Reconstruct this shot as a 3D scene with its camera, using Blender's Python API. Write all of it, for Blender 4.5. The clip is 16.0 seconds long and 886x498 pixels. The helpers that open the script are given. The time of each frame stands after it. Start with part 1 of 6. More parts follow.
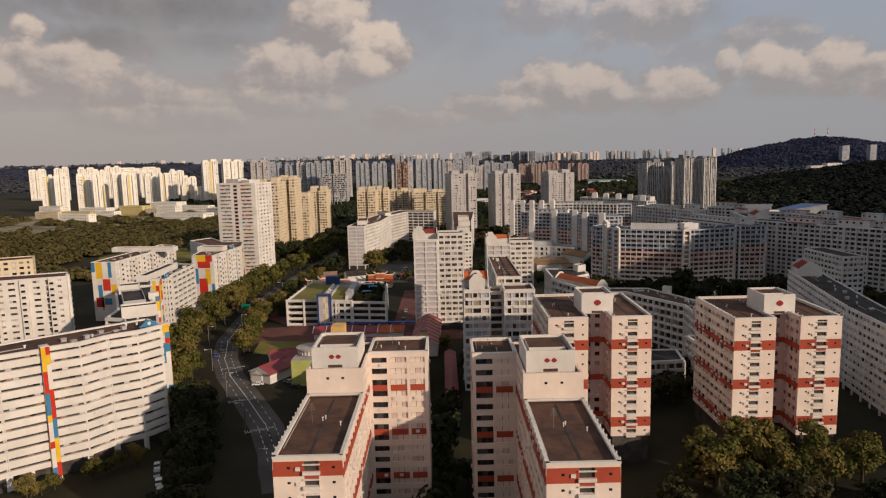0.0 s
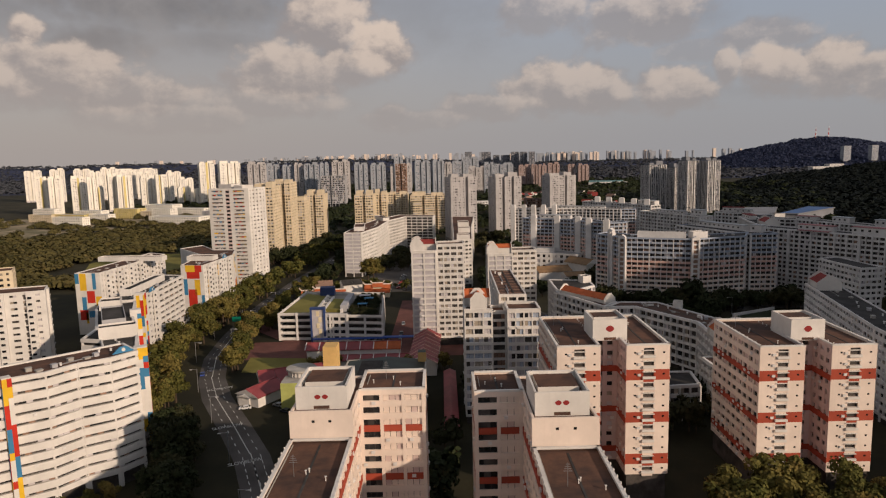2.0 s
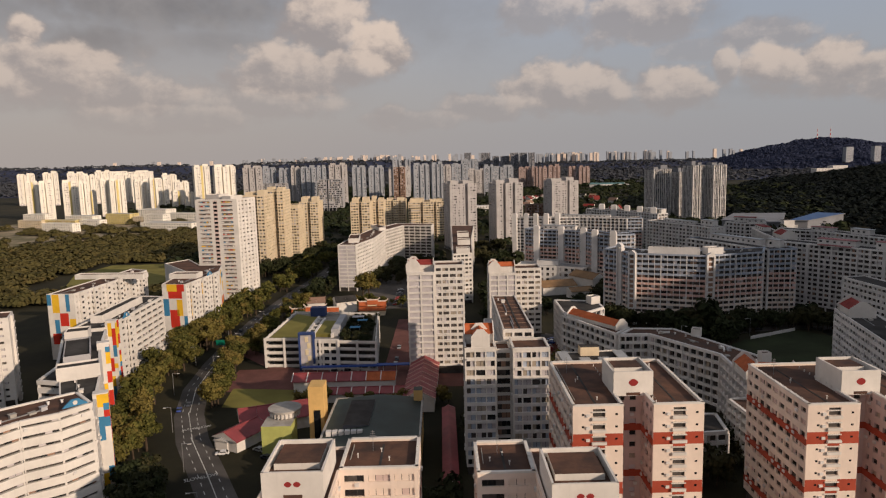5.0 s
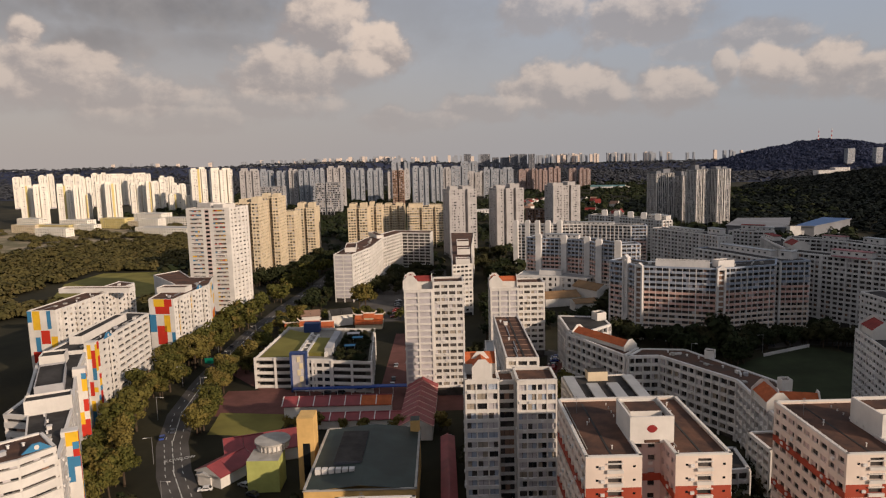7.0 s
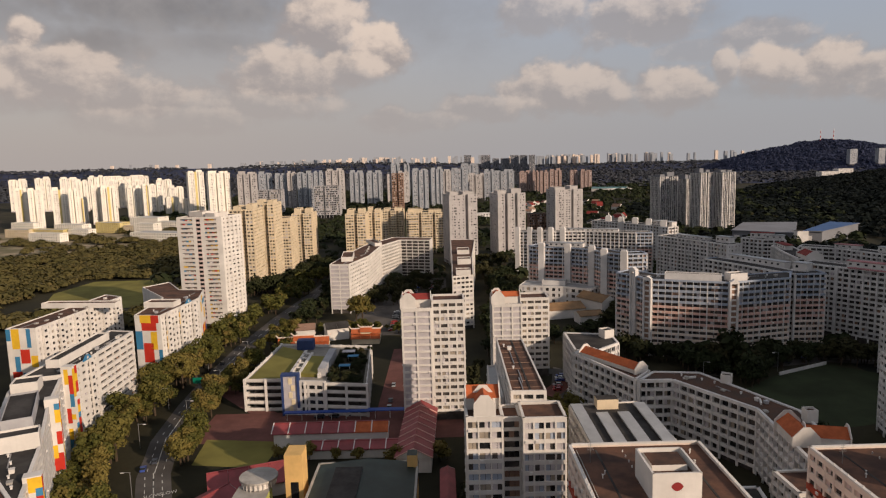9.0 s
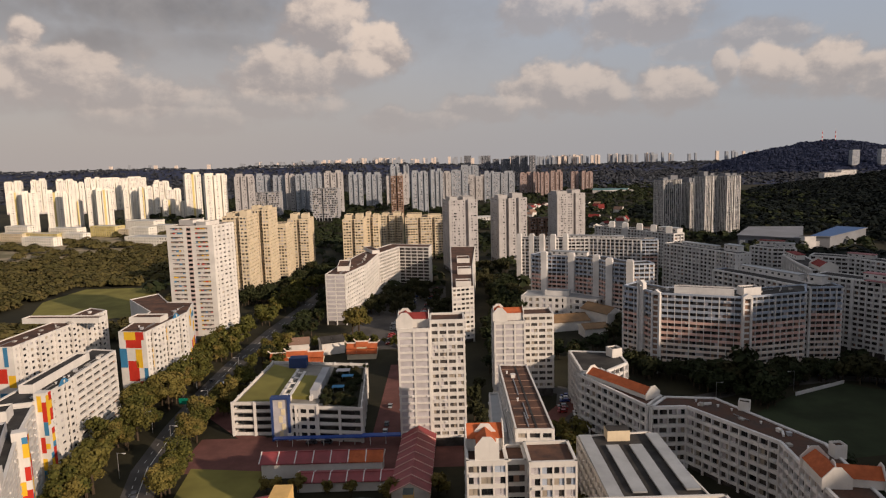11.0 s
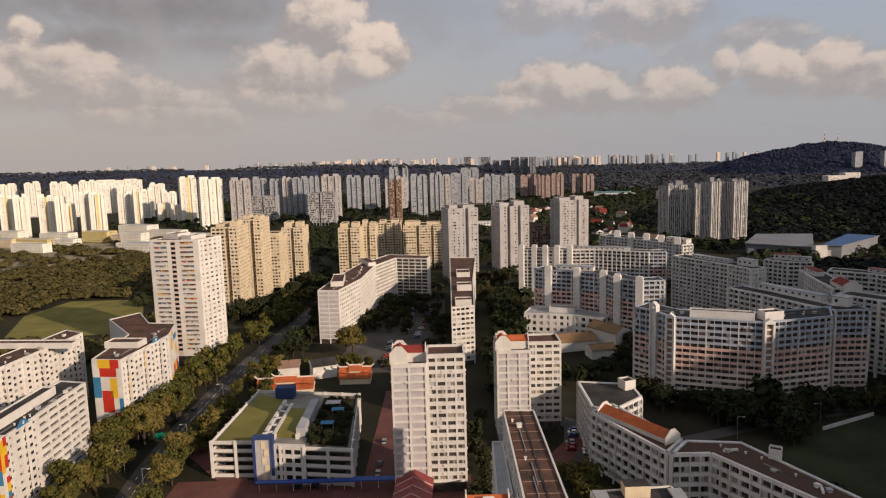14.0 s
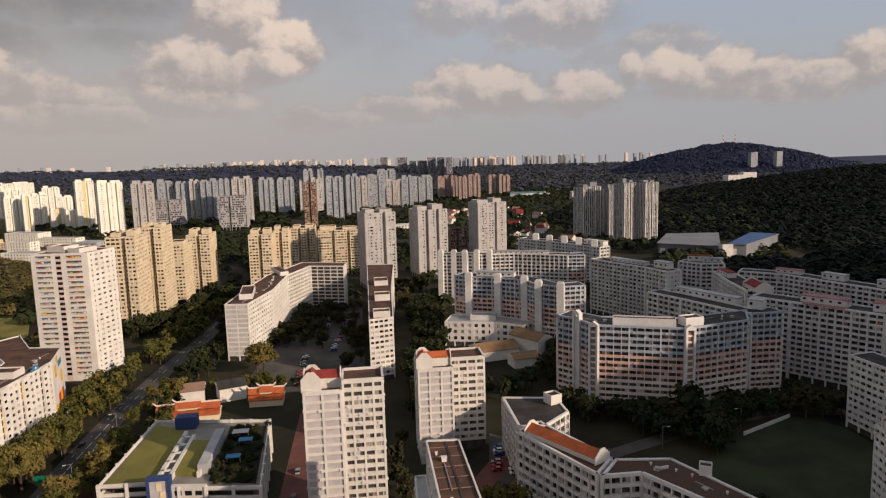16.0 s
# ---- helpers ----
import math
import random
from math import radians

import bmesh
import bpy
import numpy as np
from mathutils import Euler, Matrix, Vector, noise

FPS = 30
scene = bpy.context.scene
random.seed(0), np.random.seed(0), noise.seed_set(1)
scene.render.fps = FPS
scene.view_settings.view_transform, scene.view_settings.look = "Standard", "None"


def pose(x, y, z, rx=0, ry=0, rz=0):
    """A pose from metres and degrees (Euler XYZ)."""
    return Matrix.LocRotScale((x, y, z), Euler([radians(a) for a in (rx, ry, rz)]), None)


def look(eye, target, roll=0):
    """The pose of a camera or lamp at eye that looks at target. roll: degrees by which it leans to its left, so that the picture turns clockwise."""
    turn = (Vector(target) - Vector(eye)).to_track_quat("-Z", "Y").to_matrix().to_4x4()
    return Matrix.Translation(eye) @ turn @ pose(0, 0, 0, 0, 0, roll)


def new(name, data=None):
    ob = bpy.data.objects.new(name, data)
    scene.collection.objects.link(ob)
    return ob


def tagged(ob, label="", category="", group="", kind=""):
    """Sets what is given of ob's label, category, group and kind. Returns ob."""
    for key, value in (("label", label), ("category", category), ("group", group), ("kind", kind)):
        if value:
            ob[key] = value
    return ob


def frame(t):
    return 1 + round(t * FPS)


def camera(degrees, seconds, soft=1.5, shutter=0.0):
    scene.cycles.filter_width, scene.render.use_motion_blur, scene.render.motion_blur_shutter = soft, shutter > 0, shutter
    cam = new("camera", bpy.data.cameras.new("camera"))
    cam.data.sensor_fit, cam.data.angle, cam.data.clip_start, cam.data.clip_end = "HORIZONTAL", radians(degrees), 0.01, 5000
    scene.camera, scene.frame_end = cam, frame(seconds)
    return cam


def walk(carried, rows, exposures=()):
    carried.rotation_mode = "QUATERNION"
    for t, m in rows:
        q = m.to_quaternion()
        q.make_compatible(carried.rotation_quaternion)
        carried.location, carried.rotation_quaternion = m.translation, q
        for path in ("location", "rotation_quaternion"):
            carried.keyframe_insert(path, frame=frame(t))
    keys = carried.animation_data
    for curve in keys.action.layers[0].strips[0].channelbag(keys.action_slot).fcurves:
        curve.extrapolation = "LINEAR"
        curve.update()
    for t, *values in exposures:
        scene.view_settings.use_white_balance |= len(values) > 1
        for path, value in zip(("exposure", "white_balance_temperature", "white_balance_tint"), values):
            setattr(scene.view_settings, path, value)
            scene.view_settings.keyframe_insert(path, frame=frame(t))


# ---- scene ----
# ---------------------------------------------------------------- camera
cam = camera(66.32, 16.0, 1.2)
PATH = [
    (0, (0.000, -0.000, 87.048), (-0.000, 9.908, 85.698), -1.353),
    (0.5, (0.051, 4.074, 87.889), (0.053, 13.982, 86.540), -1.366),
    (1, (0.104, 8.150, 88.731), (0.108, 18.059, 87.380), -1.385),
    (1.5, (0.176, 12.299, 89.596), (0.182, 22.207, 88.244), -1.396),
    (2, (0.285, 16.448, 90.493), (0.293, 26.356, 89.139), -1.379),
    (2.5, (0.417, 20.636, 91.445), (0.427, 30.544, 90.090), -1.380),
    (3, (0.521, 24.847, 92.422), (0.532, 34.754, 91.064), -1.396),
    (3.5, (0.640, 29.058, 93.444), (0.652, 38.965, 92.085), -1.404),
    (4, (0.786, 33.220, 94.485), (0.799, 43.127, 93.125), -1.411),
    (6.5, (1.373, 53.250, 99.757), (1.395, 63.159, 98.412), -1.457),
    (7, (1.546, 57.151, 100.824), (1.568, 67.060, 99.479), -1.465),
    (7.5, (1.685, 61.153, 101.891), (1.705, 71.062, 100.546), -1.494),
    (8, (1.787, 65.187, 102.941), (1.806, 75.097, 101.600), -1.522),
    (8.5, (1.924, 69.303, 103.983), (1.944, 79.213, 102.642), -1.523),
    (9, (2.099, 73.413, 105.022), (2.117, 83.323, 103.681), -1.545),
    (9.5, (2.252, 77.534, 106.064), (2.270, 87.443, 104.723), -1.570),
    (12, (3.029, 97.527, 111.162), (3.046, 107.436, 109.818), -1.547),
    (12.5, (3.155, 101.560, 112.190), (3.175, 111.469, 110.848), -1.517),
    (13, (3.282, 105.533, 113.198), (3.301, 115.442, 111.855), -1.504),
    (13.5, (3.409, 109.483, 114.189), (3.430, 119.392, 112.848), -1.511),
    (14, (3.528, 113.374, 115.114), (3.550, 123.283, 113.773), -1.518),
    (14.5, (3.832, 117.405, 115.911), (3.900, 127.315, 114.573), -1.521),
    (15, (4.192, 121.653, 116.515), (4.613, 131.553, 115.168), -1.560),
    (15.5, (4.407, 126.125, 116.981), (5.250, 135.996, 115.622), -1.577),
    (16, (4.770, 130.228, 117.400), (5.992, 140.058, 116.029), -1.571),
]
walk(cam, [(t, look(eye, target, roll)) for t, eye, target, roll in PATH], ((0, -0.12), (4, -0.08), (7, 0.02), (12, 0.08), (16, 0.14)))

# ---------------------------------------------------------------- world, sun
SUN_AZ = radians(50)      # to the right of straight behind the first view
SUN_EL = radians(19.5)
sun_dir = Vector((math.sin(SUN_AZ) * math.cos(SUN_EL), -math.cos(SUN_AZ) * math.cos(SUN_EL), math.sin(SUN_EL)))
sun = new("sun", bpy.data.lights.new("sun", "SUN"))
sun.data.energy, sun.data.angle, sun.data.color = 4.1, radians(0.6), (1.0, 0.78, 0.59)
sun.matrix_world = look((0, 0, 300), Vector((0, 0, 300)) - sun_dir)


class Graph:
    """Short-hand for building node trees."""

    def __init__(self, tree):
        self.t = tree
        tree.nodes.clear()

    def node(self, kind, **props):
        n = self.t.nodes.new(kind)
        for k, v in props.items():
            if k == "operation":
                n.operation = v
            elif k == "blend_type":
                n.blend_type = v
            elif k == "data_type":
                n.data_type = v
            elif k == "sky_type":
                n.sky_type = v
        return n

    def put(self, sock, v):
        if isinstance(v, bpy.types.NodeSocket):
            self.t.links.new(v, sock)
        else:
            sock.default_value = v

    def math(self, op, a, b=0.0, c=0.0):
        n = self.node("ShaderNodeMath", operation=op)
        for s, v in zip(n.inputs, (a, b, c)):
            self.put(s, v)
        return n.outputs[0]

    def vmath(self, op, a, b=(0, 0, 0)):
        n = self.node("ShaderNodeVectorMath", operation=op)
        self.put(n.inputs[0], a)
        self.put(n.inputs[1], b)
        return n.outputs["Value"] if op in ("LENGTH", "DOT_PRODUCT", "DISTANCE") else n.outputs[0]

    def mix(self, f, a, b, blend="MIX"):
        n = self.node("ShaderNodeMix", data_type="RGBA", blend_type=blend)
        self.put(n.inputs[0], f)
        self.put(n.inputs[6], a if isinstance(a, bpy.types.NodeSocket) else (*a[:3], 1))
        self.put(n.inputs[7], b if isinstance(b, bpy.types.NodeSocket) else (*b[:3], 1))
        return n.outputs[2]

    def noise(self, vec, scale, detail=4.0, rough=0.55, dist=0.0):
        n = self.node("ShaderNodeTexNoise")
        self.put(n.inputs["Vector"], vec)
        n.inputs["Scale"].default_value, n.inputs["Detail"].default_value = scale, detail
        n.inputs["Roughness"].default_value, n.inputs["Distortion"].default_value = rough, dist
        return n.outputs["Fac"]

    def ramp(self, x, lo, hi, smooth=True):
        n = self.node("ShaderNodeMapRange")
        if smooth:
            n.interpolation_type = "SMOOTHSTEP"
        self.put(n.inputs[0], x)
        n.inputs[1].default_value, n.inputs[2].default_value = lo, hi
        return n.outputs[0]


def make_world():
    w = bpy.data.worlds.new("sky")
    scene.world = w
    w.use_nodes = True
    g = Graph(w.node_tree)
    sky = g.node("ShaderNodeTexSky", sky_type="NISHITA")
    sky.sun_disc, sky.sun_elevation, sky.sun_rotation = False, SUN_EL, math.pi - SUN_AZ
    sky.air_density, sky.dust_density, sky.ozone_density = 1.0, 2.5, 1.0
    co = g.node("ShaderNodeTexCoord").outputs["Generated"]
    sep = g.node("ShaderNodeSeparateXYZ")
    g.put(sep.inputs[0], co)
    x, y, z = sep.outputs
    az = g.math("ARCTAN2", x, y)                 # radians to the right of +y
    el = g.math("ARCSINE", z)
    comb = g.node("ShaderNodeCombineXYZ")
    for s, v in zip(comb.inputs, (az, g.math("MULTIPLY", el, 1.25), 0.0)):
        g.put(s, v)
    flat = comb.outputs[0]
    base = g.mix(0.74, sky.outputs[0], g.mix(g.ramp(az, -0.5, 0.5), (3.75, 3.45, 3.45), (3.3, 3.55, 4.2)))      # thin haze over the blue
    # broad grey cloud sheet, thick to the upper left, thinning to the right
    big = g.noise(flat, 3.2, 6, 0.55, 0.3)
    left = g.ramp(g.math("SUBTRACT", g.math("MULTIPLY", el, 1.2), az), -0.15, 0.75)
    veil = g.ramp(g.math("ADD", big, g.math("MULTIPLY", left, 0.34)), 0.48, 0.72)
    veil = g.math("MULTIPLY", veil, g.ramp(el, 0.05, 0.16))
    col = g.mix(g.math("MULTIPLY", veil, 0.45), base, (2.1, 2.05, 2.15))
    # heaped clouds: billowing outline, pale lit heads, grey undersides, brighter towards the sun
    puff = g.node("ShaderNodeTexVoronoi")
    puff.feature = "SMOOTH_F1"
    g.put(puff.inputs["Vector"], flat)
    puff.inputs["Scale"].default_value, puff.inputs["Smoothness"].default_value = 30.0, 0.45
    puff.inputs["Detail"].default_value, puff.inputs["Roughness"].default_value = 2.0, 0.55
    puff.normalize = True
    warp = g.noise(flat, 11.0, 7, 0.58, 0.2)
    wisp = g.noise(flat, 45.0, 5, 0.6)
    rim = g.math("ADD", g.math("MULTIPLY", g.math("SUBTRACT", warp, 0.5), 1.7), g.math("MULTIPLY", g.math("SUBTRACT", 0.3, puff.outputs["Distance"]), 1.1))
    rim = g.math("ADD", rim, g.math("MULTIPLY", g.math("SUBTRACT", wisp, 0.5), 0.35))
    for kind in (0, 1):
        total, height = None, None
        for a, e, rw, rh, k in (DIMCLOUDS, CLOUDS)[kind]:
            da = g.math("DIVIDE", g.math("SUBTRACT", az, radians(a)), radians(rw))
            de = g.math("DIVIDE", g.math("SUBTRACT", el, radians(e)), radians(rh))
            low = g.math("MULTIPLY", g.math("MINIMUM", de, 0.0), 0.9)
            dv = g.math("ADD", g.math("MAXIMUM", de, 0.0), low)
            d = g.math("SQRT", g.math("ADD", g.math("MULTIPLY", da, da), g.math("MULTIPLY", dv, dv)))
            d = g.math("SUBTRACT", d, rim)
            m = g.math("MULTIPLY", g.ramp(g.math("MULTIPLY", d, -1.0), -1.35, -0.75 if kind else -0.2), k)
            lit = g.math("MULTIPLY", m, g.ramp(g.math("ADD", de, g.math("MULTIPLY", da, 0.35)), -0.9, 0.85))
            total = m if total is None else g.math("MAXIMUM", total, m)
            height = lit if height is None else g.math("MAXIMUM", height, lit)
        if kind == 0:
            col = g.mix(total, col, g.mix(g.ramp(warp, 0.35, 0.65), (1.75, 1.68, 1.75), (2.5, 2.35, 2.35)))
        else:
            far = g.vmath("ADD", flat, (-0.012, -0.02, 0.0))
            relief = g.math("SUBTRACT", g.noise(flat, 16.0, 6, 0.6), g.noise(far, 16.0, 6, 0.6))
            bright = g.math("ADD", height, g.math("MULTIPLY", relief, 2.2))
            shade = g.mix(g.ramp(bright, 0.05, 0.95), (2.9, 2.55, 2.5), (6.6, 5.35, 4.5))
            col = g.mix(total, col, shade)
    # warm haze along the horizon
    low = g.ramp(g.math("MULTIPLY", el, -1.0), -0.26, 0.0)
    col = g.mix(g.math("MULTIPLY", low, 0.72), col, g.mix(g.ramp(az, -0.6, 0.6), (3.7, 3.2, 2.95), (3.1, 2.95, 2.95)))
    # unseen sky overhead, added as an even dim deck to lower ambient light
    col = g.mix(g.math("MULTIPLY", g.ramp(el, 0.27, 0.62), 0.55), col, (2.7, 2.75, 3.0))
    bg = g.node("ShaderNodeBackground")
    g.put(bg.inputs[0], col)
    bg.inputs[1].default_value = SKY_STRENGTH
    out = g.node("ShaderNodeOutputWorld")
    g.put(out.inputs[0], bg.outputs[0])


SKY_STRENGTH = 0.115
DIMCLOUDS = [
    (-22.0, 11.9, 13.5, 2.2, 0.95), (-26.3, 8.9, 5.2, 1.6, 0.9), (-18.0, 9.3, 4.8, 1.1, 0.6), (-34.0, 11.0, 6.0, 2.2, 0.75), (-8.6, 8.1, 4.0, 0.8, 0.6), (-39.0, 9.0, 5.0, 1.8, 0.7),
    (-12.5, 5.4, 4.0, 0.7, 0.5), (11.0, 3.9, 6.0, 0.6, 0.4), (-27.0, 4.4, 7.0, 0.7, 0.35), (27.0, 4.4, 6.0, 0.6, 0.35),
]
CLOUDS = [
    (-30.2, 9.4, 1.2, 1.0, 0.9), (-29.0, 6.7, 5.0, 2.2, 0.85), (-24.0, 5.4, 5.2, 1.5, 0.75), (-35.5, 6.2, 4.0, 2.0, 0.7), (-19.0, 5.0, 3.0, 1.0, 0.5), (-12.0, 6.9, 4.4, 2.2, 0.85), (-9.0, 10.8, 3.6, 2.5, 0.85), (-7.4, 7.2, 3.6, 1.4, 0.8),
    (-4.8, 8.7, 2.6, 2.2, 1.0), (-3.9, 3.5, 1.3, 0.9, 0.65), (8.4, 5.3, 4.4, 1.9, 0.9), (12.9, 5.1, 2.9, 1.8, 0.9), (4.0, 4.0, 4.0, 1.1, 0.7), (18.9, 4.9, 3.0, 1.6, 0.95), (15.8, 4.0, 2.4, 0.8, 0.5),
    (22.6, 6.2, 1.0, 1.3, 0.85), (25.5, 6.0, 2.3, 1.7, 1.0), (29.6, 5.7, 2.5, 1.7, 1.0), (32.6, 5.1, 2.2, 1.5, 0.95), (35.9, 5.0, 2.8, 1.5, 0.95), (39.0, 5.7, 2.8, 1.9, 1.0), (43.0, 5.2, 3.5, 1.8, 0.9),
    (16.1, 10.5, 5.6, 2.0, 0.65), (8.9, 11.3, 4.0, 1.5, 0.55), (24.9, 8.4, 3.2, 1.2, 0.6), (20.0, 7.6, 2.6, 0.8, 0.4), (-1.7, 3.0, 4.0, 0.8, 0.5), (-13.5, 4.5, 5.5, 1.0, 0.6), (-21.0, 3.4, 7.0, 1.0, 0.5), (-43.0, 5.0, 6.0, 2.2, 0.6),
]
make_world()


# ---------------------------------------------------------------- materials
def material(name, col, rough=0.8, var=0.12, scale=0.25, fine=3.0, metal=0.0, bump=0.0, streak=0.0, stain=None, rnd=0.0):
    """A surface with broad stains, fine grain, rain streaks down upright faces and some relief."""
    m = bpy.data.materials.new(name)
    m.use_nodes = True
    g = Graph(m.node_tree)
    co = g.node("ShaderNodeTexCoord").outputs["Object"]
    a = g.noise(co, scale, 5, 0.6)
    b = g.noise(co, fine, 3, 0.6)
    dark = tuple(c * (1 - 1.6 * var) for c in col) if stain is None else stain
    c = g.mix(g.ramp(a, 0.3, 0.75), dark, tuple(min(1, c * (1 + 0.5 * var)) for c in col))
    c = g.mix(g.math("MULTIPLY", g.ramp(b, 0.35, 0.8), var), c, tuple(c * 0.6 for c in col))
    if streak:
        mp = g.node("ShaderNodeMapping")
        g.put(mp.inputs[0], co)
        mp.inputs[3].default_value = (1.0, 1.0, 0.05)
        s = g.noise(mp.outputs[0], 1.3, 4, 0.7)
        c = g.mix(g.math("MULTIPLY", g.ramp(s, 0.5, 0.8), streak), c, tuple(x * 0.55 for x in col))
    if rnd:
        r = g.node("ShaderNodeObjectInfo").outputs["Random"]
        c = g.mix(g.math("MULTIPLY", r, rnd), c, tuple(x * 0.45 for x in col))
    p = g.node("ShaderNodeBsdfPrincipled")
    g.put(p.inputs["Base Color"], c)
    p.inputs["Roughness"].default_value, p.inputs["Metallic"].default_value = rough, metal
    p.inputs["Specular IOR Level"].default_value = 0.2 if rough > 0.75 else 0.5
    if bump:
        bn = g.node("ShaderNodeBump")
        bn.inputs["Strength"].default_value, bn.inputs["Distance"].default_value = bump, 0.1
        g.put(bn.inputs["Height"], b)
        g.put(p.inputs["Normal"], bn.outputs[0])
    o = g.node("ShaderNodeOutputMaterial")
    g.put(o.inputs[0], p.outputs[0])
    return m


def leaf_material(name, cols, scale=0.35):
    m = bpy.data.materials.new(name)
    m.use_nodes = True
    g = Graph(m.node_tree)
    geo = g.node("ShaderNodeNewGeometry").outputs["Random Per Island"]
    obj = g.node("ShaderNodeObjectInfo").outputs["Random"]
    pos = g.node("ShaderNodeNewGeometry").outputs["Position"]
    broad = g.ramp(g.noise(pos, 0.045, 3, 0.6), 0.35, 0.68)
    c = g.mix(geo, cols[0], cols[1])
    c = g.mix(g.ramp(obj, 0.35, 1.0), c, cols[2])
    c = g.mix(g.math("MULTIPLY", broad, 0.55), c, tuple(0.5 * a + 0.15 * b for a, b in zip(cols[0], cols[1])))
    c = g.mix(g.math("MULTIPLY", g.ramp(g.noise(pos, 0.12, 2, 0.5), 0.55, 0.72), 0.5), c, (cols[2][0] * 1.1, cols[2][1] * 0.92, cols[2][2]))
    p = g.node("ShaderNodeBsdfPrincipled")
    g.put(p.inputs["Base Color"], c)
    p.inputs["Roughness"].default_value = 0.75
    p.inputs["Specular IOR Level"].default_value = 0.12
    o = g.node("ShaderNodeOutputMaterial")
    g.put(o.inputs[0], p.outputs[0])
    return m


WHITE = material("white_paint", (0.68, 0.65, 0.615), 0.85, 0.10, 0.12, 1.2, streak=0.18)
PEACH = material("pale_peach_paint", (0.75, 0.635, 0.555), 0.85, 0.08, 0.12, 1.2, streak=0.15)
MAUVE = material("mauve_paint", (0.60, 0.47, 0.44), 0.85, 0.10, 0.12, 1.2, streak=0.15)
RED = material("brick_red_paint", (0.37, 0.07, 0.04), 0.8, 0.12, 0.2, 1.5, streak=0.12)
BLUEGREY = material("blue_grey_paint", (0.36, 0.41, 0.50), 0.85, 0.1, 0.15, 1.5, streak=0.12)
PINK = material("salmon_pink_paint", (0.66, 0.43, 0.37), 0.85, 0.1, 0.15, 1.5, streak=0.12)
YELLOWISH = material("pale_yellow_paint", (0.70, 0.60, 0.40), 0.85, 0.1, 0.15, 1.5, streak=0.12)
CREAM = material("cream_paint", (0.68, 0.57, 0.41), 0.85, 0.1, 0.12, 1.5, streak=0.15)
COOLWHITE = material("cool_white_paint", (0.69, 0.67, 0.655), 0.85, 0.12, 0.1, 1.2, streak=0.2)
# FARWHITE: strong sunlight on far walls is put into this brighter white
FARWHITE = material("sunlit_white_paint_far", (0.84, 0.80, 0.72), 0.85, 0.08, 0.05, 0.6)
# DIMWHITE and FARGREY: cloud shade and haze are put into the paint
DIMWHITE = material("shade_dulled_white_paint", (0.47, 0.45, 0.45), 0.85, 0.12, 0.1, 1.2, streak=0.2)
FARGREY = material("shade_and_haze_grey_far", (0.33, 0.355, 0.40), 0.85, 0.12, 0.05, 0.6, streak=0.2)
STRAW = material("straw_yellow_paint", (0.68, 0.56, 0.24), 0.85, 0.1, 0.1, 1.0)
GREY = material("grey_paint", (0.40, 0.40, 0.42), 0.85, 0.12, 0.1, 1.2, streak=0.2)
DARKGREY = material("dark_grey_paint", (0.12, 0.12, 0.14), 0.7, 0.12, 0.1, 1.2)
BROWN = material("brown_brick_paint", (0.30, 0.19, 0.14), 0.85, 0.15, 0.2, 2.0)
YELLOW = material("yellow_paint", (0.72, 0.44, 0.03), 0.8, 0.1, 0.2, 1.5)
TRUERED = material("red_paint", (0.50, 0.035, 0.02), 0.8, 0.1, 0.2, 1.5)
EMBLEM = material("dark_red_emblem_paint", (0.27, 0.03, 0.03), 0.8, 0.1, 0.3, 2.0)
BLUE = material("blue_paint", (0.035, 0.19, 0.36), 0.75, 0.1, 0.2, 1.5)
DEEPBLUE = material("deep_blue_paint", (0.02, 0.045, 0.15), 0.7, 0.1, 0.2, 1.5)
CANOPYBLUE = material("canopy_blue_paint", (0.02, 0.07, 0.32), 0.6, 0.1, 0.2, 1.5)
GLASS = material("window_glass", (0.02, 0.022, 0.025), 0.25, 0.35, 0.3, 0.9, rnd=0.3)
# RECESS: shade inside corridors and window openings is put into this dark colour
RECESS = material("recess_shade_paint", (0.085, 0.075, 0.07), 0.8, 0.35, 0.3, 0.8)
CURTAIN = material("curtained_glass", (0.36, 0.31, 0.25), 0.6, 0.2, 0.4, 1.3)
PANEL = material("pale_violet_panel", (0.50, 0.47, 0.49), 0.6, 0.12, 0.2, 1.1)
ROOFING = material("brown_roofing_felt", (0.13, 0.066, 0.044), 0.95, 0.35, 0.16, 1.6, bump=0.3, stain=(0.05, 0.034, 0.03))
DARKFELT = material("dark_brown_felt", (0.058, 0.046, 0.040), 0.95, 0.4, 0.14, 1.3, bump=0.3, stain=(0.11, 0.055, 0.036))
GREYROOF = material("grey_roofing", (0.060, 0.056, 0.054), 0.95, 0.35, 0.12, 1.0, bump=0.3)
CONCRETE = material("concrete", (0.42, 0.40, 0.37), 0.9, 0.2, 0.2, 2.0, bump=0.2, streak=0.2)
METALROOF = material("pale_metal_roof", (0.40, 0.41, 0.42), 0.5, 0.15, 0.1, 1.5, metal=0.2)
TILE = material("orange_clay_tiles", (0.46, 0.12, 0.045), 0.8, 0.2, 0.3, 2.5, bump=0.4)
MAROON = material("maroon_metal_roof", (0.27, 0.05, 0.055), 0.6, 0.2, 0.15, 1.5)
DARKTILE = material("dark_red_tiles", (0.24, 0.04, 0.035), 0.8, 0.2, 0.3, 2.5, bump=0.4)
GREENROOF = material("dark_green_metal_roof", (0.024, 0.042, 0.036), 0.6, 0.3, 0.12, 1.0)
ASPHALT = material("asphalt", (0.10, 0.092, 0.086), 0.95, 0.25, 0.06, 1.5, bump=0.15)
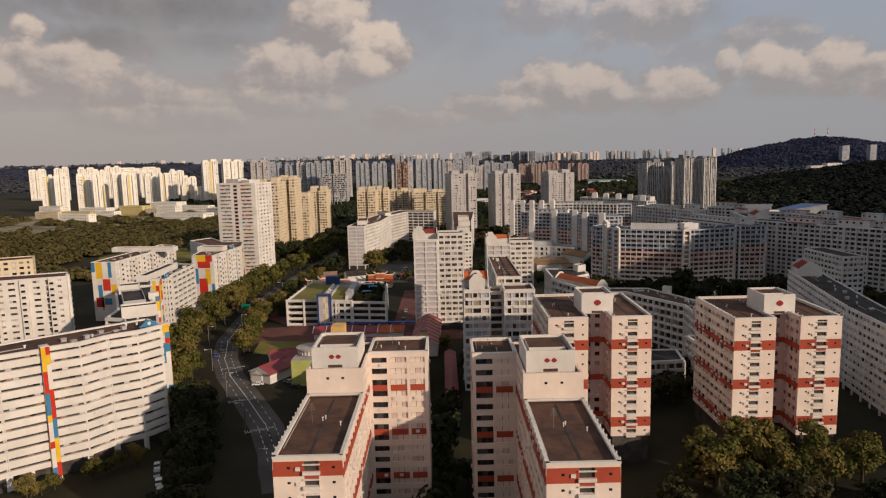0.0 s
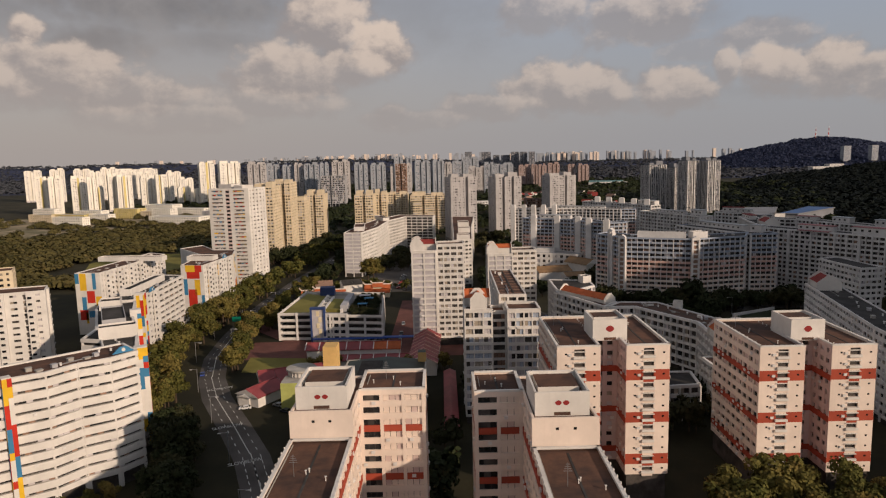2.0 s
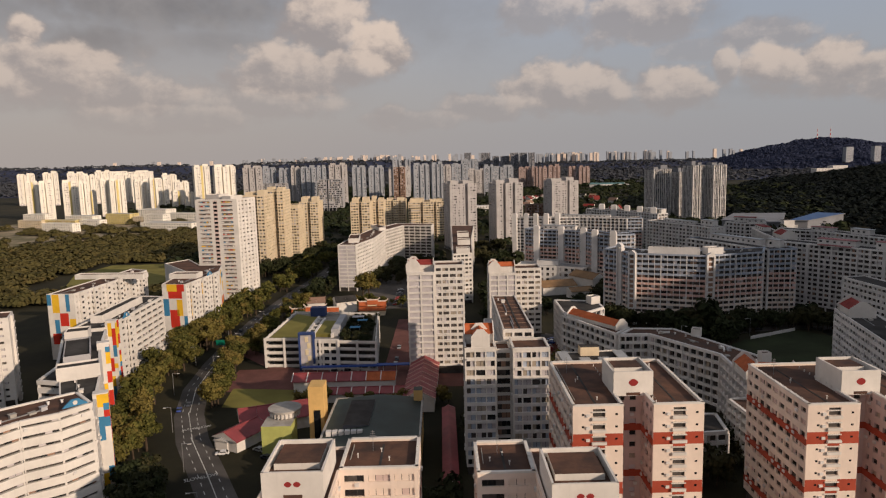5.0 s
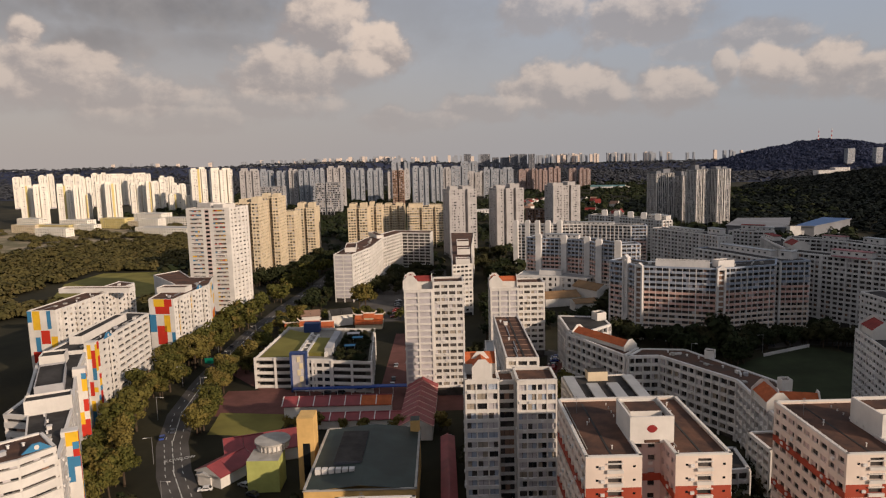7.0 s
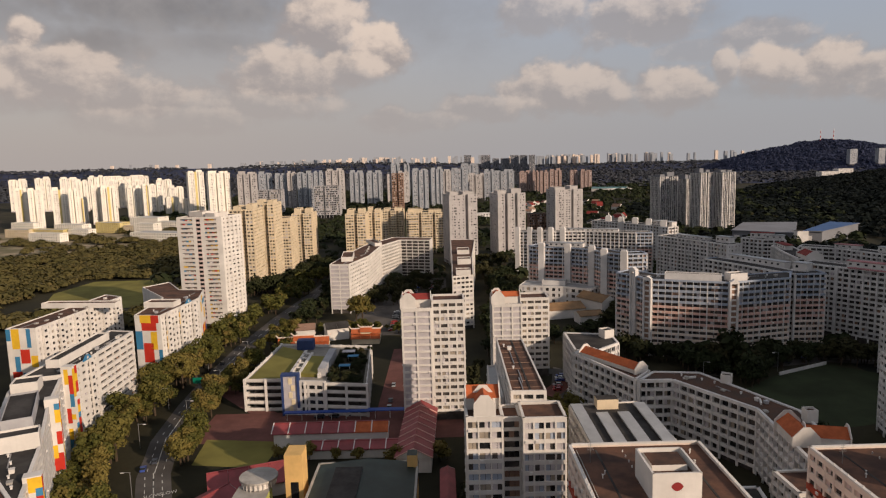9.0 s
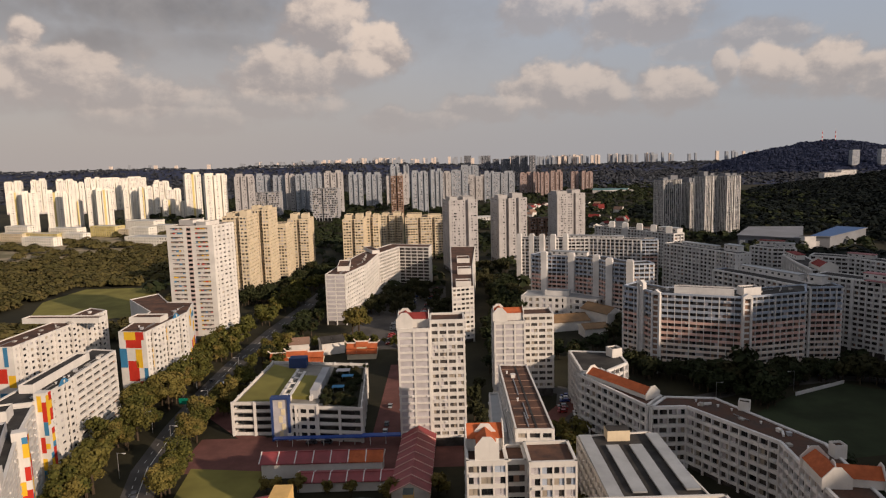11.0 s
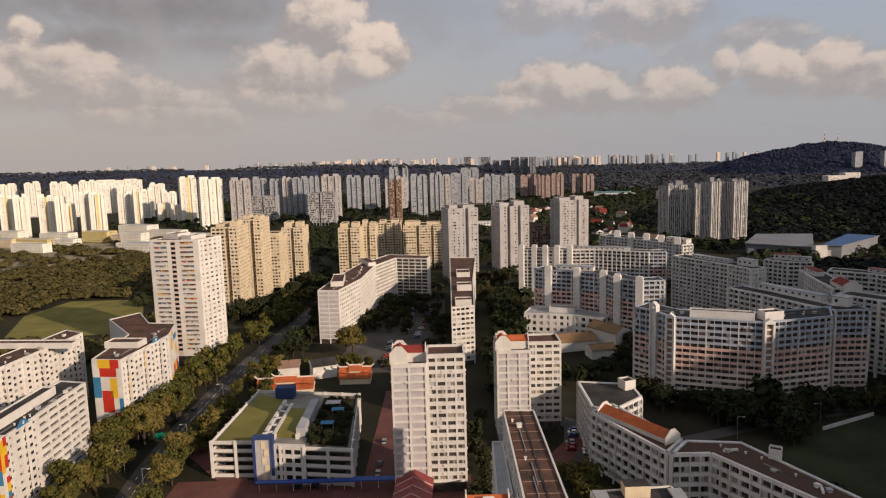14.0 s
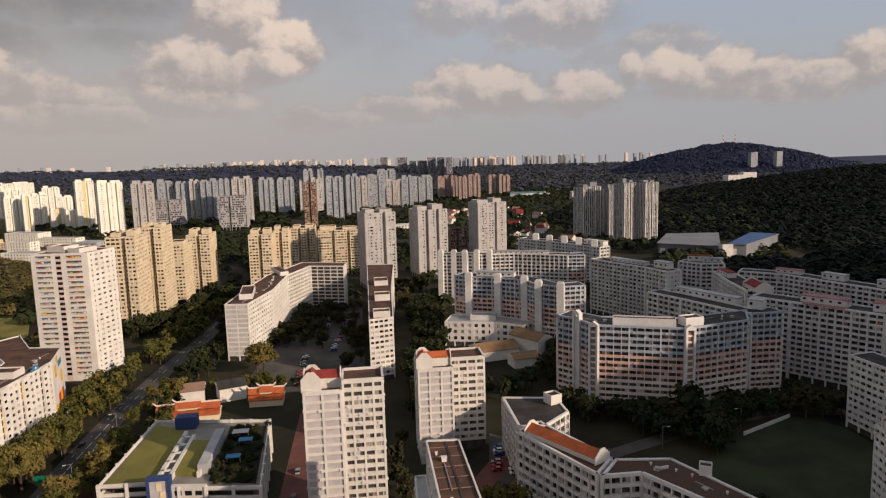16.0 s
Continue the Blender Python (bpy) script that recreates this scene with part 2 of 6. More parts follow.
PAVING = material("red_brown_paving", (0.16, 0.07, 0.06), 0.95, 0.2, 0.1, 1.5, bump=0.15)
GREYPAVE = material("pale_paving", (0.28, 0.26, 0.23), 0.95, 0.2, 0.1, 1.5, bump=0.15)
BAREGROUND = material("bare_pale_ground", (0.34, 0.27, 0.19), 0.97, 0.4, 0.03, 0.3, stain=(0.10, 0.10, 0.05))
PAINTLINE = material("road_marking", (0.6, 0.6, 0.57), 0.8, 0.2, 0.8, 4.0)
SOIL = material("grass_and_soil", (0.034, 0.030, 0.015), 0.97, 0.45, 0.02, 0.5, bump=0.3, stain=(0.014, 0.014, 0.008))
# FARSOIL: distance haze is put into this blue colour
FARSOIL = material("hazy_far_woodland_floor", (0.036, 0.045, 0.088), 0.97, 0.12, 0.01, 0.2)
# HILLSOIL: the ridge's cloud shade is put into its near-black colour
HILLSOIL = material("ridge_floor_shade_dark", (0.010, 0.012, 0.009), 0.97, 0.3, 0.02, 0.3)
LAWN = material("mown_lawn", (0.21, 0.19, 0.052), 0.97, 0.2, 0.05, 0.8, bump=0.3)
# DARKLAWN: shade over the field is worked into the dark turf green
DARKLAWN = material("playing_field_turf_in_shade", (0.036, 0.047, 0.022), 0.97, 0.3, 0.04, 0.8, bump=0.3)
BARK = material("bark", (0.09, 0.065, 0.045), 0.95, 0.3, 0.5, 4.0, bump=0.5)
# LEAF is the sunlit copy of the foliage, DARKLEAF its shaded copy
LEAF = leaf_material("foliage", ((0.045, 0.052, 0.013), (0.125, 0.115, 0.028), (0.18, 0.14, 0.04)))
DARKLEAF = leaf_material("shaded_foliage", ((0.016, 0.023, 0.009), (0.032, 0.039, 0.015), (0.050, 0.046, 0.020)))
WOODLEAF = leaf_material("woodland_foliage", ((0.032, 0.040, 0.013), (0.075, 0.075, 0.023), (0.10, 0.083, 0.030)))
# HILLLEAF: near-black, cloud shade over the hills is painted into the leaves
HILLLEAF = leaf_material("hill_foliage_shade_dark", ((0.004, 0.007, 0.005), (0.009, 0.013, 0.010), (0.012, 0.014, 0.012)))
# FARLEAF and BLUELEAF: haze is mixed into the leaf colours as blue-grey
FARLEAF = leaf_material("far_foliage_haze_tint", ((0.062, 0.066, 0.075), (0.074, 0.079, 0.09), (0.07, 0.075, 0.086)))
BLUELEAF = leaf_material("far_hill_foliage_haze_tint", ((0.034, 0.043, 0.085), (0.038, 0.048, 0.092), (0.036, 0.045, 0.088)))
# DUSK and DUSKPINK: darker copies of GREY and PINK
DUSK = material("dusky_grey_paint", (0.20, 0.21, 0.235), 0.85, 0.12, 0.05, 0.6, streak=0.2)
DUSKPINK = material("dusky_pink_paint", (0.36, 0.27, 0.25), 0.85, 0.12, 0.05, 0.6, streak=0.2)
ROSECAP = material("dull_rose_roof_paint", (0.42, 0.20, 0.20), 0.85, 0.25, 0.1, 1.2)
OCHRE = material("ochre_metal_roof", (0.27, 0.16, 0.075), 0.7, 0.2, 0.12, 1.2)
# SHEDBLUE: roof blue deepened so that its colour includes the shade
SHEDBLUE = material("blue_shed_roof_in_shade", (0.03, 0.09, 0.24), 0.7, 0.15, 0.05, 0.6)
TEAL = material("teal_metal_roof", (0.12, 0.24, 0.25), 0.7, 0.2, 0.05, 0.6)
CARWHITE = material("white_car_paint", (0.7, 0.7, 0.7), 0.3, 0.05)
CARDARK = material("dark_car_paint", (0.04, 0.045, 0.06), 0.3, 0.05)
CARBLUE = material("blue_car_paint", (0.03, 0.06, 0.25), 0.3, 0.05)
CARSILVER = material("silver_car_paint", (0.35, 0.36, 0.37), 0.35, 0.05, metal=0.4)
CARRED = material("red_car_paint", (0.3, 0.03, 0.03), 0.3, 0.05)
RUBBER = material("black_rubber", (0.02, 0.02, 0.02), 0.9, 0.1)
STEEL = material("galvanised_steel", (0.35, 0.35, 0.36), 0.5, 0.1, metal=0.7)
SIGNGREEN = material("green_road_sign", (0.0, 0.16, 0.10), 0.5, 0.05)
LIME = material("lime_green_paint", (0.42, 0.44, 0.14), 0.85, 0.1)
BUFF = material("warm_yellow_render", (0.68, 0.44, 0.17), 0.85, 0.1, streak=0.15)


# ---------------------------------------------------------------- mesh helpers
class Geo:
    """Vertices, faces and a material for each face of one mesh."""

    def __init__(self):
        self.v, self.f, self.m, self.mats = [], [], [], []

    def slot(self, mat):
        if mat not in self.mats:
            self.mats.append(mat)
        return self.mats.index(mat)

    def quad(self, pts, mat):
        i = len(self.v)
        self.v += [tuple(p) for p in pts]
        self.f.append(tuple(range(i, i + len(pts))))
        self.m.append(self.slot(mat))

    def prism(self, foot, z0, z1, mat, top=None, bottom=False):
        """An upright prism over a footprint that runs anticlockwise."""
        n = len(foot)
        i = len(self.v)
        self.v += [(p[0], p[1], z0) for p in foot] + [(p[0], p[1], z1) for p in foot]
        s = self.slot(mat)
        for k in range(n):
            j = (k + 1) % n
            self.f.append((i + k, i + j, i + n + j, i + n + k))
            self.m.append(s)
        self.f.append(tuple(range(i + n, i + 2 * n)))
        self.m.append(self.slot(top or mat))
        if bottom:
            self.f.append(tuple(reversed(range(i, i + n))))
            self.m.append(s)

    def obox(self, a, u, nrm, s0, s1, t0, t1, z0, z1, mat, top=None):
        """A box along the direction u from a, and outwards along nrm."""
        c = [(a[0] + u[0] * s + nrm[0] * t, a[1] + u[1] * s + nrm[1] * t) for s, t in ((s0, t1), (s1, t1), (s1, t0), (s0, t0))]
        area = sum(c[k][0] * c[(k + 1) % 4][1] - c[(k + 1) % 4][0] * c[k][1] for k in range(4))
        if area < 0:
            c.reverse()
        self.prism(c, z0, z1, mat, top, True)

    def box(self, x0, x1, y0, y1, z0, z1, mat, top=None):
        self.prism([(x0, y0), (x1, y0), (x1, y1), (x0, y1)], z0, z1, mat, top, True)

    def mesh(self, name):
        me = bpy.data.meshes.new(name)
        me.from_pydata(self.v, [], self.f)
        for mat in self.mats:
            me.materials.append(mat)
        me.polygons.foreach_set("material_index", self.m)
        me.update()
        return me


def part(name, geo, parent, label="", kind=""):
    ob = new(name, geo if isinstance(geo, bpy.types.Mesh) else geo.mesh(name))
    ob.parent = parent
    return tagged(ob, label, kind=kind)


def thing(name, label, category, x, y, z=0.0, rz=0.0, group="", kind=""):
    ob = new(name)
    ob.empty_display_size = 1.0
    ob.matrix_world = pose(x, y, z, 0, 0, rz)
    return tagged(ob, label, category, group, kind)


def structure(name, geo, label, category):
    return tagged(new(name, geo.mesh(name)), label, category, kind="structure")


def rect(cx, cy, length, depth, rot):
    """Corners, anticlockwise, of a rectangle whose long side is turned rot degrees from x."""
    c, s = math.cos(radians(rot)), math.sin(radians(rot))
    return [(cx + c * a - s * b, cy + s * a + c * b) for a, b in
            ((-length / 2, -depth / 2), (length / 2, -depth / 2), (length / 2, depth / 2), (-length / 2, depth / 2))]


def inset(foot, d):
    """The footprint drawn in by d metres."""
    n, out = len(foot), []
    for k in range(n):
        p, q, r = Vector(foot[k - 1]), Vector(foot[k]), Vector(foot[(k + 1) % n])
        e, f = (q - p).normalized(), (r - q).normalized()
        n1, n2 = Vector((-e.y, e.x)), Vector((-f.y, f.x))
        b = (n1 + n2)
        b = b / max(0.3, b.dot(n1)) if b.length > 1e-6 else n1
        out.append(tuple(q + b * d))
    return out


def facade(geo, a, b, z0, n, sh, style, wall, split=None):
    """Wall bands, piers and window recesses on the side from a to b (outside on the right hand).
    With split, a parent, every band and pier becomes a part of its own."""
    d = Vector((b[0] - a[0], b[1] - a[1]))
    length = d.length
    u = d / length
    nrm = Vector((u.y, -u.x))
    out, sill, pier = style.get("out", 0.45), style.get("sill", 1.15), style.get("pier", 0.5)
    a = (a[0] - nrm.x * out, a[1] - nrm.y * out)
    bays = max(1, round(length / style.get("bay", 3.2)))
    band = style.get("band", lambda k: wall)

    def piece(name, *args):
        g = Geo() if split else geo
        g.obox(a, u, nrm, *args)
        if split:
            part(name, g, split)

    for k in range(n + 1):
        zb = z0 + k * sh
        lo, hi = (zb - style.get("lintel", 0.3), zb + sill) if k < n else (zb - style.get("lintel", 0.3) - 0.1, zb + 0.7)
        if k == 0:
            lo = zb
        m = band(k)
        piece("storey_band", 0.012, length - 0.012, 0, out + (0.09 if m is RED and "flush" not in style else 0), lo, hi, m)
    pm = style.get("pier_mat", wall)
    wide = style.get("wide", 0)
    for i in range(bays + 1):
        w = pier * (2.2 if wide and i % wide == 0 else 1.0)
        s = min(max(length * i / bays - w / 2, 0.02), length - w - 0.02)
        piece("pier", s, s + w, 0, out + style.get("proud", 0.04), z0, z0 + n * sh - 0.05, pm)
    choice = style.get("panes", MIXED)
    rnd = random.Random(int(length * 97) + int(abs(a[0]) * 31) + n)
    deep = 0.09
    for k in range(n):
        lo, hi = z0 + k * sh + sill - 0.04, z0 + (k + 1) * sh - style.get("lintel", 0.3) + 0.04
        for i in range(bays):
            s0, s1 = length * i / bays + pier / 2, length * (i + 1) / bays - pier / 2
            m = max(1, round((s1 - s0) / 1.5))
            for j in range(m):
                mat = rnd.choice(style["first"] if i == 0 and "first" in style else choice)
                if mat is None:
                    continue
                q0, q1 = s0 + (s1 - s0) * j / m + 0.05, s0 + (s1 - s0) * (j + 1) / m - 0.05
                c = [(a[0] + u.x * q + nrm.x * deep, a[1] + u.y * q + nrm.y * deep) for q in (q0, q1)]
                LOOSE["panes"].quad([(*c[0], lo), (*c[1], lo), (*c[1], hi), (*c[0], hi)], mat)
            if split and rnd.random() < 0.22:
                q0 = s0 + rnd.uniform(0, max(0.1, s1 - s0 - 0.9))
                LOOSE["units"].obox(a, u, nrm, q0, q0 + 0.85, out, out + 0.35, lo - 0.75, lo - 0.15, COOLWHITE)


LOOSE = {}


def begin_facades():
    LOOSE["panes"], LOOSE["units"] = Geo(), Geo()


def end_facades(b):
    """Window panes and cooling units of all the sides of one building."""
    if LOOSE["panes"].v:
        part("window_pane", LOOSE["panes"], b, "grey, lilac and curtained window panes", "stuff")
    if LOOSE["units"].v:
        part("cooling_unit", LOOSE["units"], b, "small white cooling units under the windows", "stuff")
    begin_facades()


def blank(geo, a, b, z0, z1, mat, out=0.45):
    d = Vector((b[0] - a[0], b[1] - a[1]))
    u = d / d.length
    nrm = Vector((u.y, -u.x))
    a = (a[0] - nrm.x * out, a[1] - nrm.y * out)
    geo.obox(a, u, nrm, 0.016, d.length - 0.016, 0, out, z0, z1, mat)


MIXED = (GLASS, GLASS, None, None, None, PANEL, PANEL, CURTAIN)
PALE = (PANEL, PANEL, PANEL, GLASS, None, CURTAIN)
OPEN = (None,) * 8 + (GLASS, GLASS, PANEL, BROWN)
begin_facades()
STRIP = {"bay": 6.0, "sill": 1.25, "pier": 0.35, "lintel": 0.2}
GRID = {"bay": 3.0, "sill": 1.1, "pier": 0.7, "lintel": 0.35}
SMALL = {"bay": 3.4, "sill": 1.1, "pier": 1.5, "lintel": 0.4}
POSTS = {"bay": 3.6, "sill": 0.95, "pier": 0.36, "lintel": 0.18, "out": 0.9, "proud": 0.5, "wide": 2, "panes": OPEN}


def building(name, label, foot, n, sh=2.8, base=0.0, wall=None, styles=(STRIP,), roof=None, void=2.6, tanks=(), core=None, group="", near=True):
    """A block of flats over a footprint: core with recesses, a wall for every side, roof, parapet and roof rooms."""
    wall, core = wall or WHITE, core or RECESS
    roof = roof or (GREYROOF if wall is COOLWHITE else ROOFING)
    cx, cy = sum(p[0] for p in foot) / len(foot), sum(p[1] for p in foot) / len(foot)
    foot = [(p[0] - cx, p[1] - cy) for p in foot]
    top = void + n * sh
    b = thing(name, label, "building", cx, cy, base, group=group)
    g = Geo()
    # the default RECESS core carries the shade of the openings in its colour
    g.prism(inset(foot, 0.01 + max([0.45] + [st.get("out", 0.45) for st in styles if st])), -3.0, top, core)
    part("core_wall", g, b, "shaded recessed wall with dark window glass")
    joined = Geo()
    for k, p in enumerate(foot):
        q = foot[(k + 1) % len(foot)]
        st = styles[k % len(styles)]
        g = Geo() if near else joined
        if st is None:
            blank(g, p, q, -3.0, top + 0.7, wall)
        else:
            facade(g, p, q, void, n, sh, st, wall, b if near else None)
            if near:
                d = Vector((q[0] - p[0], q[1] - p[1]))
                u = d / d.length
                nr = Vector((u.y, -u.x))
                m = max(1, round(d.length / 6.4))
                for i in range(m + 1):
                    h = Geo()
                    s = min(max(d.length * i / m - 0.4, 0), d.length - 0.8)
                    h.obox((p[0] - nr.x * 0.45, p[1] - nr.y * 0.45), u, nr, s, s + 0.8, 0, 0.4, -3.0, void, wall)
                    part("column", h, b)
            else:
                d = Vector((q[0] - p[0], q[1] - p[1]))
                u = d / d.length
                nr = Vector((u.y, -u.x))
                m = max(1, round(d.length / 6.4))
                for i in range(m + 1):
                    s = min(max(d.length * i / m - 0.4, 0), d.length - 0.8)
                    g.obox((p[0] - nr.x * 0.45, p[1] - nr.y * 0.45), u, nr, s, s + 0.8, 0, 0.4, -3.0, void, wall)
        if near and g.v:
            part("outer_wall", g, b, kind="" if st is None else "stuff")
    if joined.v:
        part("outer_wall", joined, b, kind="stuff")
    g = Geo()
    g.prism(inset(foot, 0.35), top, top + 0.25, roof)
    part("roof", g, b, "flat felted roof")
    for (tx, ty, tl, td, th, rot, mat) in tanks:
        c, s = math.cos(radians(rot)), math.sin(radians(rot))
        g = Geo()
        f = rect(tx - cx, ty - cy, tl, td, rot)
        g.prism(f, top + 0.1, top + th, mat or wall, roof)
        for k in range(4):
            blank(g, f[k], f[(k + 1) % 4], top + th - 0.02, top + th + 0.6, mat or wall, 0.25)
        part("roof_room", g, b, "painted lift motor room on the roof")
    end_facades(b)
    return b

# ---------------------------------------------------------------- ground, roads, hills
def sheet(name, pts, z, mat, label, category):
    g = Geo()
    g.quad([(x, y, z) for x, y in pts], mat)
    return structure(name, g, label, category)


def strip(name, line, width, z, mat, label, category):
    """A road or path along a line of points."""
    g = Geo()
    left, right = [], []
    for k, p in enumerate(line):
        a, b = Vector(line[max(0, k - 1)]), Vector(line[min(len(line) - 1, k + 1)])
        d = (b - a).normalized()
        n = Vector((-d.y, d.x)) * width / 2
        left.append(Vector(p) + n)
        right.append(Vector(p) - n)
    for k in range(len(line) - 1):
        g.quad([(*right[k], z), (*right[k + 1], z), (*left[k + 1], z), (*left[k], z)], mat)
    return structure(name, g, label, category)


def ground_height(x, y):
    """Flat town; a wooded ridge along the right, its near part unseen and added for shade; a hill behind it and low
    rises at the horizon.
    """
    c = 430 + 0.9 * max(0.0, y - 350)
    # near part, out of view, stands in for cloud shadow on the right
    ridge = max(0.0, 1 - ((x - c) / 150) ** 2) * (1 if y > 20 else max(0.0, 1 - ((y - 20) / 70) ** 2))
    z = 160 * ridge * (1 if y < 420 else max(0.0, 1 - (y - 420) / 420))
    # unseen extra height that lengthens the shade over the low blocks
    z += 20 * ridge * math.exp(-((y - 30) / 60) ** 2)
    z += 78 * max(0.0, 1 - math.hypot((x - 1560) / 900, (y - 1500) / 620) ** 1.5)
    d = math.hypot((x - 1860) / 600, (y - 3350) / 600)
    z += 132 * max(0.0, 1 - d ** 1.6)
    rise = 80 - 20 * min(1.0, max(0.0, (x + 350) / 500)) - 22 * min(1.0, max(0.0, (x - 150) / 500))
    z += rise * math.exp(-((y - 4300) / 330) ** 2) * (0.95 + 0.14 * noise.noise((x / 420, y / 900, 3.1)) + 0.05 * noise.noise((x / 90, y / 300, 1.7)))
    if z > 2:
        z += min(9.0, z * 0.1) * noise.noise((x / 70, y / 70, 0.4)) + min(4.0, z * 0.1) * noise.noise((x / 18, y / 18, 0.9))
    return max(0.0, z)


def make_ground():
    me = bpy.data.meshes.new("ground")
    xs = [-4600, -3200, -2300, -1700, -1250, -900, -600] + list(range(-400, 301, 100)) + list(range(330, 901, 30)) + list(range(950, 2701, 50)) + [2900, 3400, 4600]
    ys = [-700, -300] + list(range(-120, 1500, 40)) + list(range(1500, 4901, 85))
    v = [(x, y, ground_height(x, y)) for y in ys for x in xs]
    n = len(xs)
    f = [(r * n + c, r * n + c + 1, (r + 1) * n + c + 1, (r + 1) * n + c) for r in range(len(ys) - 1) for c in range(n - 1)]
    me.from_pydata(v, [], f)
    me.materials.append(SOIL)
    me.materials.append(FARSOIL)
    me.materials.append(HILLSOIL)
    # far faces take the haze-blue floor, ridge faces the shade-dark one
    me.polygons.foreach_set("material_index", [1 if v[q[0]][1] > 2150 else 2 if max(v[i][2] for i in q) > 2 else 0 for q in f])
    me.polygons.foreach_set("use_smooth", [True] * len(f))
    tagged(new("ground", me), "dark grass and soil ground rising to wooded hills", "ground", kind="structure")


make_ground()
ROAD = [(-44, 170), (-52, 195), (-60, 215), (-74, 242), (-88, 268), (-98, 292), (-106, 322), (-110, 360), (-112, 400), (-112, 450), (-108, 520), (-98, 620), (-90, 760)]
strip("road", ROAD, 11, 0.03, ASPHALT, "dark asphalt road curving between the housing blocks", "road")
strip("road_1", [(-112, 392), (-60, 330.5), (-20, 331), (30, 334), (60, 380)], 9, 0.036, PAVING, "red brown paved service road beside the market", "road")
strip("road_2", [(40, 400), (100, 372), (150, 392), (190, 400), (260, 380)], 8, 0.03, ASPHALT, "dark asphalt road beside the playing field", "road")
sheet("car_park_yard", [(-95, 318), (12, 318), (12, 348), (-95, 348)], 0.024, PAVING, "red brown paved yard before the car park", "pavement")
sheet("pavement", [(-27, 348), (-16, 348), (-14, 440), (-26, 440)], 0.03, PAVING, "red brown paved lane beside the white tower", "pavement")
sheet("parking_lot", [(-60, 470), (5, 470), (5, 660), (-45, 660)], 0.02, ASPHALT, "dark asphalt car park between the slab blocks", "pavement")
sheet("parking_lot_1", [(48, 360), (70, 340), (78, 380), (56, 400)], 0.02, ASPHALT, "dark asphalt car park beside the low school block", "pavement")
sheet("playing_field", [(122, 312), (160, 318), (202, 330), (203, 378), (187, 394), (156, 378), (130, 358)], 0.03, DARKLAWN, "dark green turf playing field", "grass")
sheet("sports_field", [(-325, 635), (-318, 690), (-255, 690), (-228, 626), (-226, 572), (-295, 560)], 0.03, LAWN, "sunlit grass sports field", "grass")
sheet("lawn", [(-88, 300), (-62, 296), (-60, 318), (-90, 322)], 0.04, LAWN, "sunlit lawn beside the road", "grass")

sheet("yard", [(-600, 800), (-470, 848), (-350, 990), (-320, 1160), (-700, 1240), (-800, 1000)], 0.025, BAREGROUND, "bare pale building ground beside the wood", "ground")
g = Geo()
a, c = Vector((157.8, 378.3)), Vector((187.6, 392.4))
u = (c - a).normalized()
g.obox(a, u, Vector((u.y, -u.x)), 0, (c - a).length, 0, 0.4, 0, 1.6, COOLWHITE)
tagged(new("field_wall", g.mesh("field_wall")), "low white wall beside the playing field", "wall", kind="structure")

# ---------------------------------------------------------------- banded point blocks in the foreground
def red_bands(n, every=4, first=2):
    """Brick-red storeys, counted down from the roof."""
    return {n - 1 - k for k in range(first, n + 1, every)}


def banded_front(parent, a, b, z0, n, sh, reds, wall, slot_at=0.52, slot_w=2.7):
    """A plain end wall in storeys with one column of loggia openings, planter ledges, cooling units and small vents."""
    d = Vector((b[0] - a[0], b[1] - a[1]))
    u = d / d.length
    nrm = Vector((u.y, -u.x))
    o = (a[0] - nrm.x * 0.45, a[1] - nrm.y * 0.45)
    s0, s1 = d.length * slot_at - slot_w / 2, d.length * slot_at + slot_w / 2

    def piece(name, *args):
        g = Geo()
        g.obox(o, u, nrm, *args)
        part(name, g, parent)

    for k in range(n):
        m = RED if k in reds else wall
        z = z0 + k * sh
        piece("wall_panel", 0.012, s0, 0, 0.45, z, z + sh, m)
        piece("wall_panel", s1, d.length - 0.012, 0, 0.45, z, z + sh, m)
        piece("loggia_parapet", s0, s1, 0, 0.40, z - 0.5, z + 0.95, m)
        piece("planter_ledge", s0 - 0.25, s1 + 0.25, 0.4, 0.95, z + 0.35, z + 0.95, WHITE)
        piece("hood", s0 - 0.25, s1 + 0.25, 0.45, 0.75, z + 2.1, z + 2.3, WHITE)
        piece("cooling_unit", s0 - 1.5, s0 - 0.7, 0.452, 0.75, z + 1.1, z + 1.7, COOLWHITE)
        for s in (s0 * 0.45, s1 + (d.length - s1) * 0.55):
            piece("vent", s, s + 0.55, 0.4, 0.46, z + 1.35, z + 1.8, GLASS)
    piece("wall_head", 0.012, d.length - 0.012, 0, 0.45, z0 + n * sh, z0 + n * sh + 0.8, wall)


def eye(geo, a, u, nrm, s, z, r):
    """A red lens-shaped emblem on the roof room."""
    pts = []
    for k in range(24):
        c = math.cos(k * math.pi / 12)
        pts.append((s + r * 1.3 * c, z + r * math.copysign((1 - c * c) ** 0.8, math.sin(k * math.pi / 12))))
    geo.quad([(a[0] + u[0] * p + nrm[0] * 0.03, a[1] + u[1] * p + nrm[1] * 0.03, q) for p, q in pts], EMBLEM)


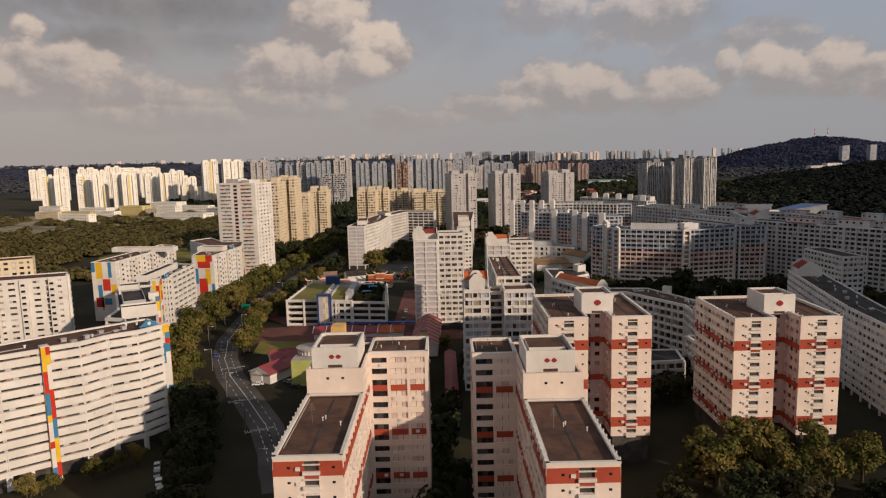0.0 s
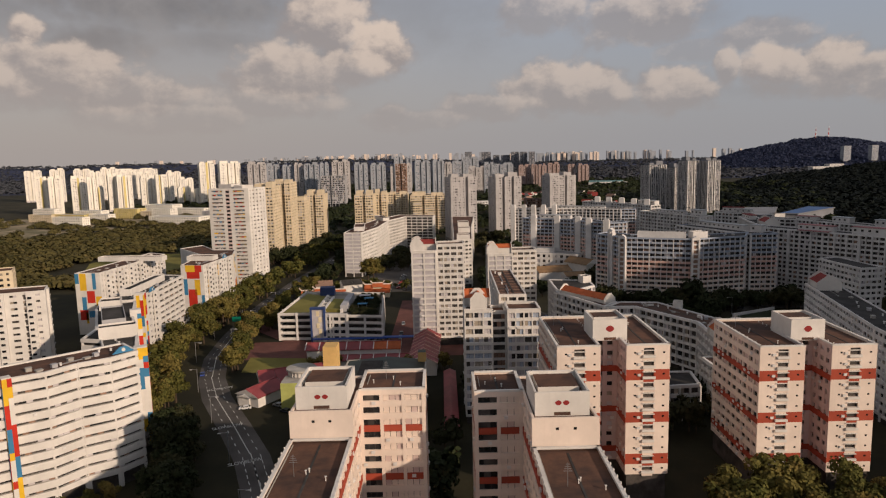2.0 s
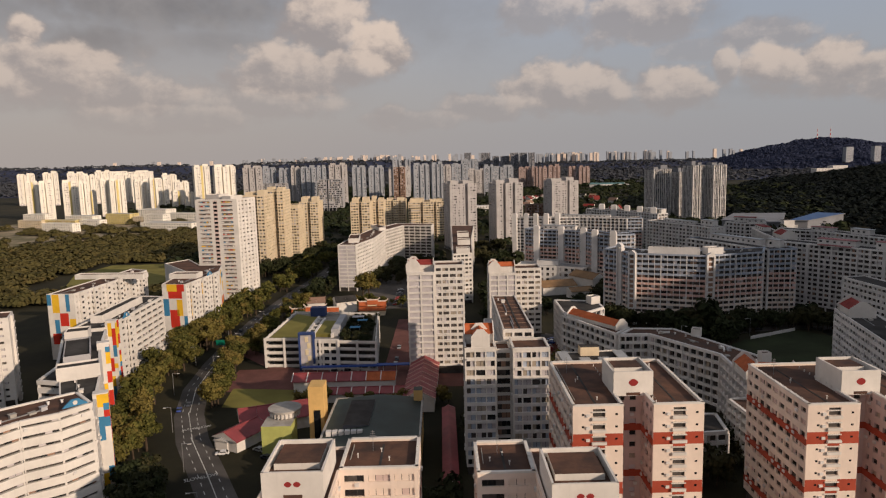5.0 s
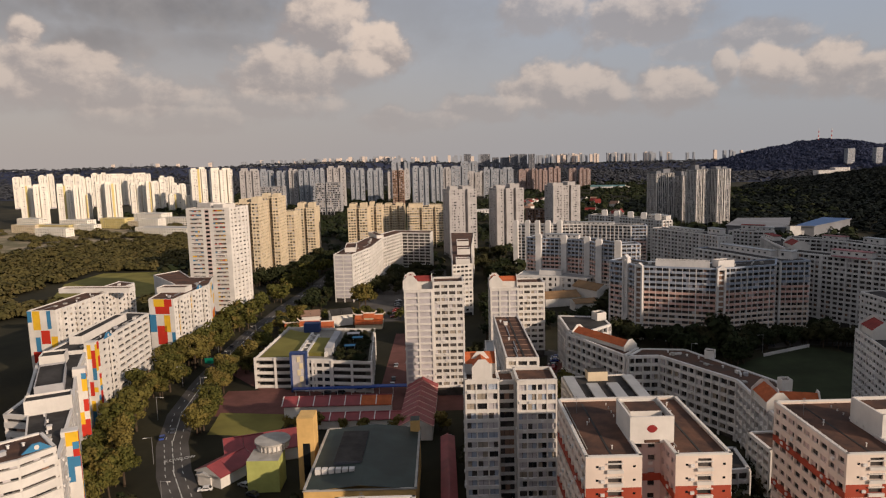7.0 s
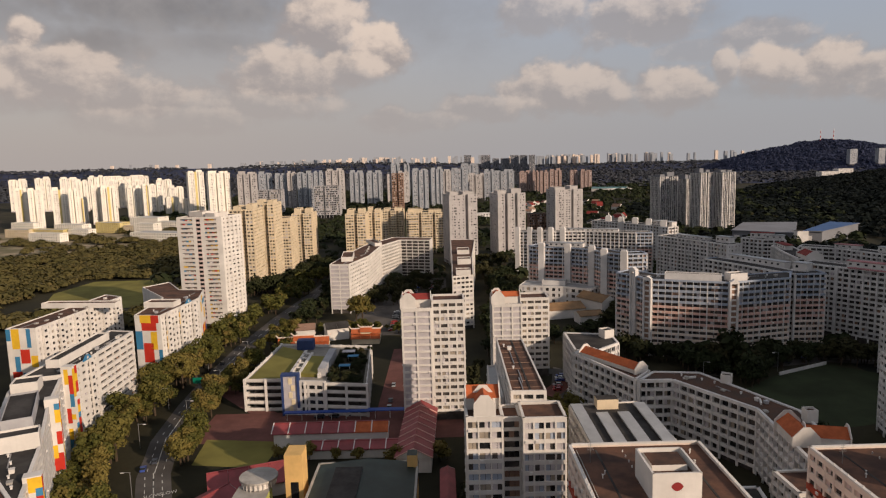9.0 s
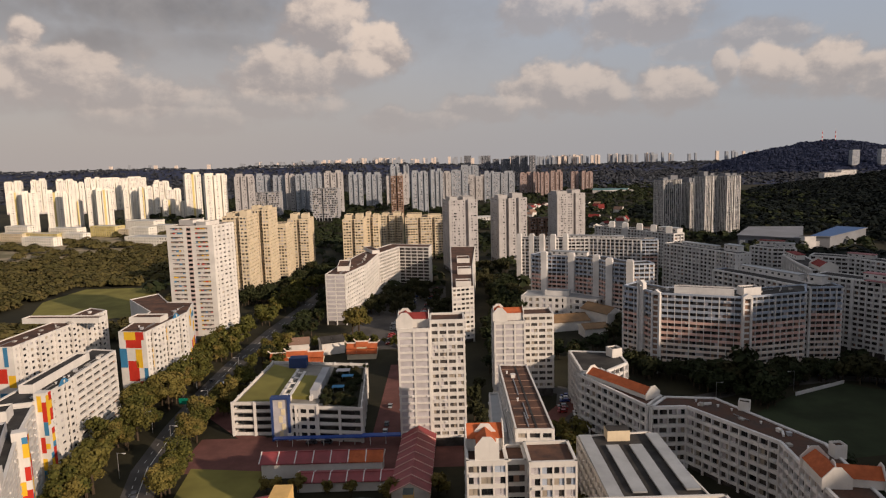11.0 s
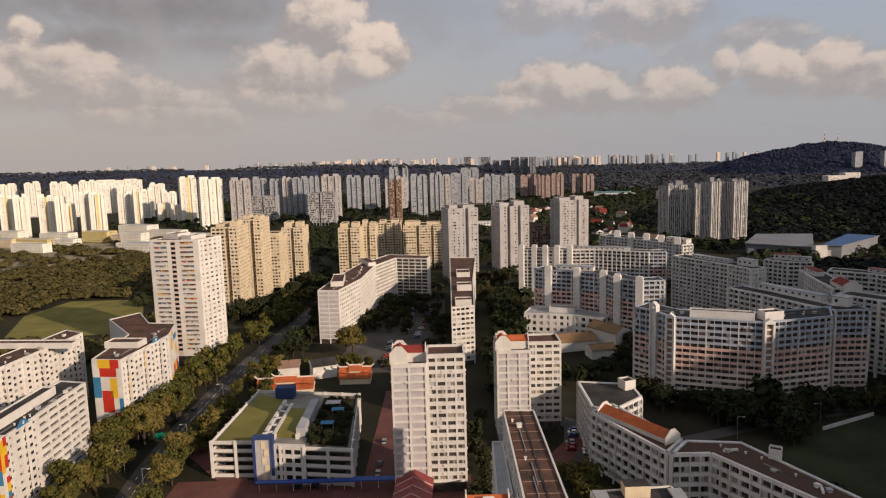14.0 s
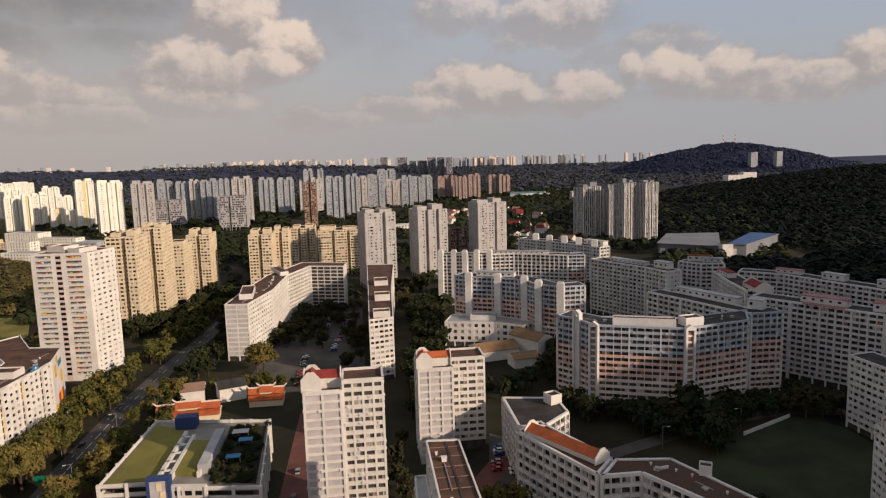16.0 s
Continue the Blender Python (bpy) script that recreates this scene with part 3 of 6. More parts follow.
def roof_room(parent, x0, x1, y0, y1, z0, z1, eyes):
    """An open-topped tank room: four walls, a sunken tank and emblems."""
    g = Geo()
    for a, b in (((x0, y0), (x1, y0)), ((x1, y0), (x1, y1)), ((x1, y1), (x0, y1)), ((x0, y1), (x0, y0))):
        blank(g, a, b, z0, z1, WHITE, 0.4)
    g.box(x0 + 0.4, x1 - 0.4, y0 + 0.4, y1 - 0.4, z0, z1 - 1.6, CONCRETE, ROOFING)
    room = part("roof_room", g, parent, "white painted open-topped tank room")
    g = Geo()
    g.box(x0 + 1.2, x1 - 1.2, y0 + 4.2, y1 - 1.2, z1 - 1.55, z1 - 0.4, WHITE, ROOFING)
    part("water_tank", g, room)
    mid = (x0 + x1) / 2
    for e in eyes:
        g = Geo()
        eye(g, (mid, y0), (1, 0), (0, -1), e * 0.66, z0 + (z1 - z0) * 0.55, 0.5 if len(eyes) > 1 else 0.85)
        part("emblem", g, room, "red lens-shaped emblem")
    g = Geo()
    g.box(mid - 1.6, mid + 1.6, y0 - 0.01, y0 + 0.5, z0 + 0.1, z0 + 0.8, ROOFING)
    part("opening", g, room)


def roof_bits(parent, x0, x1, y0, y1, z, seed):
    """Seams, pipe vents, a cable tray and parapet studs on a felted roof."""
    rnd = random.Random(seed)
    mid = (x0 + x1) / 2
    g = Geo()
    g.box(mid - 0.22, mid + 0.22, y0 + 1, y1 - 1, z, z + 0.06, GREYROOF)
    part("roof_gutter", g, parent)
    g = Geo()
    g.box(x0 + 0.3, x0 + 0.42, y0 + 4, y1 - 1, z, z + 0.2, CONCRETE)
    part("pipe_run", g, parent)
    for k in range(3):
        px, py = rnd.uniform(x0 + 1.5, x1 - 1.5), rnd.uniform(y0 + 2, y1 - 2)
        g = Geo()
        g.box(px, px + 0.16, py, py + 0.16, z, z + 0.7, WHITE)
        g.box(px - 0.08, px + 0.24, py - 0.08, py + 0.24, z + 0.7, z + 0.85, WHITE)
        part("vent_pipe", g, parent)
    px, py = rnd.uniform(x0 + 2, x1 - 2), rnd.uniform(y0 + 4, y1 - 3)
    g = Geo()
    g.box(px, px + 0.07, py, py + 0.07, z, z + 4.2, STEEL)
    for k in range(4):
        g.box(px - 0.7 + 0.12 * k, px + 0.77 - 0.12 * k, py, py + 0.06, z + 2.7 + 0.4 * k, z + 2.76 + 0.4 * k, STEEL)
    part("aerial", g, parent, "thin steel roof aerial")
    for k in range(int((y1 - y0) // 2.4)):
        for px in (x0 - 0.75, x1 + 0.55):
            g = Geo()
            g.box(px, px + 0.2, y0 + 2.4 * k, y0 + 2.4 * k + 0.2, z + 0.55, z + 1.05, WHITE)
            part("parapet_stud", g, parent)


def parapet(parent, foot, z, mat, h=0.75, t=0.35):
    foot = inset(foot, -0.07)
    for k in range(len(foot)):
        g = Geo()
        blank(g, foot[k], foot[(k + 1) % len(foot)], z + 0.62, z + h + 0.25, mat, t + 0.3)
        part("parapet", g, parent)


def u_block(name, label, x0, x1, y0, y1, n, top, group):
    """Point block with two end-wall wings towards the street and a recessed middle bay."""
    sh = 2.8
    z0 = top - n * sh
    b = thing(name, label, "building", (x0 + x1) / 2, (y0 + y1) / 2, 0, group=group)
    ox, oy = (x0 + x1) / 2, (y0 + y1) / 2
    x0, x1, y0, y1 = x0 - ox, x1 - ox, y0 - oy, y1 - oy
    w = x1 - x0
    wing = 0.385 * w
    reds = red_bands(n)
    lx, rx = (x0, x0 + wing), (x1 - wing, x1)
    g = Geo()
    foot = [(x0, y0), (lx[1], y0), (lx[1], y0 + 9), (rx[0], y0 + 9), (rx[0], y0), (x1, y0), (x1, y1), (x0, y1)]
    # core painted dark for the shade behind the windows
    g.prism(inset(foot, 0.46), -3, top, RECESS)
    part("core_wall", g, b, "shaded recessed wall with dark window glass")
    for wx in (lx, rx):
        banded_front(b, (wx[0], y0), (wx[1], y0), z0, n, sh, reds, PEACH)
    side = {"bay": 3.4, "sill": 1.1, "pier": 0.75, "lintel": 0.4, "panes": (GLASS, None, RECESS, MAUVE), "band": lambda k: RED if k in reds else PEACH}
    inner = {"bay": 3.2, "sill": 1.2, "pier": 1.2, "lintel": 0.4, "band": lambda k: RED if k in reds else MAUVE, "pier_mat": MAUVE}
    for a, c, st in (((x1, y0), (x1, y1), side), ((x1, y1), (x0, y1), side), ((x0, y1), (x0, y0), side),
                     ((lx[1], y0), (lx[1], y0 + 9), inner), ((lx[1], y0 + 9), (rx[0], y0 + 9), inner), ((rx[0], y0 + 9), (rx[0], y0), inner)):
        g = Geo()
        facade(g, a, c, z0, n, sh, st, PEACH, b)
        if g.v:
            part("outer_wall", g, b)
    g = Geo()
    g.prism(inset(foot, 0.46), top, top + 0.2, ROOFING)
    part("roof", g, b, "brown felted flat roof")
    parapet(b, foot, top + 0.0, WHITE)
    mid = (x0 + x1) / 2 + 0.8
    roof_room(b, mid - 4.5, mid + 4.5, y0 + 7, y0 + 18, top + 0.2, top + 5.9, (0.0,))
    roof_bits(b, x0 + 1, lx[1] - 1, y0 + 1, y1 - 1, top + 0.2, 3)
    roof_bits(b, rx[0] + 1.5, x1 - 1, y0 + 1, y1 - 1, top + 0.2, 5)
    end_facades(b)
    return b


BANDED = "banded point blocks"
u_block("point_block", "pale peach point block with brick-red bands and a flat brown roof", 28.5, 57, 182, 214, 12, 41.5, BANDED)
u_block("point_block", "pale peach point block with brick-red bands beside tall trees", 81, 111, 184.5, 214, 12, 39.5, BANDED)


def stepped_block(name, label, x0, x1, yl, yt, yb, wx0, wx1, wy0, wy1, side, low, top):
    """Block with a low roofed wing towards the street, a taller part with a tank room, and a cross wing."""
    b = thing(name, label, "building", (x0 + x1) / 2, yt, 0, group=BANDED)
    ox, oy = (x0 + x1) / 2, yt
    X0, X1, YL, YT, YB = x0 - ox, x1 - ox, yl - oy, 0.0, yb - oy
    W0, W1, V0, V1 = wx0 - ox, wx1 - ox, wy0 - oy, wy1 - oy
    sh, n = 2.8, 11
    reds = red_bands(n, 4, 0)
    g = Geo()
    # three cores, their dark colour standing for shade in the openings
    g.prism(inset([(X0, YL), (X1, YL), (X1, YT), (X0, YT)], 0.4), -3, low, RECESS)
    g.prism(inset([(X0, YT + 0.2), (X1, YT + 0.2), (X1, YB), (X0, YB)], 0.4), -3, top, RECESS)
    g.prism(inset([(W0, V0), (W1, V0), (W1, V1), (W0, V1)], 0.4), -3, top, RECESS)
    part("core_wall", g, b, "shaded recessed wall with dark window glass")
    banded_front(b, (X0, YL), (X1, YL), low - n * sh, n, sh, reds, PEACH, 0.55, 2.6)
    g = Geo()
    blank(g, (X0 - 0.15, YT), (X1 + 0.15, YT), low - 1, top + 0.8, PEACH, 0.5)
    for s in (0.35, 0.62):
        g.box(X0 + (X1 - X0) * s, X0 + (X1 - X0) * s + 0.6, YT - 0.03, YT + 0.3, top - 1.6, top - 1.1, GLASS)
    part("upper_wall", g, b, "plain pale peach wall above the lower roof")
    side_st = {"bay": 3.4, "sill": 1.3, "pier": 1.0, "lintel": 0.4, "band": lambda k: RED if k in reds else PEACH}
    for a, c, t in (((X1, YL), (X1, YT), low), ((X0, YT), (X0, YL), low), ((X1, YT), (X1, V0 if side > 0 else YB), top), ((X0, YB), (X0, YT), top), ((X1, YB), (X0, YB), top)):
        if abs(a[0] - c[0]) + abs(a[1] - c[1]) < 3:
            continue
        g = Geo()
        facade(g, a, c, t - (n if t == low else n + 2) * sh, n if t == low else n + 2, sh, side_st, PEACH, b)
        if g.v:
            part("outer_wall", g, b)
    m = n + 2
    wreds = red_bands(m, 4, 2)
    wing_st = {"bay": 4.6, "sill": 1.0, "pier": 0.75, "lintel": 0.4, "flush": True, "first": (GLASS, GLASS, RECESS), "panes": (PEACH, PEACH, PEACH, PEACH, MAUVE), "band": lambda k: RED if k in wreds else PEACH}
    for a, c in (((W0, V0), (W1, V0)), ((W1, V0), (W1, V1)), ((W1, V1), (W0, V1)), ((W0, V1), (W0, V0))):
        g = Geo()
        facade(g, a, c, top - m * sh, m, sh, wing_st, PEACH, b)
        if g.v:
            part("wing_wall", g, b)
    g = Geo()
    g.prism(inset([(X0, YL), (X1, YL), (X1, YT), (X0, YT)], 0.4), low, low + 0.2, ROOFING)
    part("low_roof", g, b, "brown felted lower roof")
    parapet(b, [(X0, YL), (X1, YL), (X1, YT - 0.5), (X0, YT - 0.5)], low, WHITE)
    g = Geo()
    g.prism(inset([(X0, YT), (X1, YT), (X1, YB), (X0, YB)], 0.4), top, top + 0.2, ROOFING)
    part("roof", g, b, "brown felted flat roof")
    g = Geo()
    g.prism(inset([(W0, V0), (W1, V0), (W1, V1), (W0, V1)], 0.4), top, top + 0.21, ROOFING)
    part("wing_roof", g, b, "brown felted flat roof")
    parapet(b, [(W0, V0), (W1, V0), (W1, V1), (W0, V1)], top, WHITE)
    roof_room(b, X0 + 0.8, X1 - 1.2, YT + 2.5, YT + 16, top + 0.2, top + 5.0, (-1.15, 1.15))
    roof_bits(b, X0 + 0.5, X1 - 0.5, YL + 1, YT - 1, low + 0.2, 11)
    roof_bits(b, W0 + 1, W1 - 1, V0 + 1, V1 - 1, top + 0.2, 12)
    end_facades(b)
    return b


stepped_block("stepped_block", "pale peach stepped block with brick-red bands and twin red emblems", -31, -18.6, 113.5, 146, 168, -18.6, -4.3, 158, 171.5, 1, 34.4, 40)
stepped_block("stepped_block", "pale peach stepped block with shaded wing and twin red emblems", 16.6, 29.2, 108.5, 139.5, 165, 6.3, 16.6, 155, 168.5, -1, 34.4, 40)


# ---------------------------------------------------------------- gabled roof rooms
def gable(parent, x0, x1, y0, y1, z0, eave, ridge, mat, wall, along_x=True, name="tiled_roof"):
    """A pitched roof with white stepped gables over a roof room."""
    g = Geo()
    g.box(x0, x1, y0, y1, z0, eave, wall)
    part("roof_room", g, parent, "white painted roof room")
    g = Geo()
    o = 0.4
    if along_x:
        m = (y0 + y1) / 2
        a, b, c, d, e, f = (x0, y0 - o, eave), (x1, y0 - o, eave), (x1, y1 + o, eave), (x0, y1 + o, eave), (x0, m, ridge), (x1, m, ridge)
    else:
        m = (x0 + x1) / 2
        a, b, c, d, e, f = (x1 + o, y0, eave), (x1 + o, y1, eave), (x0 - o, y1, eave), (x0 - o, y0, eave), (m, y0, ridge), (m, y1, ridge)
    g.quad([a, b, f, e], mat)
    g.quad([c, d, e, f], mat)
    g.quad([a, e, d], wall)
    g.quad([b, c, f], wall)
    g.quad([d, c, b, a], wall)
    part(name, g, parent, "pitched tiled roof")
    for s in (0, 1):
        g = Geo()
        if along_x:
            xx = x0 - 0.3 if s == 0 else x1
            pts = [(y0 - 0.8, z0), (y1 + 0.8, z0), (y1 + 0.8, eave + 0.5), ((y0 + y1) / 2 + 1, ridge + 0.7), ((y0 + y1) / 2 - 1, ridge + 0.7), (y0 - 0.8, eave + 0.5)]
            for xa in (xx, xx + 0.3):
                g.quad([(xa, p, q) for p, q in pts], wall)
            for k in range(6):
                p, q = pts[k], pts[(k + 1) % 6]
                g.quad([(xx, *p), (xx + 0.3, *p), (xx + 0.3, *q), (xx, *q)], wall)
        else:
            yy = y0 - 0.3 if s == 0 else y1
            pts = [(x0 - 0.8, z0), (x1 + 0.8, z0), (x1 + 0.8, eave + 0.5), ((x0 + x1) / 2 + 1, ridge + 0.7), ((x0 + x1) / 2 - 1, ridge + 0.7), (x0 - 0.8, eave + 0.5)]
            for ya in (yy, yy + 0.3):
                g.quad([(p, ya, q) for p, q in pts], wall)
            for k in range(6):
                p, q = pts[k], pts[(k + 1) % 6]
                g.quad([(p[0], yy, p[1]), (p[0], yy + 0.3, p[1]), (q[0], yy + 0.3, q[1]), (q[0], yy, q[1])], wall)
        part("gable_wall", g, parent, "white gable wall")


def tower_pair(name, label, ax0, ax1, ay0, ay1, atop, bx0, bx1, by0, by1, btop, astyle, bstyle, roofmat, recess=None):
    """A slim tower of two joined masses with a gabled roof room on the first."""
    b = thing(name, label, "building", ax0, ay0, 0)
    for (x0, x1, y0, y1, top, st, room) in ((ax0, ax1, ay0, ay1, atop, astyle, True), (bx0, bx1, by0, by1, btop, bstyle, False)):
        x0, x1, y0, y1 = x0 - ax0, x1 - ax0, y0 - ay0, y1 - ay0
        foot = [(x0, y0), (x1, y0), (x1, y1), (x0, y1)]
        n = int((top - 2.0) // 2.8)
        g = Geo()
        g.prism(inset(foot, 0.4), -3, top, st.get("recess", RECESS))
        part("core_wall", g, b)
        for k in range(4):
            g = Geo()
            s = st if k == 0 else {**st, "bay": 3.4, "pier": 1.0}
            facade(g, foot[k], foot[(k + 1) % 4], top - n * 2.8, n, 2.8, s, WHITE, b)
            if g.v:
                part("outer_wall", g, b)
        g = Geo()
        g.prism(inset(foot, 0.4), top, top + 0.2, ROOFING)
        part("roof", g, b, "brown felted flat roof")
        parapet(b, foot, top, WHITE)
        if room:
            gable(b, x0 + 0.5, x1 - 0.5, y0 + 4.5, y0 + 9.5, top + 0.2, top + 3.6, top + 5.6, roofmat, WHITE)
            gable(b, x0 + 0.4, x0 + 5.0, y0 + 0.8, y0 + 8.5, top + 0.2, top + 4.0, top + 6.2, roofmat, WHITE, False)
    end_facades(b)
    return b


PANES = {"bay": 6.0, "sill": 0.55, "pier": 0.7, "lintel": 0.3, "recess": PANEL, "out": 0.25, "panes": (None,)}
LOGGIA = {"bay": 3.2, "sill": 1.05, "pier": 0.7, "lintel": 0.35, "recess": RECESS, "panes": (PANEL, None, None, None, CURTAIN)}
tower_pair("slab_tower", "tall white tower with pale panels and dark red roof room", -14.6, -2.6, 334.5, 348, 45.5,
           -2.6, 10.4, 335.1, 347, 48.4, PANES, LOGGIA, DARKTILE)
tower_pair("slab_tower", "white tower with pale panels and orange tiled roof room", 24.4, 38.0, 376, 392, 37,
           38.0, 52, 386, 399, 37.5, {**PANES, "bay": 4.6}, LOGGIA, TILE)


def front_tower():
    """White and blue-grey tower with two wings and a dark stair slot, and the long brown roof behind it."""
    b = thing("wing_tower", "white and blue-grey tower with an orange tiled roof room", "building", 7, 236, 0)
    low = lambda k: WHITE if k >= 8 else COOLWHITE
    st = {"bay": 2.9, "sill": 0.75, "pier": 0.42, "lintel": 0.3, "band": low, "panes": (PANEL, PANEL, BLUEGREY, BLUEGREY, GLASS, None, CURTAIN)}
    top, n = 39.0, 13
    for (x0, x1, y0, y1, s, t) in ((0, 9.4, 1, 15, st, top), (14.2, 25.2, -0.5, 11, st, top), (9.4, 14.2, 4, 13, {**st, "bay": 5.0, "sill": 0.6, "panes": (None, BROWN, GLASS)}, top - 1.5)):
        foot = [(x0, y0), (x1, y0), (x1, y1), (x0, y1)]
        g = Geo()
        g.prism(inset(foot, 0.4), -3, t, RECESS)
        part("core_wall", g, b)
        for k in range(4):
            g = Geo()
            facade(g, foot[k], foot[(k + 1) % 4], top - n * 2.8, n, 2.8 if t == top else 2.7, s, WHITE, b)
            if g.v:
                part("outer_wall", g, b)
        g = Geo()
        g.prism(inset(foot, 0.4), t, t + 0.2, ROOFING)
        part("roof", g, b, "brown felted flat roof")
        parapet(b, foot, t, WHITE)
    gable(b, 0.4, 9.0, 8, 14, top + 0.2, top + 3.4, top + 6.0, TILE, WHITE)
    gable(b, 2.8, 6.8, 1.4, 9, top + 0.2, top + 3.8, top + 5.8, TILE, WHITE, False)
    end_facades(b)
    building("long_block", "long white block with a brown ribbed flat roof", [(19.6, 249), (29.2, 248.5), (29, 301), (20, 302)], 13, 2.8, 0, WHITE,
             (GRID, GRID, STRIP, GRID), void=5.2)
    building("stair_block", "low white stair block with pale green roofs", [(15.2, 268), (19.4, 268), (19.8, 300), (16.6, 300)], 11, 2.8, 0, WHITE, (SMALL,), void=2.0, roof=METALROOF)


front_tower()

# ---------------------------------------------------------------- left slab blocks with colour patches
def patches(parent, a, b, z0, z1, cols, rows, seed, out=0.06, share=0.55):
    """Painted panels of red, yellow and blue on an end wall, each a thin raised panel."""
    rnd = random.Random(seed)
    d = Vector((b[0] - a[0], b[1] - a[1]))
    u = d / d.length
    nrm = Vector((u.y, -u.x))
    cw, ch = d.length / cols, (z1 - z0) / rows
    for c in range(cols):
        r = 0
        while r < rows:
            h = rnd.choice((1, 1, 2, 2))
            if rnd.random() < share:
                m = (TRUERED, YELLOW, BLUE)[(c + r // 2 + rnd.randrange(2)) % 3]
                g = Geo()
                g.obox(a, u, nrm, c * cw, (c + 1) * cw, 0.0, out, z0 + r * ch, z0 + min(rows, r + h) * ch, m)
                part("painted_panel", g, parent)
            r += h


SLAB = {"bay": 9.0, "sill": 1.55, "pier": 0.3, "lintel": 0.45, "out": 0.8, "proud": -0.3, "panes": OPEN}
CORRIDOR = {"bay": 6.5, "sill": 1.2, "pier": 0.4, "lintel": 0.4, "out": 0.9, "proud": -0.2, "panes": OPEN}
HOLES = {"bay": 4.6, "sill": 1.25, "pier": 2.2, "lintel": 0.55}
WSIDE = "slab blocks with colour patches"


def stair_fin(b, x, y, ang, w, z1, seed, deep=3.0):
    """A stair shaft standing out from the slab, painted in red, yellow, blue and white panels."""
    cx, cy = b.location.x, b.location.y
    c, s = math.cos(radians(ang)), math.sin(radians(ang))
    u, nrm = Vector((c, s)), Vector((s, -c))
    a = (x - cx - u.x * w / 2, y - cy - u.y * w / 2)
    g = Geo()
    g.obox(a, u, nrm, 0, w, -1.0, deep, -2, z1, WHITE)
    fin = part("stair_shaft", g, b, "white stair shaft with painted panels")
    rnd = random.Random(seed)
    for side in range(2):
        z = 1.0
        while z < z1 - 1.5:
            h = rnd.choice((2.0, 2.8, 4.2, 5.6))
            m = rnd.choice((TRUERED, YELLOW, BLUE, None, None, YELLOW, TRUERED))
            if m:
                g = Geo()
                g.obox(a, u, nrm, side * w / 2, (side + 1) * w / 2, deep, deep + 0.05, z, min(z + h, z1 - 0.3), m)
                part("painted_panel", g, fin)
            m = rnd.choice((TRUERED, YELLOW, BLUE, None, None, None))
            if m:
                g = Geo()
                g.obox(a, u, nrm, -0.05, 0, side * deep / 2, (side + 1) * deep / 2, z, min(z + h, z1 - 0.3), m)
                part("painted_panel", g, fin)
            z += h


def zigzag(p, q, n, amp):
    p, q = Vector(p), Vector(q)
    d = (q - p).normalized()
    nrm = Vector((d.y, -d.x))
    return [tuple(p.lerp(q, k / n) + nrm * (amp if k % 2 else 0.0)) for k in range(n + 1)]


W = building("slab_block", "long white zigzag slab block with deep corridor bands", zigzag((-150, 143), (-110.5, 181), 5, 1.2) + zigzag((-109.8, 181.5), (-87.5, 205), 4, 1.6) + [(-96, 214), (-120, 192), (-158, 152)],
             12, 2.75, 0, WHITE, (SLAB,), void=4.0, group=WSIDE)
stair_fin(W, -110.0, 180.6, 44, 2.2, 38.5, 4, 1.6)
Q = building("slab_block", "white slab block with coloured stair tower beside the road", [(-103, 217), (-91, 211), (-106, 246), (-122, 278), (-133, 305), (-147, 301), (-143, 290), (-126, 256), (-124, 242), (-116, 240)],
             10, 2.8, 0, WHITE, (SMALL, CORRIDOR, CORRIDOR, CORRIDOR, SMALL), void=3.0, roof=GREYROOF, group=WSIDE, tanks=((-126, 270, 8, 26, 3, 27, GREY), (-113, 246, 12, 6, 4, 27, None), (-138, 293, 8, 8, 3.5, 20, None)))
Q2 = building("slab_block", "long white slab block with corridor bands along the road", [(-149, 304), (-135.5, 308), (-136.2, 337), (-137, 370), (-149, 373)],
              10, 2.8, 0, WHITE, (SMALL, HOLES, CORRIDOR, SMALL, SLAB), void=3.0, roof=GREYROOF, group=WSIDE, tanks=((-144, 338, 5, 40, 2.8, 1, None),))


def blue_gable(b, x, y, z, ang, k=1.0):
    """A blue triangular gable at the roof edge, with a white disc."""
    e = new("roof_gable")
    e.parent = b
    e.matrix_local = pose(x - b.location.x, y - b.location.y, z, 0, 0, ang)
    e.scale = (k, 1, k)
    g = Geo()
    for yy in (-0.25, 0.25):
        g.quad([(-4.2, yy, 0), (4.2, yy, 0), (1.2, yy, 2.4), (-1.2, yy, 2.4)], BLUE)
    for p, q in (((-4.2, 0), (4.2, 0)), ((4.2, 0), (1.2, 2.4)), ((1.2, 2.4), (-1.2, 2.4)), ((-1.2, 2.4), (-4.2, 0))):
        g.quad([(p[0], -0.25, p[1]), (p[0], 0.25, p[1]), (q[0], 0.25, q[1]), (q[0], -0.25, q[1])], BLUE)
    part("gable_board", g, e, "blue gable board")
    g = Geo()
    g.quad([(0.75 * math.cos(t * math.pi / 8), -0.28, 1.2 + 0.75 * math.sin(t * math.pi / 8)) for t in range(16)], WHITE)
    part("disc", g, e, "white disc")


blue_gable(W, -90.2, 202.0, 38.0, 45, 0.72)
blue_gable(Q2, -135.4, 327, 31.6, 92, 0.8)
stair_fin(Q, -121.8, 277, 116, 3.4, 34.0, 6)
stair_fin(Q, -97.5, 226, 114, 3.0, 33.0, 16)
stair_fin(Q2, -135.2, 311.5, 92, 3.4, 34.0, 9)
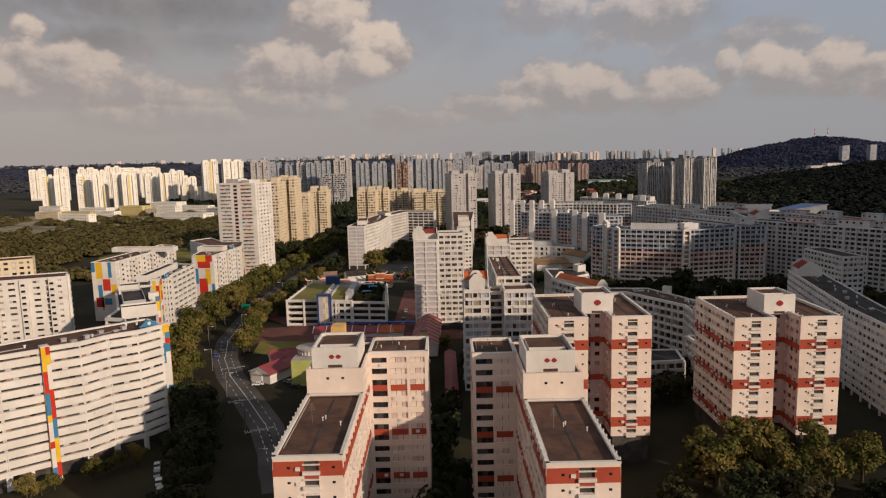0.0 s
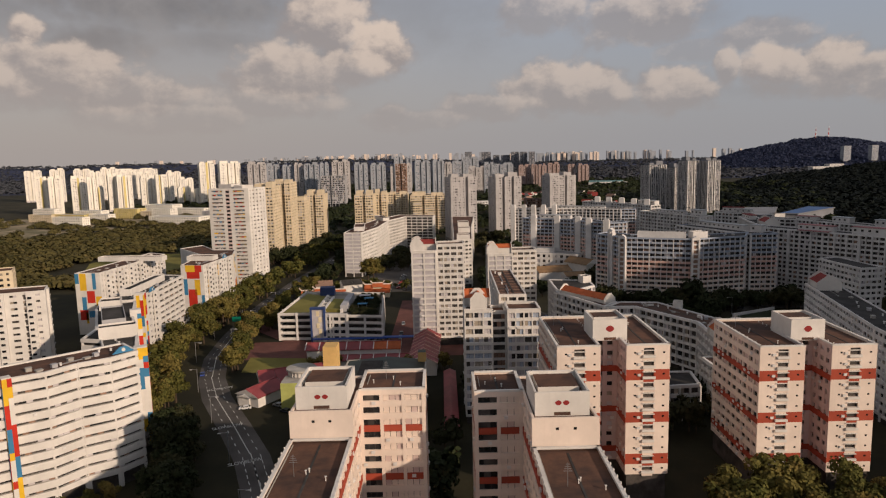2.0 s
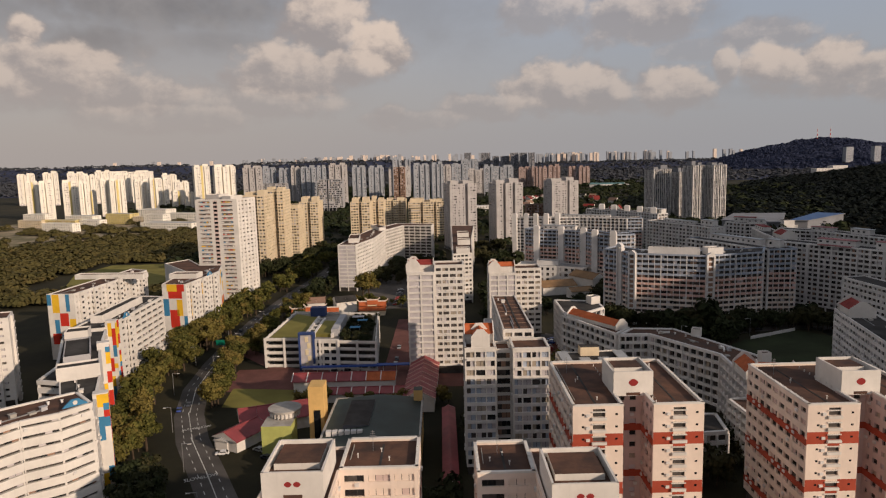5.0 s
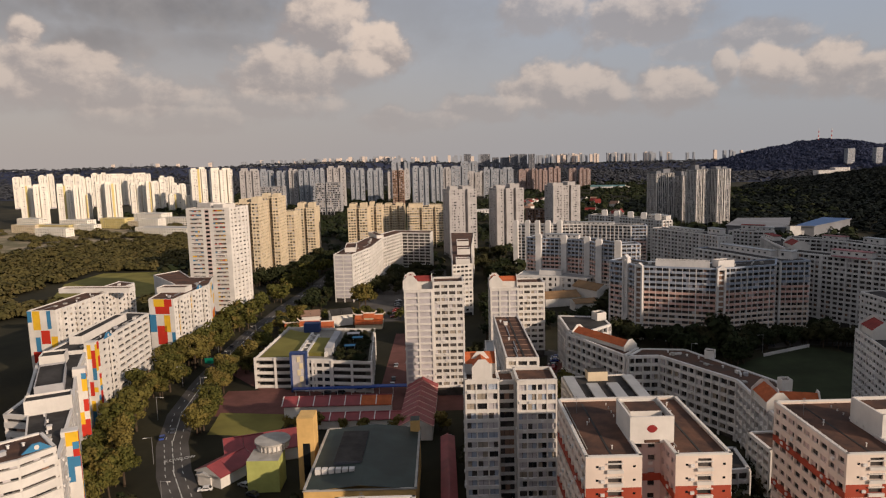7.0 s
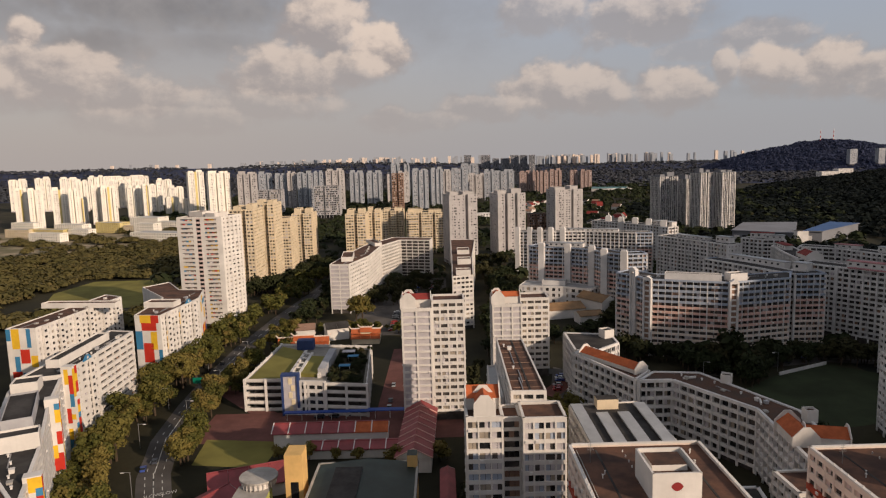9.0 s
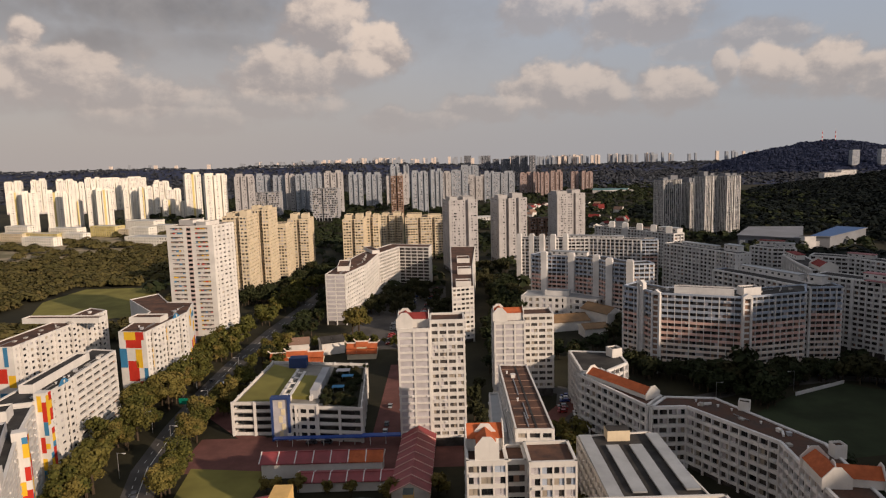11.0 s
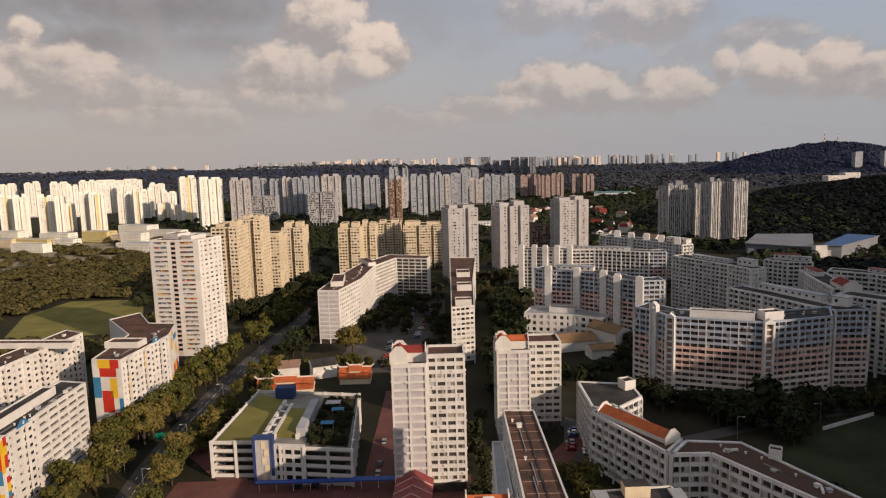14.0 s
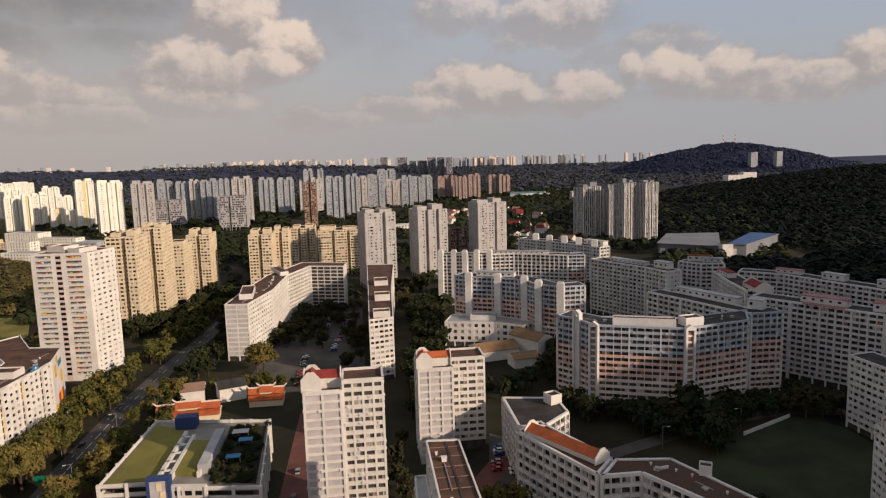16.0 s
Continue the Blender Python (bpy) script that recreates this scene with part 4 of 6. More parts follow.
M = building("slab_block", "white slab block with colour patches on its end wall", [(-196, 373), (-182.5, 373), (-176, 443), (-188, 450)],
             11, 2.8, 0, WHITE, (None, SMALL), void=2.0, group=WSIDE, tanks=((-186, 420, 6, 40, 2.2, 85, None),))
PB = building("slab_block", "white slab block with bright red, yellow and blue patches", [(-149, 398), (-135.5, 396), (-131, 437), (-137, 462), (-152, 464), (-168, 490), (-178, 474), (-152, 440)],
              11, 2.8, 0, WHITE, (None, SMALL), void=1.2, group=WSIDE, tanks=((-144, 420, 8, 16, 2.5, 85, None),))
N1 = building("slab_block", "white slab block with small windows behind the zigzag block", [(-206, 296), (-174, 308.5), (-180, 321), (-212, 310)], 12, 2.8, 0, WHITE, (HOLES,), void=2.4, near=False, group=WSIDE)
N2 = building("slab_block", "cream white slab block behind the others", [(-250, 330), (-214, 350), (-220, 362), (-258, 344)], 13, 2.8, 0, CREAM, (SMALL,), void=2.4, near=False, group=WSIDE)


def side_panels(b, foot, k, z0, z1, cols, rows, seed, share=0.55):
    cx, cy = b.location.x, b.location.y
    a, c = foot[k], foot[(k + 1) % len(foot)]
    patches(b, (a[0] - cx, a[1] - cy), (c[0] - cx, c[1] - cy), z0, z1, cols, rows, seed, 0.06, share)


def end_wall(b, p, q, z0, z1, panels):
    """Large painted fields on an end wall: left, right, top and bottom as shares of the wall."""
    cx, cy = b.location.x, b.location.y
    a = (p[0] - cx, p[1] - cy)
    d = Vector((q[0] - p[0], q[1] - p[1]))
    u = d / d.length
    for l, r, t, e, m in panels:
        g = Geo()
        g.obox(a, u, Vector((u.y, -u.x)), l * d.length, r * d.length, 0.0, 0.06, z1 - e * (z1 - z0), z1 - t * (z1 - z0), m)
        part("painted_panel", g, b)


end_wall(PB, (-149, 398), (-135.5, 396), 3, 32.6, ((0.2, 0.62, 0, 0.13, YELLOW), (0.62, 0.92, 0, 0.13, TRUERED), (0.25, 0.82, 0.13, 0.26, TRUERED), (0, 0.26, 0.27, 0.58, BLUE), (0.58, 0.82, 0.28, 0.58, YELLOW),
         (0.28, 0.66, 0.47, 0.8, TRUERED), (0.85, 0.99, 0.58, 0.8, BLUE), (0.66, 0.86, 0.8, 0.9, TRUERED), (0.38, 0.78, 0.9, 1.0, BLUE)))
end_wall(M, (-196, 373), (-182.5, 373), 6, 33.2, ((0, 0.15, 0, 0.2, BLUE), (0.18, 0.44, 0, 0.34, YELLOW), (0.68, 0.82, 0, 0.32, BLUE), (0.43, 0.74, 0.35, 0.59, TRUERED), (0.22, 0.39, 0.47, 0.73, BLUE),
         (0.77, 1.0, 0.46, 0.66, YELLOW), (0.1, 0.42, 0.73, 0.93, TRUERED), (0.45, 0.75, 0.75, 0.88, BLUE), (0.33, 0.42, 0.78, 1.0, YELLOW)))
end_wall(PB, (-135.5, 396), (-131, 437), 2, 33, ((0.12, 0.2, 0.3, 0.6, YELLOW), (0.22, 0.28, 0.75, 1.0, TRUERED), (0.45, 0.5, 0.1, 0.3, YELLOW), (0.52, 0.55, 0.1, 0.4, TRUERED), (0.48, 0.56, 0.5, 0.75, BLUE)))
side_panels(PB, [(-131, 437), (-137, 462)], 0, 4, 32, 6, 10, 8, 0.4)
blue_gable(PB, -132.4, 425, 32.6, 84, 0.8)

def wall_bays(b, p, q, n, z1, storeys, sh=2.8, wide=3.2, out=1.0):
    """Upright bays standing out from a long wall, each storey with a small dark window, a ledge and a cooling unit."""
    cx, cy = b.location.x, b.location.y
    a = (p[0] - cx, p[1] - cy)
    d = Vector((q[0] - p[0], q[1] - p[1]))
    u = d / d.length
    nrm = Vector((u.y, -u.x))
    for k in range(n):
        s = d.length * (k + 0.5) / n - wide / 2
        g = Geo()
        g.obox(a, u, nrm, s, s + wide, 0, out, 0, z1, WHITE)
        bay = part("wall_bay", g, b, "white upright wall bay")
        g = Geo()
        for j in range(storeys):
            z = z1 - 1.2 - (j + 1) * sh
            g.obox(a, u, nrm, s + 0.5, s + wide - 1.1, out, out + 0.02, z + 1.0, z + 2.0, GLASS)
            g.obox(a, u, nrm, s + 0.3, s + wide - 0.9, out, out + 0.35, z + 0.8, z + 0.95, WHITE)
            g.obox(a, u, nrm, s + wide - 0.85, s + wide - 0.15, out, out + 0.3, z + 0.7, z + 1.2, COOLWHITE)
            g.obox(a, u, nrm, s - 1.1, s - 0.1, 0, 0.03, z + 0.9, z + 2.1, RECESS)
        part("bay_window", g, bay, "small dark windows and ledges", "stuff")


wall_bays(M, (-182.5, 373), (-176, 443), 6, 33.4, 11)
wall_bays(PB, (-135.5, 396), (-131, 437), 3, 32.6, 11)
wall_bays(Q2, (-135.5, 311), (-136.2, 337), 2, 31.6, 10, out=0.7)
wall_bays(N1, (-206, 296), (-174, 308.5), 3, 36.4, 12)
wall_bays(N1, (-174, 308.5), (-180, 321), 1, 36.4, 12)

TT = building("point_tower", "tall white tower with red and yellow balcony panels", [(-170, 514), (-140, 511), (-133, 532), (-163, 540)],
              24, 2.8, 0, WHITE, (None, HOLES, SMALL, HOLES), void=3.0, tanks=((-158, 526, 12, 10, 3, -25, None), (-146, 521, 8, 12, 2.2, -25, None)))



def balcony_panels():
    """Small red, yellow, blue and brown panels on the tower's balconies."""
    rnd = random.Random(3)
    cx, cy = TT.location.x, TT.location.y
    a, c = Vector((-170 - cx, 514 - cy)), Vector((-140 - cx, 511 - cy))
    u = (c - a).normalized()
    nrm = Vector((u.y, -u.x))
    strips = Geo()
    for k in range(24):
        z = 3.0 + 2.8 * k
        for s0 in (2.6, 18.8):
            # flat dark strip painted for the shade of a balcony recess
            strips.obox(a, u, nrm, s0, s0 + 8.0, -0.02, 0.05, z + 1.05, z + 2.2, RECESS)
            strips.obox(a, u, nrm, s0 - 0.2, s0 + 8.2, 0, 0.5, z + 0.85, z + 1.05, WHITE)
            for q in range(5):
                m = rnd.choice((RECESS, BROWN, MAUVE, CURTAIN, WHITE, TRUERED, YELLOW, BLUE, PANEL, WHITE))
                strips.obox(a, u, nrm, s0 + 1.6 * q, s0 + 1.6 * q + rnd.uniform(0.9, 1.6), 0.05, 0.09, z + 1.05, z + rnd.uniform(1.4, 2.1), m)
    part("balcony_strip", strips, TT, "balcony strips with red, yellow and blue panels", "stuff")
    g = Geo()
    # flat mauve strip; the slot's shade is only in its colour
    g.obox(a, u, nrm, 13.0, 16.0, -0.2, 0.04, 0, 70, MAUVE)
    for k in range(24):
        g.obox(a, u, nrm, 13.2, 15.8, 0.04, 0.08, 3.4 + 2.8 * k, 4.9 + 2.8 * k, GLASS)
    part("stair_slot", g, TT, "flat stair slot with its shade painted on", "stuff")


balcony_panels()

# ---------------------------------------------------------------- right side: curved and long blocks
def tint(k):
    return BLUEGREY if k >= 9 else PINK if k >= 5 else PEACH


HST = {"bay": 3.4, "sill": 1.05, "pier": 0.25, "lintel": 0.12, "out": 0.9, "band": tint, "wide": 4, "pier_mat": COOLWHITE, "panes": OPEN}
building("curved_slab", "big angled slab block tinted blue, pink and yellow by storeys", [(96.5, 437.5), (103, 429), (106.5, 418), (109, 414.5), (143, 400.5), (147.2, 401.5), (177.3, 408), (187, 427), (150, 419), (116, 430), (106, 446)],
         13, 2.8, 0, COOLWHITE, (HST,), void=3.4, tanks=((129, 411.5, 27, 5, 3.2, -22, COOLWHITE), (149, 407.5, 9, 6, 3.6, 8, COOLWHITE)))
HB = scene.objects["curved_slab"]


def arch_bay(b, x, y, ang, w, top, recess):
    """A tall white portal with a pointed head, standing out from the slab."""
    e = new("portal")
    e.parent = b
    e.matrix_local = pose(x - b.location.x, y - b.location.y, 0, 0, 0, ang)
    for x0 in (-w / 2, w / 2 - 0.9):
        g = Geo()
        g.box(x0, x0 + 0.9, -1.6, 0.6, 0, top, COOLWHITE)
        part("portal_post", g, e, "white portal post")
    g = Geo()
    g.box(-w / 2 + 0.9, w / 2 - 0.9, -0.6, 0.5, 0, top - 1, recess)
    for k in range(13):
        g.box(-w / 2 + 0.9, w / 2 - 0.9, -0.9, -0.6, 3 + 2.8 * k, 3.9 + 2.8 * k, COOLWHITE)
    part("stair_recess", g, e, "dark brown stair recess", "stuff")
    g = Geo()
    g.prism([(-w / 2, -1.62), (w / 2, -1.62), (w / 2, 0.6), (-w / 2, 0.6)], top, top + 1.0, COOLWHITE)
    for yy in (-1.6, 0.58):
        g.quad([(-w / 2, yy, top + 1.0), (w / 2, yy, top + 1.0), (0, yy, top + 2.4)], COOLWHITE)
    g.quad([(-w / 2, -1.6, top + 1.0), (-w / 2, 0.58, top + 1.0), (0, 0.58, top + 2.4), (0, -1.6, top + 2.4)], COOLWHITE)
    g.quad([(w / 2, -1.6, top + 1.0), (w / 2, 0.58, top + 1.0), (0, 0.58, top + 2.4), (0, -1.6, top + 2.4)], COOLWHITE)
    part("portal_head", g, e, "pointed white portal head")


arch_bay(HB, 107.6, 416.0, -40, 4.4, 39.6, BROWN)
arch_bay(HB, 145.0, 400.6, 0, 4.6, 39.6, BROWN)
arch_bay(HB, 104.0, 427.4, -66, 4.6, 42.5, COOLWHITE)
SCHOOL = {"bay": 3.6, "sill": 0.85, "pier": 0.36, "lintel": 0.35, "out": 0.9, "proud": 0.25, "panes": (None, None, None, GLASS, PANEL, CURTAIN)}
building("low_block", "low white open-corridor block with dark flat roof", [(57.5, 353), (67, 352), (79, 363), (79, 378), (58, 383)], 6, 3.3, 0, COOLWHITE, (SCHOOL,), roof=GREYROOF, void=1.8, tanks=((76, 374, 5, 5, 3.5, 20, WHITE),))
S1 = building("low_block", "low white open-corridor block with orange tiled gable", [(56, 349.5), (72, 313.5), (80.5, 323.5), (66, 357)], 6, 3.3, 0, COOLWHITE, (SCHOOL,), roof=ROOFING, void=1.8)
S2 = building("low_block", "long low white open-corridor block with dark felt roof", [(72.6, 312.6), (85.2, 312.3), (102, 282), (98.5, 240), (111, 246), (115, 280), (109, 294), (98, 320), (81, 322.6)], 6, 3.3, 0, COOLWHITE, (SCHOOL,), roof=DARKFELT, void=1.8,
              tanks=((103.5, 309, 3.6, 3.6, 2.8, -30, WHITE), (113.5, 272, 3.4, 3.4, 3.6, 0, WHITE)))


def turned_gable(b, x, y, ang, length, width, z0, eave, ridge, tiles=None):
    e = new("gabled_roof_room")
    e.parent = b
    e.matrix_local = pose(x - b.location.x, y - b.location.y, 0, 0, 0, ang)
    gable(e, -length / 2, length / 2, -width / 2, width / 2, z0, eave, ridge, tiles or TILE, WHITE)


turned_gable(S1, 68.6, 334.5, -59, 30, 5.5, 21.6, 23.6, 25.8)
turned_gable(S2, 103.2, 260, 84, 13, 6.0, 21.6, 24.2, 27.0)
turned_gable(S2, 109.5, 256.5, -14, 11, 5.5, 21.6, 24.2, 26.8)
for (x, y, l, w, r) in ((106, 288, 4, 0.6, 70), (92, 314, 5, 0.6, 10), (105, 272, 14, 0.5, 60)):
    g = Geo()
    g.prism(rect(x - S2.location.x, y - S2.location.y, l, w, r), 21.8, 22.6, COOLWHITE)
    part("roof_duct", g, S2, "pale roof duct")
building("infill_block", "small white block between the point blocks", [(90.5, 234), (101, 234), (101, 247), (90, 247)], 5, 2.8, 0, WHITE, (SCHOOL,), void=4.0)
b = building("hall", "white hall with pale ribbed metal roofs", [(44, 254), (70.5, 250), (67, 295), (43.5, 293)], 4, 3.6, 0, WHITE, (GRID,), void=6.0, roof=GREYROOF)
for k in range(4):
    g = Geo()
    g.box(-12.4 + 7.0 * k, -8.6 + 7.0 * k, -20 + 3 * (k % 2), 19 - 7 * (k in (1, 2)), 20.9 + 0.4 * (k in (0, 3)), 21.4 + 0.4 * (k in (0, 3)), METALROOF)
    part("roof_panel", g, b, "pale ribbed metal roof panel")
g = Geo()
g.box(-4, 3, 16, 20.5, 20.4, 24, CREAM, GREYROOF)
part("stair_head", g, b, "cream stair head")
building("low_wing", "low grey annexe beside the point block", [(68, 234), (86, 235.5), (88, 250), (70, 250)], 3, 3.3, 0, COOLWHITE, (SCHOOL,), void=2.1, roof=GREYROOF)
RS = building("long_slab", "long white slab block with dark red gable", [(140, 205), (152, 203), (156, 235), (174, 311), (162, 314), (144, 237)], 10, 2.8, 0, COOLWHITE, (SMALL, GRID, GRID, GRID, GRID, GRID), void=2.0)
e = new("gabled_roof_room")
e.parent = RS
e.matrix_local = pose(165 - RS.location.x, 304 - RS.location.y, 0, 0, 0, 78)
gable(e, -6, 6, -4, 4, 30.2, 33.2, 36, DARKTILE, WHITE)
building("long_slab", "white slab block beside the playing field", [(204, 379), (206, 345), (218, 346), (216, 381)], 10, 2.8, 0, COOLWHITE, (GRID,), void=2.5)


def slab_line(name, label, front, depth, styles=(POSTS,), n=13, void=3.0, rooms=()):
    """A slab block along a line of front corners, with long roof rooms under flat coloured caps."""
    back = []
    for k in range(len(front)):
        a, c = Vector(front[max(0, k - 1)]), Vector(front[min(len(front) - 1, k + 1)])
        d = (c - a).normalized()
        back.append(tuple(Vector(front[k]) + Vector((-d.y, d.x)) * depth))
    b = building(name, label, list(front) + back[::-1], n, 2.8, 0, COOLWHITE, styles, void=void, near=False, roof=GREYROOF)
    top = void + n * 2.8
    for (x0, y0, x1, y1, w, h, cap) in rooms:
        l, rot = math.hypot(x1 - x0, y1 - y0), math.degrees(math.atan2(y1 - y0, x1 - x0))
        cx, cy = (x0 + x1) / 2 - b.location.x, (y0 + y1) / 2 - b.location.y
        g = Geo()
        g.prism(rect(cx, cy, l, w, rot), top, top + h, COOLWHITE)
        room = part("roof_room", g, b, "white painted roof room")
        g = Geo()
        g.prism(rect(cx, cy, l + 0.7, w + 0.7, rot), top + h, top + h + 0.35, cap, bottom=True)
        part("room_cap", g, room)
        g = Geo()
        f = rect(cx, cy, l, w, rot)
        for k in range(max(1, int(l // 4))):
            d = (Vector(f[1]) - Vector(f[0])).normalized()
            g.obox(f[0], d, Vector((d.y, -d.x)), 1.2 + 4 * k, 2.6 + 4 * k, 0, 0.05, top + h * 0.45, top + h * 0.75, GLASS)
        part("vent_slot", g, room, kind="stuff")
    return b


def pylons(b, spots, top, w=4.0):
    for x, y in spots:
        g = Geo()
        g.prism(rect(x - b.location.x, y - b.location.y, w, w, -25), 0, top, COOLWHITE)
        g.prism(rect(x - b.location.x, y - b.location.y, w - 0.8, w - 0.8, -25), top, top + 0.8, COOLWHITE)
        part("pylon", g, b, "tall white stair pylon")


GREYCAP, REDCAP = METALROOF, DARKTILE
slab_line("long_slab", "grey-white slab block with tinted end wing behind the angled slab", [(161, 480), (170, 459), (179, 434), (186, 420.5), (202, 420)], 11, (POSTS, POSTS, POSTS, HST, HST, POSTS), rooms=((177, 476, 192, 441, 4.5, 3.2, GREYCAP), (193, 434, 197, 428, 5, 4.5, GREYCAP)))
slab_line("long_slab", "long grey-white slab block with dull red roof rooms", [(207, 456), (218, 439), (241, 404), (266, 366)], 13, rooms=((226, 441, 238, 423, 5, 3.4, ROSECAP), (244, 414, 254, 398, 6, 4.2, ROSECAP), (258, 392, 268, 377, 5, 3.4, ROSECAP), (222, 434, 232, 419, 3, 0.5, ROSECAP)))
GB = slab_line("long_slab", "grey-white slab block with dark red gabled roof room", [(226, 529), (218, 497), (213, 470)], 12, rooms=((228, 522, 226, 506, 5, 3.2, REDCAP),))
turned_gable(GB, 220.5, 471, 80, 17, 8, 39.4, 42.0, 44.5, DARKTILE)
slab_line("long_slab", "grey-white slab block with a long dark red roof room", [(225, 573), (234, 559), (249, 555)], 12, rooms=((233, 575, 246, 566, 5, 4.0, REDCAP), (240, 568, 252, 563, 5, 2.5, GREYCAP)))
slab_line("long_slab", "long grey-white slab block below the wooded ridge", [(250, 540), (270, 522), (281, 492), (295, 455)], 12, n=12, rooms=((285, 505, 290, 492, 5, 3.8, GREYCAP), (272, 532, 281, 519, 5, 2.6, ROSECAP), (296, 474, 302, 460, 5, 4.2, GREYCAP)))
slab_line("long_slab", "long grey-white slab block with tall piers", [(171, 600), (193, 555), (199, 536)], 12, (POSTS, POSTS, SMALL, POSTS), rooms=((184, 592, 198, 563, 4, 2.2, GREYCAP), (201, 556, 206, 545, 5, 4.4, GREYCAP)))
PL = slab_line("long_slab", "bent white slab block with tall piers and tinted end", [(66, 655), (92, 646), (124, 643), (161, 622), (174, 620)], 12, (POSTS, POSTS, POSTS, HST, HST, POSTS), rooms=((110, 651, 150, 635, 4, 2.4, GREYCAP),))
pylons(PL, ((68, 654), (78, 651), (86, 647), (95, 645), (105, 644)), 43.0)
PN = slab_line("long_slab", "grey-white slab block with roof pylons", [(150, 735), (162, 717), (180, 690), (198, 655)], 12, rooms=((196, 682, 206, 663, 6, 4, GREYCAP),))
pylons(PN, ((163, 722), (171, 706), (181, 695), (189, 680), (197, 664)), 44.5, 5)
U = slab_line("comb_block", "grey-white block with tall white pylons and tinted bays", [(65, 561), (75, 551.5), (90, 544.5), (104, 532), (109, 516), (119, 505.5), (135, 506)], 12, (HST,), rooms=((80, 558, 102, 546, 5, 3, GREYCAP),))
pylons(U, ((73.4, 552.5), (90.4, 543.6), (104.2, 530), (109, 515), (119.4, 505)), 42.0, 4.2)
building("podium", "low white market hall with stepped flat roofs", [(55, 536), (84, 527), (100, 516), (108, 524), (94, 540), (62, 554)], 3, 4.0, 0, COOLWHITE, (HOLES,), void=3, near=False, roof=METALROOF, tanks=((80, 538, 16, 8, 3.0, -20, None),))
V = building("curved_slab", "curved white slab block with tall piers", [(-75, 532), (-61.5, 530.5), (-52, 570), (-48, 625), (-34, 664), (-8, 656), (-6, 672), (-42, 685), (-62, 632), (-70, 580)],
             11, 2.8, 0, WHITE, (PANES, SMALL, SMALL, POSTS), void=3.0, tanks=((-66, 560, 8, 30, 3, 5, None), (-55, 640, 6, 30, 2.5, 20, None)))
g = Geo()
p, q = Vector((-75 - V.location.x, 532 - V.location.y)), Vector((-61.5 - V.location.x, 530.5 - V.location.y))
u = (q - p).normalized()
for k in range(11):
    for s in (0.9, 7.2):
        g.obox(p, u, Vector((u.y, -u.x)), s, s + 5.4, -0.3, -0.1, 3.3 + 2.8 * k, 5.6 + 2.8 * k, PANEL)
part("window_panel", g, V, "pale violet window panels", "stuff")
building("narrow_slab", "narrow white slab block seen end on", [(8, 478), (21, 482), (24, 560), (31, 660), (10, 664), (9, 560)], 11, 2.8, 0, WHITE, (GRID, SMALL, SMALL, GRID), void=2.0, near=False,
         tanks=((15, 487, 9, 8, 3, 0, None), (17, 530, 9, 10, 3.5, 0, None), (18, 580, 9, 14, 3, 0, None)))

# ---------------------------------------------------------------- clutter on the flat roofs
def roof_clutter(b, line, width, z, n, seed):
    """Vents, hatches, pipes and small tanks scattered along a flat roof."""
    rnd = random.Random(seed)
    for k in range(n):
        t = (k + rnd.uniform(0.1, 0.9)) / n * (len(line) - 1)
        i = min(int(t), len(line) - 2)
        p, q = Vector(line[i]), Vector(line[i + 1])
        u = (q - p).normalized()
        c = p.lerp(q, t - i) - Vector((b.location.x, b.location.y))
        nr = Vector((u.y, -u.x))
        c += nr * rnd.uniform(-width, width)
        g = Geo()
        what = rnd.choice(("roof_vent", "roof_vent", "roof_hatch", "roof_pipe", "water_tank"))
        l, w, h, m = {"roof_vent": (0.22, 0.22, 0.7, COOLWHITE), "roof_hatch": (0.8, 0.6, 0.4, CONCRETE), "roof_pipe": (rnd.uniform(3, 7), 0.14, 0.25, STEEL), "water_tank": (0.7, 0.6, 0.9, rnd.choice((CONCRETE, GREY, WHITE)))}[what]
        g.obox(c, u, nr, -l, l, -w, w, z, z + h, m)
        if what != "roof_pipe":
            g.obox(c, u, nr, -l - 0.12, l + 0.12, -w - 0.12, w + 0.12, z + h, z + h + 0.15, m)
        part(what, g, b)


roof_clutter(W, [(-148, 151), (-108, 189), (-95, 207)], 2.0, 37.25, 18, 1)
roof_clutter(Q, [(-99, 219), (-110, 240), (-121, 262)], 1.5, 31.25, 12, 2)
roof_clutter(Q2, [(-138.5, 312), (-139.5, 366)], 0.8, 31.25, 12, 3)
roof_clutter(M, [(-188, 377), (-181, 440)], 3.0, 33.05, 12, 4)
roof_clutter(PB, [(-142, 401), (-138, 450)], 3.5, 32.25, 14, 5)
roof_clutter(V, [(-67, 537), (-58, 580), (-55, 625)], 3.0, 34.05, 14, 6)
roof_clutter(S2, [(88, 317), (98, 306), (106, 288), (106, 266)], 2.5, 21.85, 12, 7)
roof_clutter(HB, [(104, 433), (113, 420), (146, 411), (176, 416)], 2.5, 40.05, 22, 8)
LB = scene.objects["long_block"]
roof_clutter(LB, [(23, 252), (23, 300)], 1.2, 41.85, 6, 11)
g = Geo()
g.box(0.4, 0.9, -25, 25.5, 41.84, 42.0, GREYROOF)
part("roof_gutter", g, LB, "dark roof gutter")
for k in range(9):
    g = Geo()
    g.box(-3.8, 4.0, -22.6 + 5.6 * k, -22.35 + 5.6 * k, 41.84, 41.95, BROWN)
    part("roof_seam", g, LB)
roof_clutter(RS, [(147, 210), (151, 236), (166, 300)], 2.5, 30.25, 18, 9)

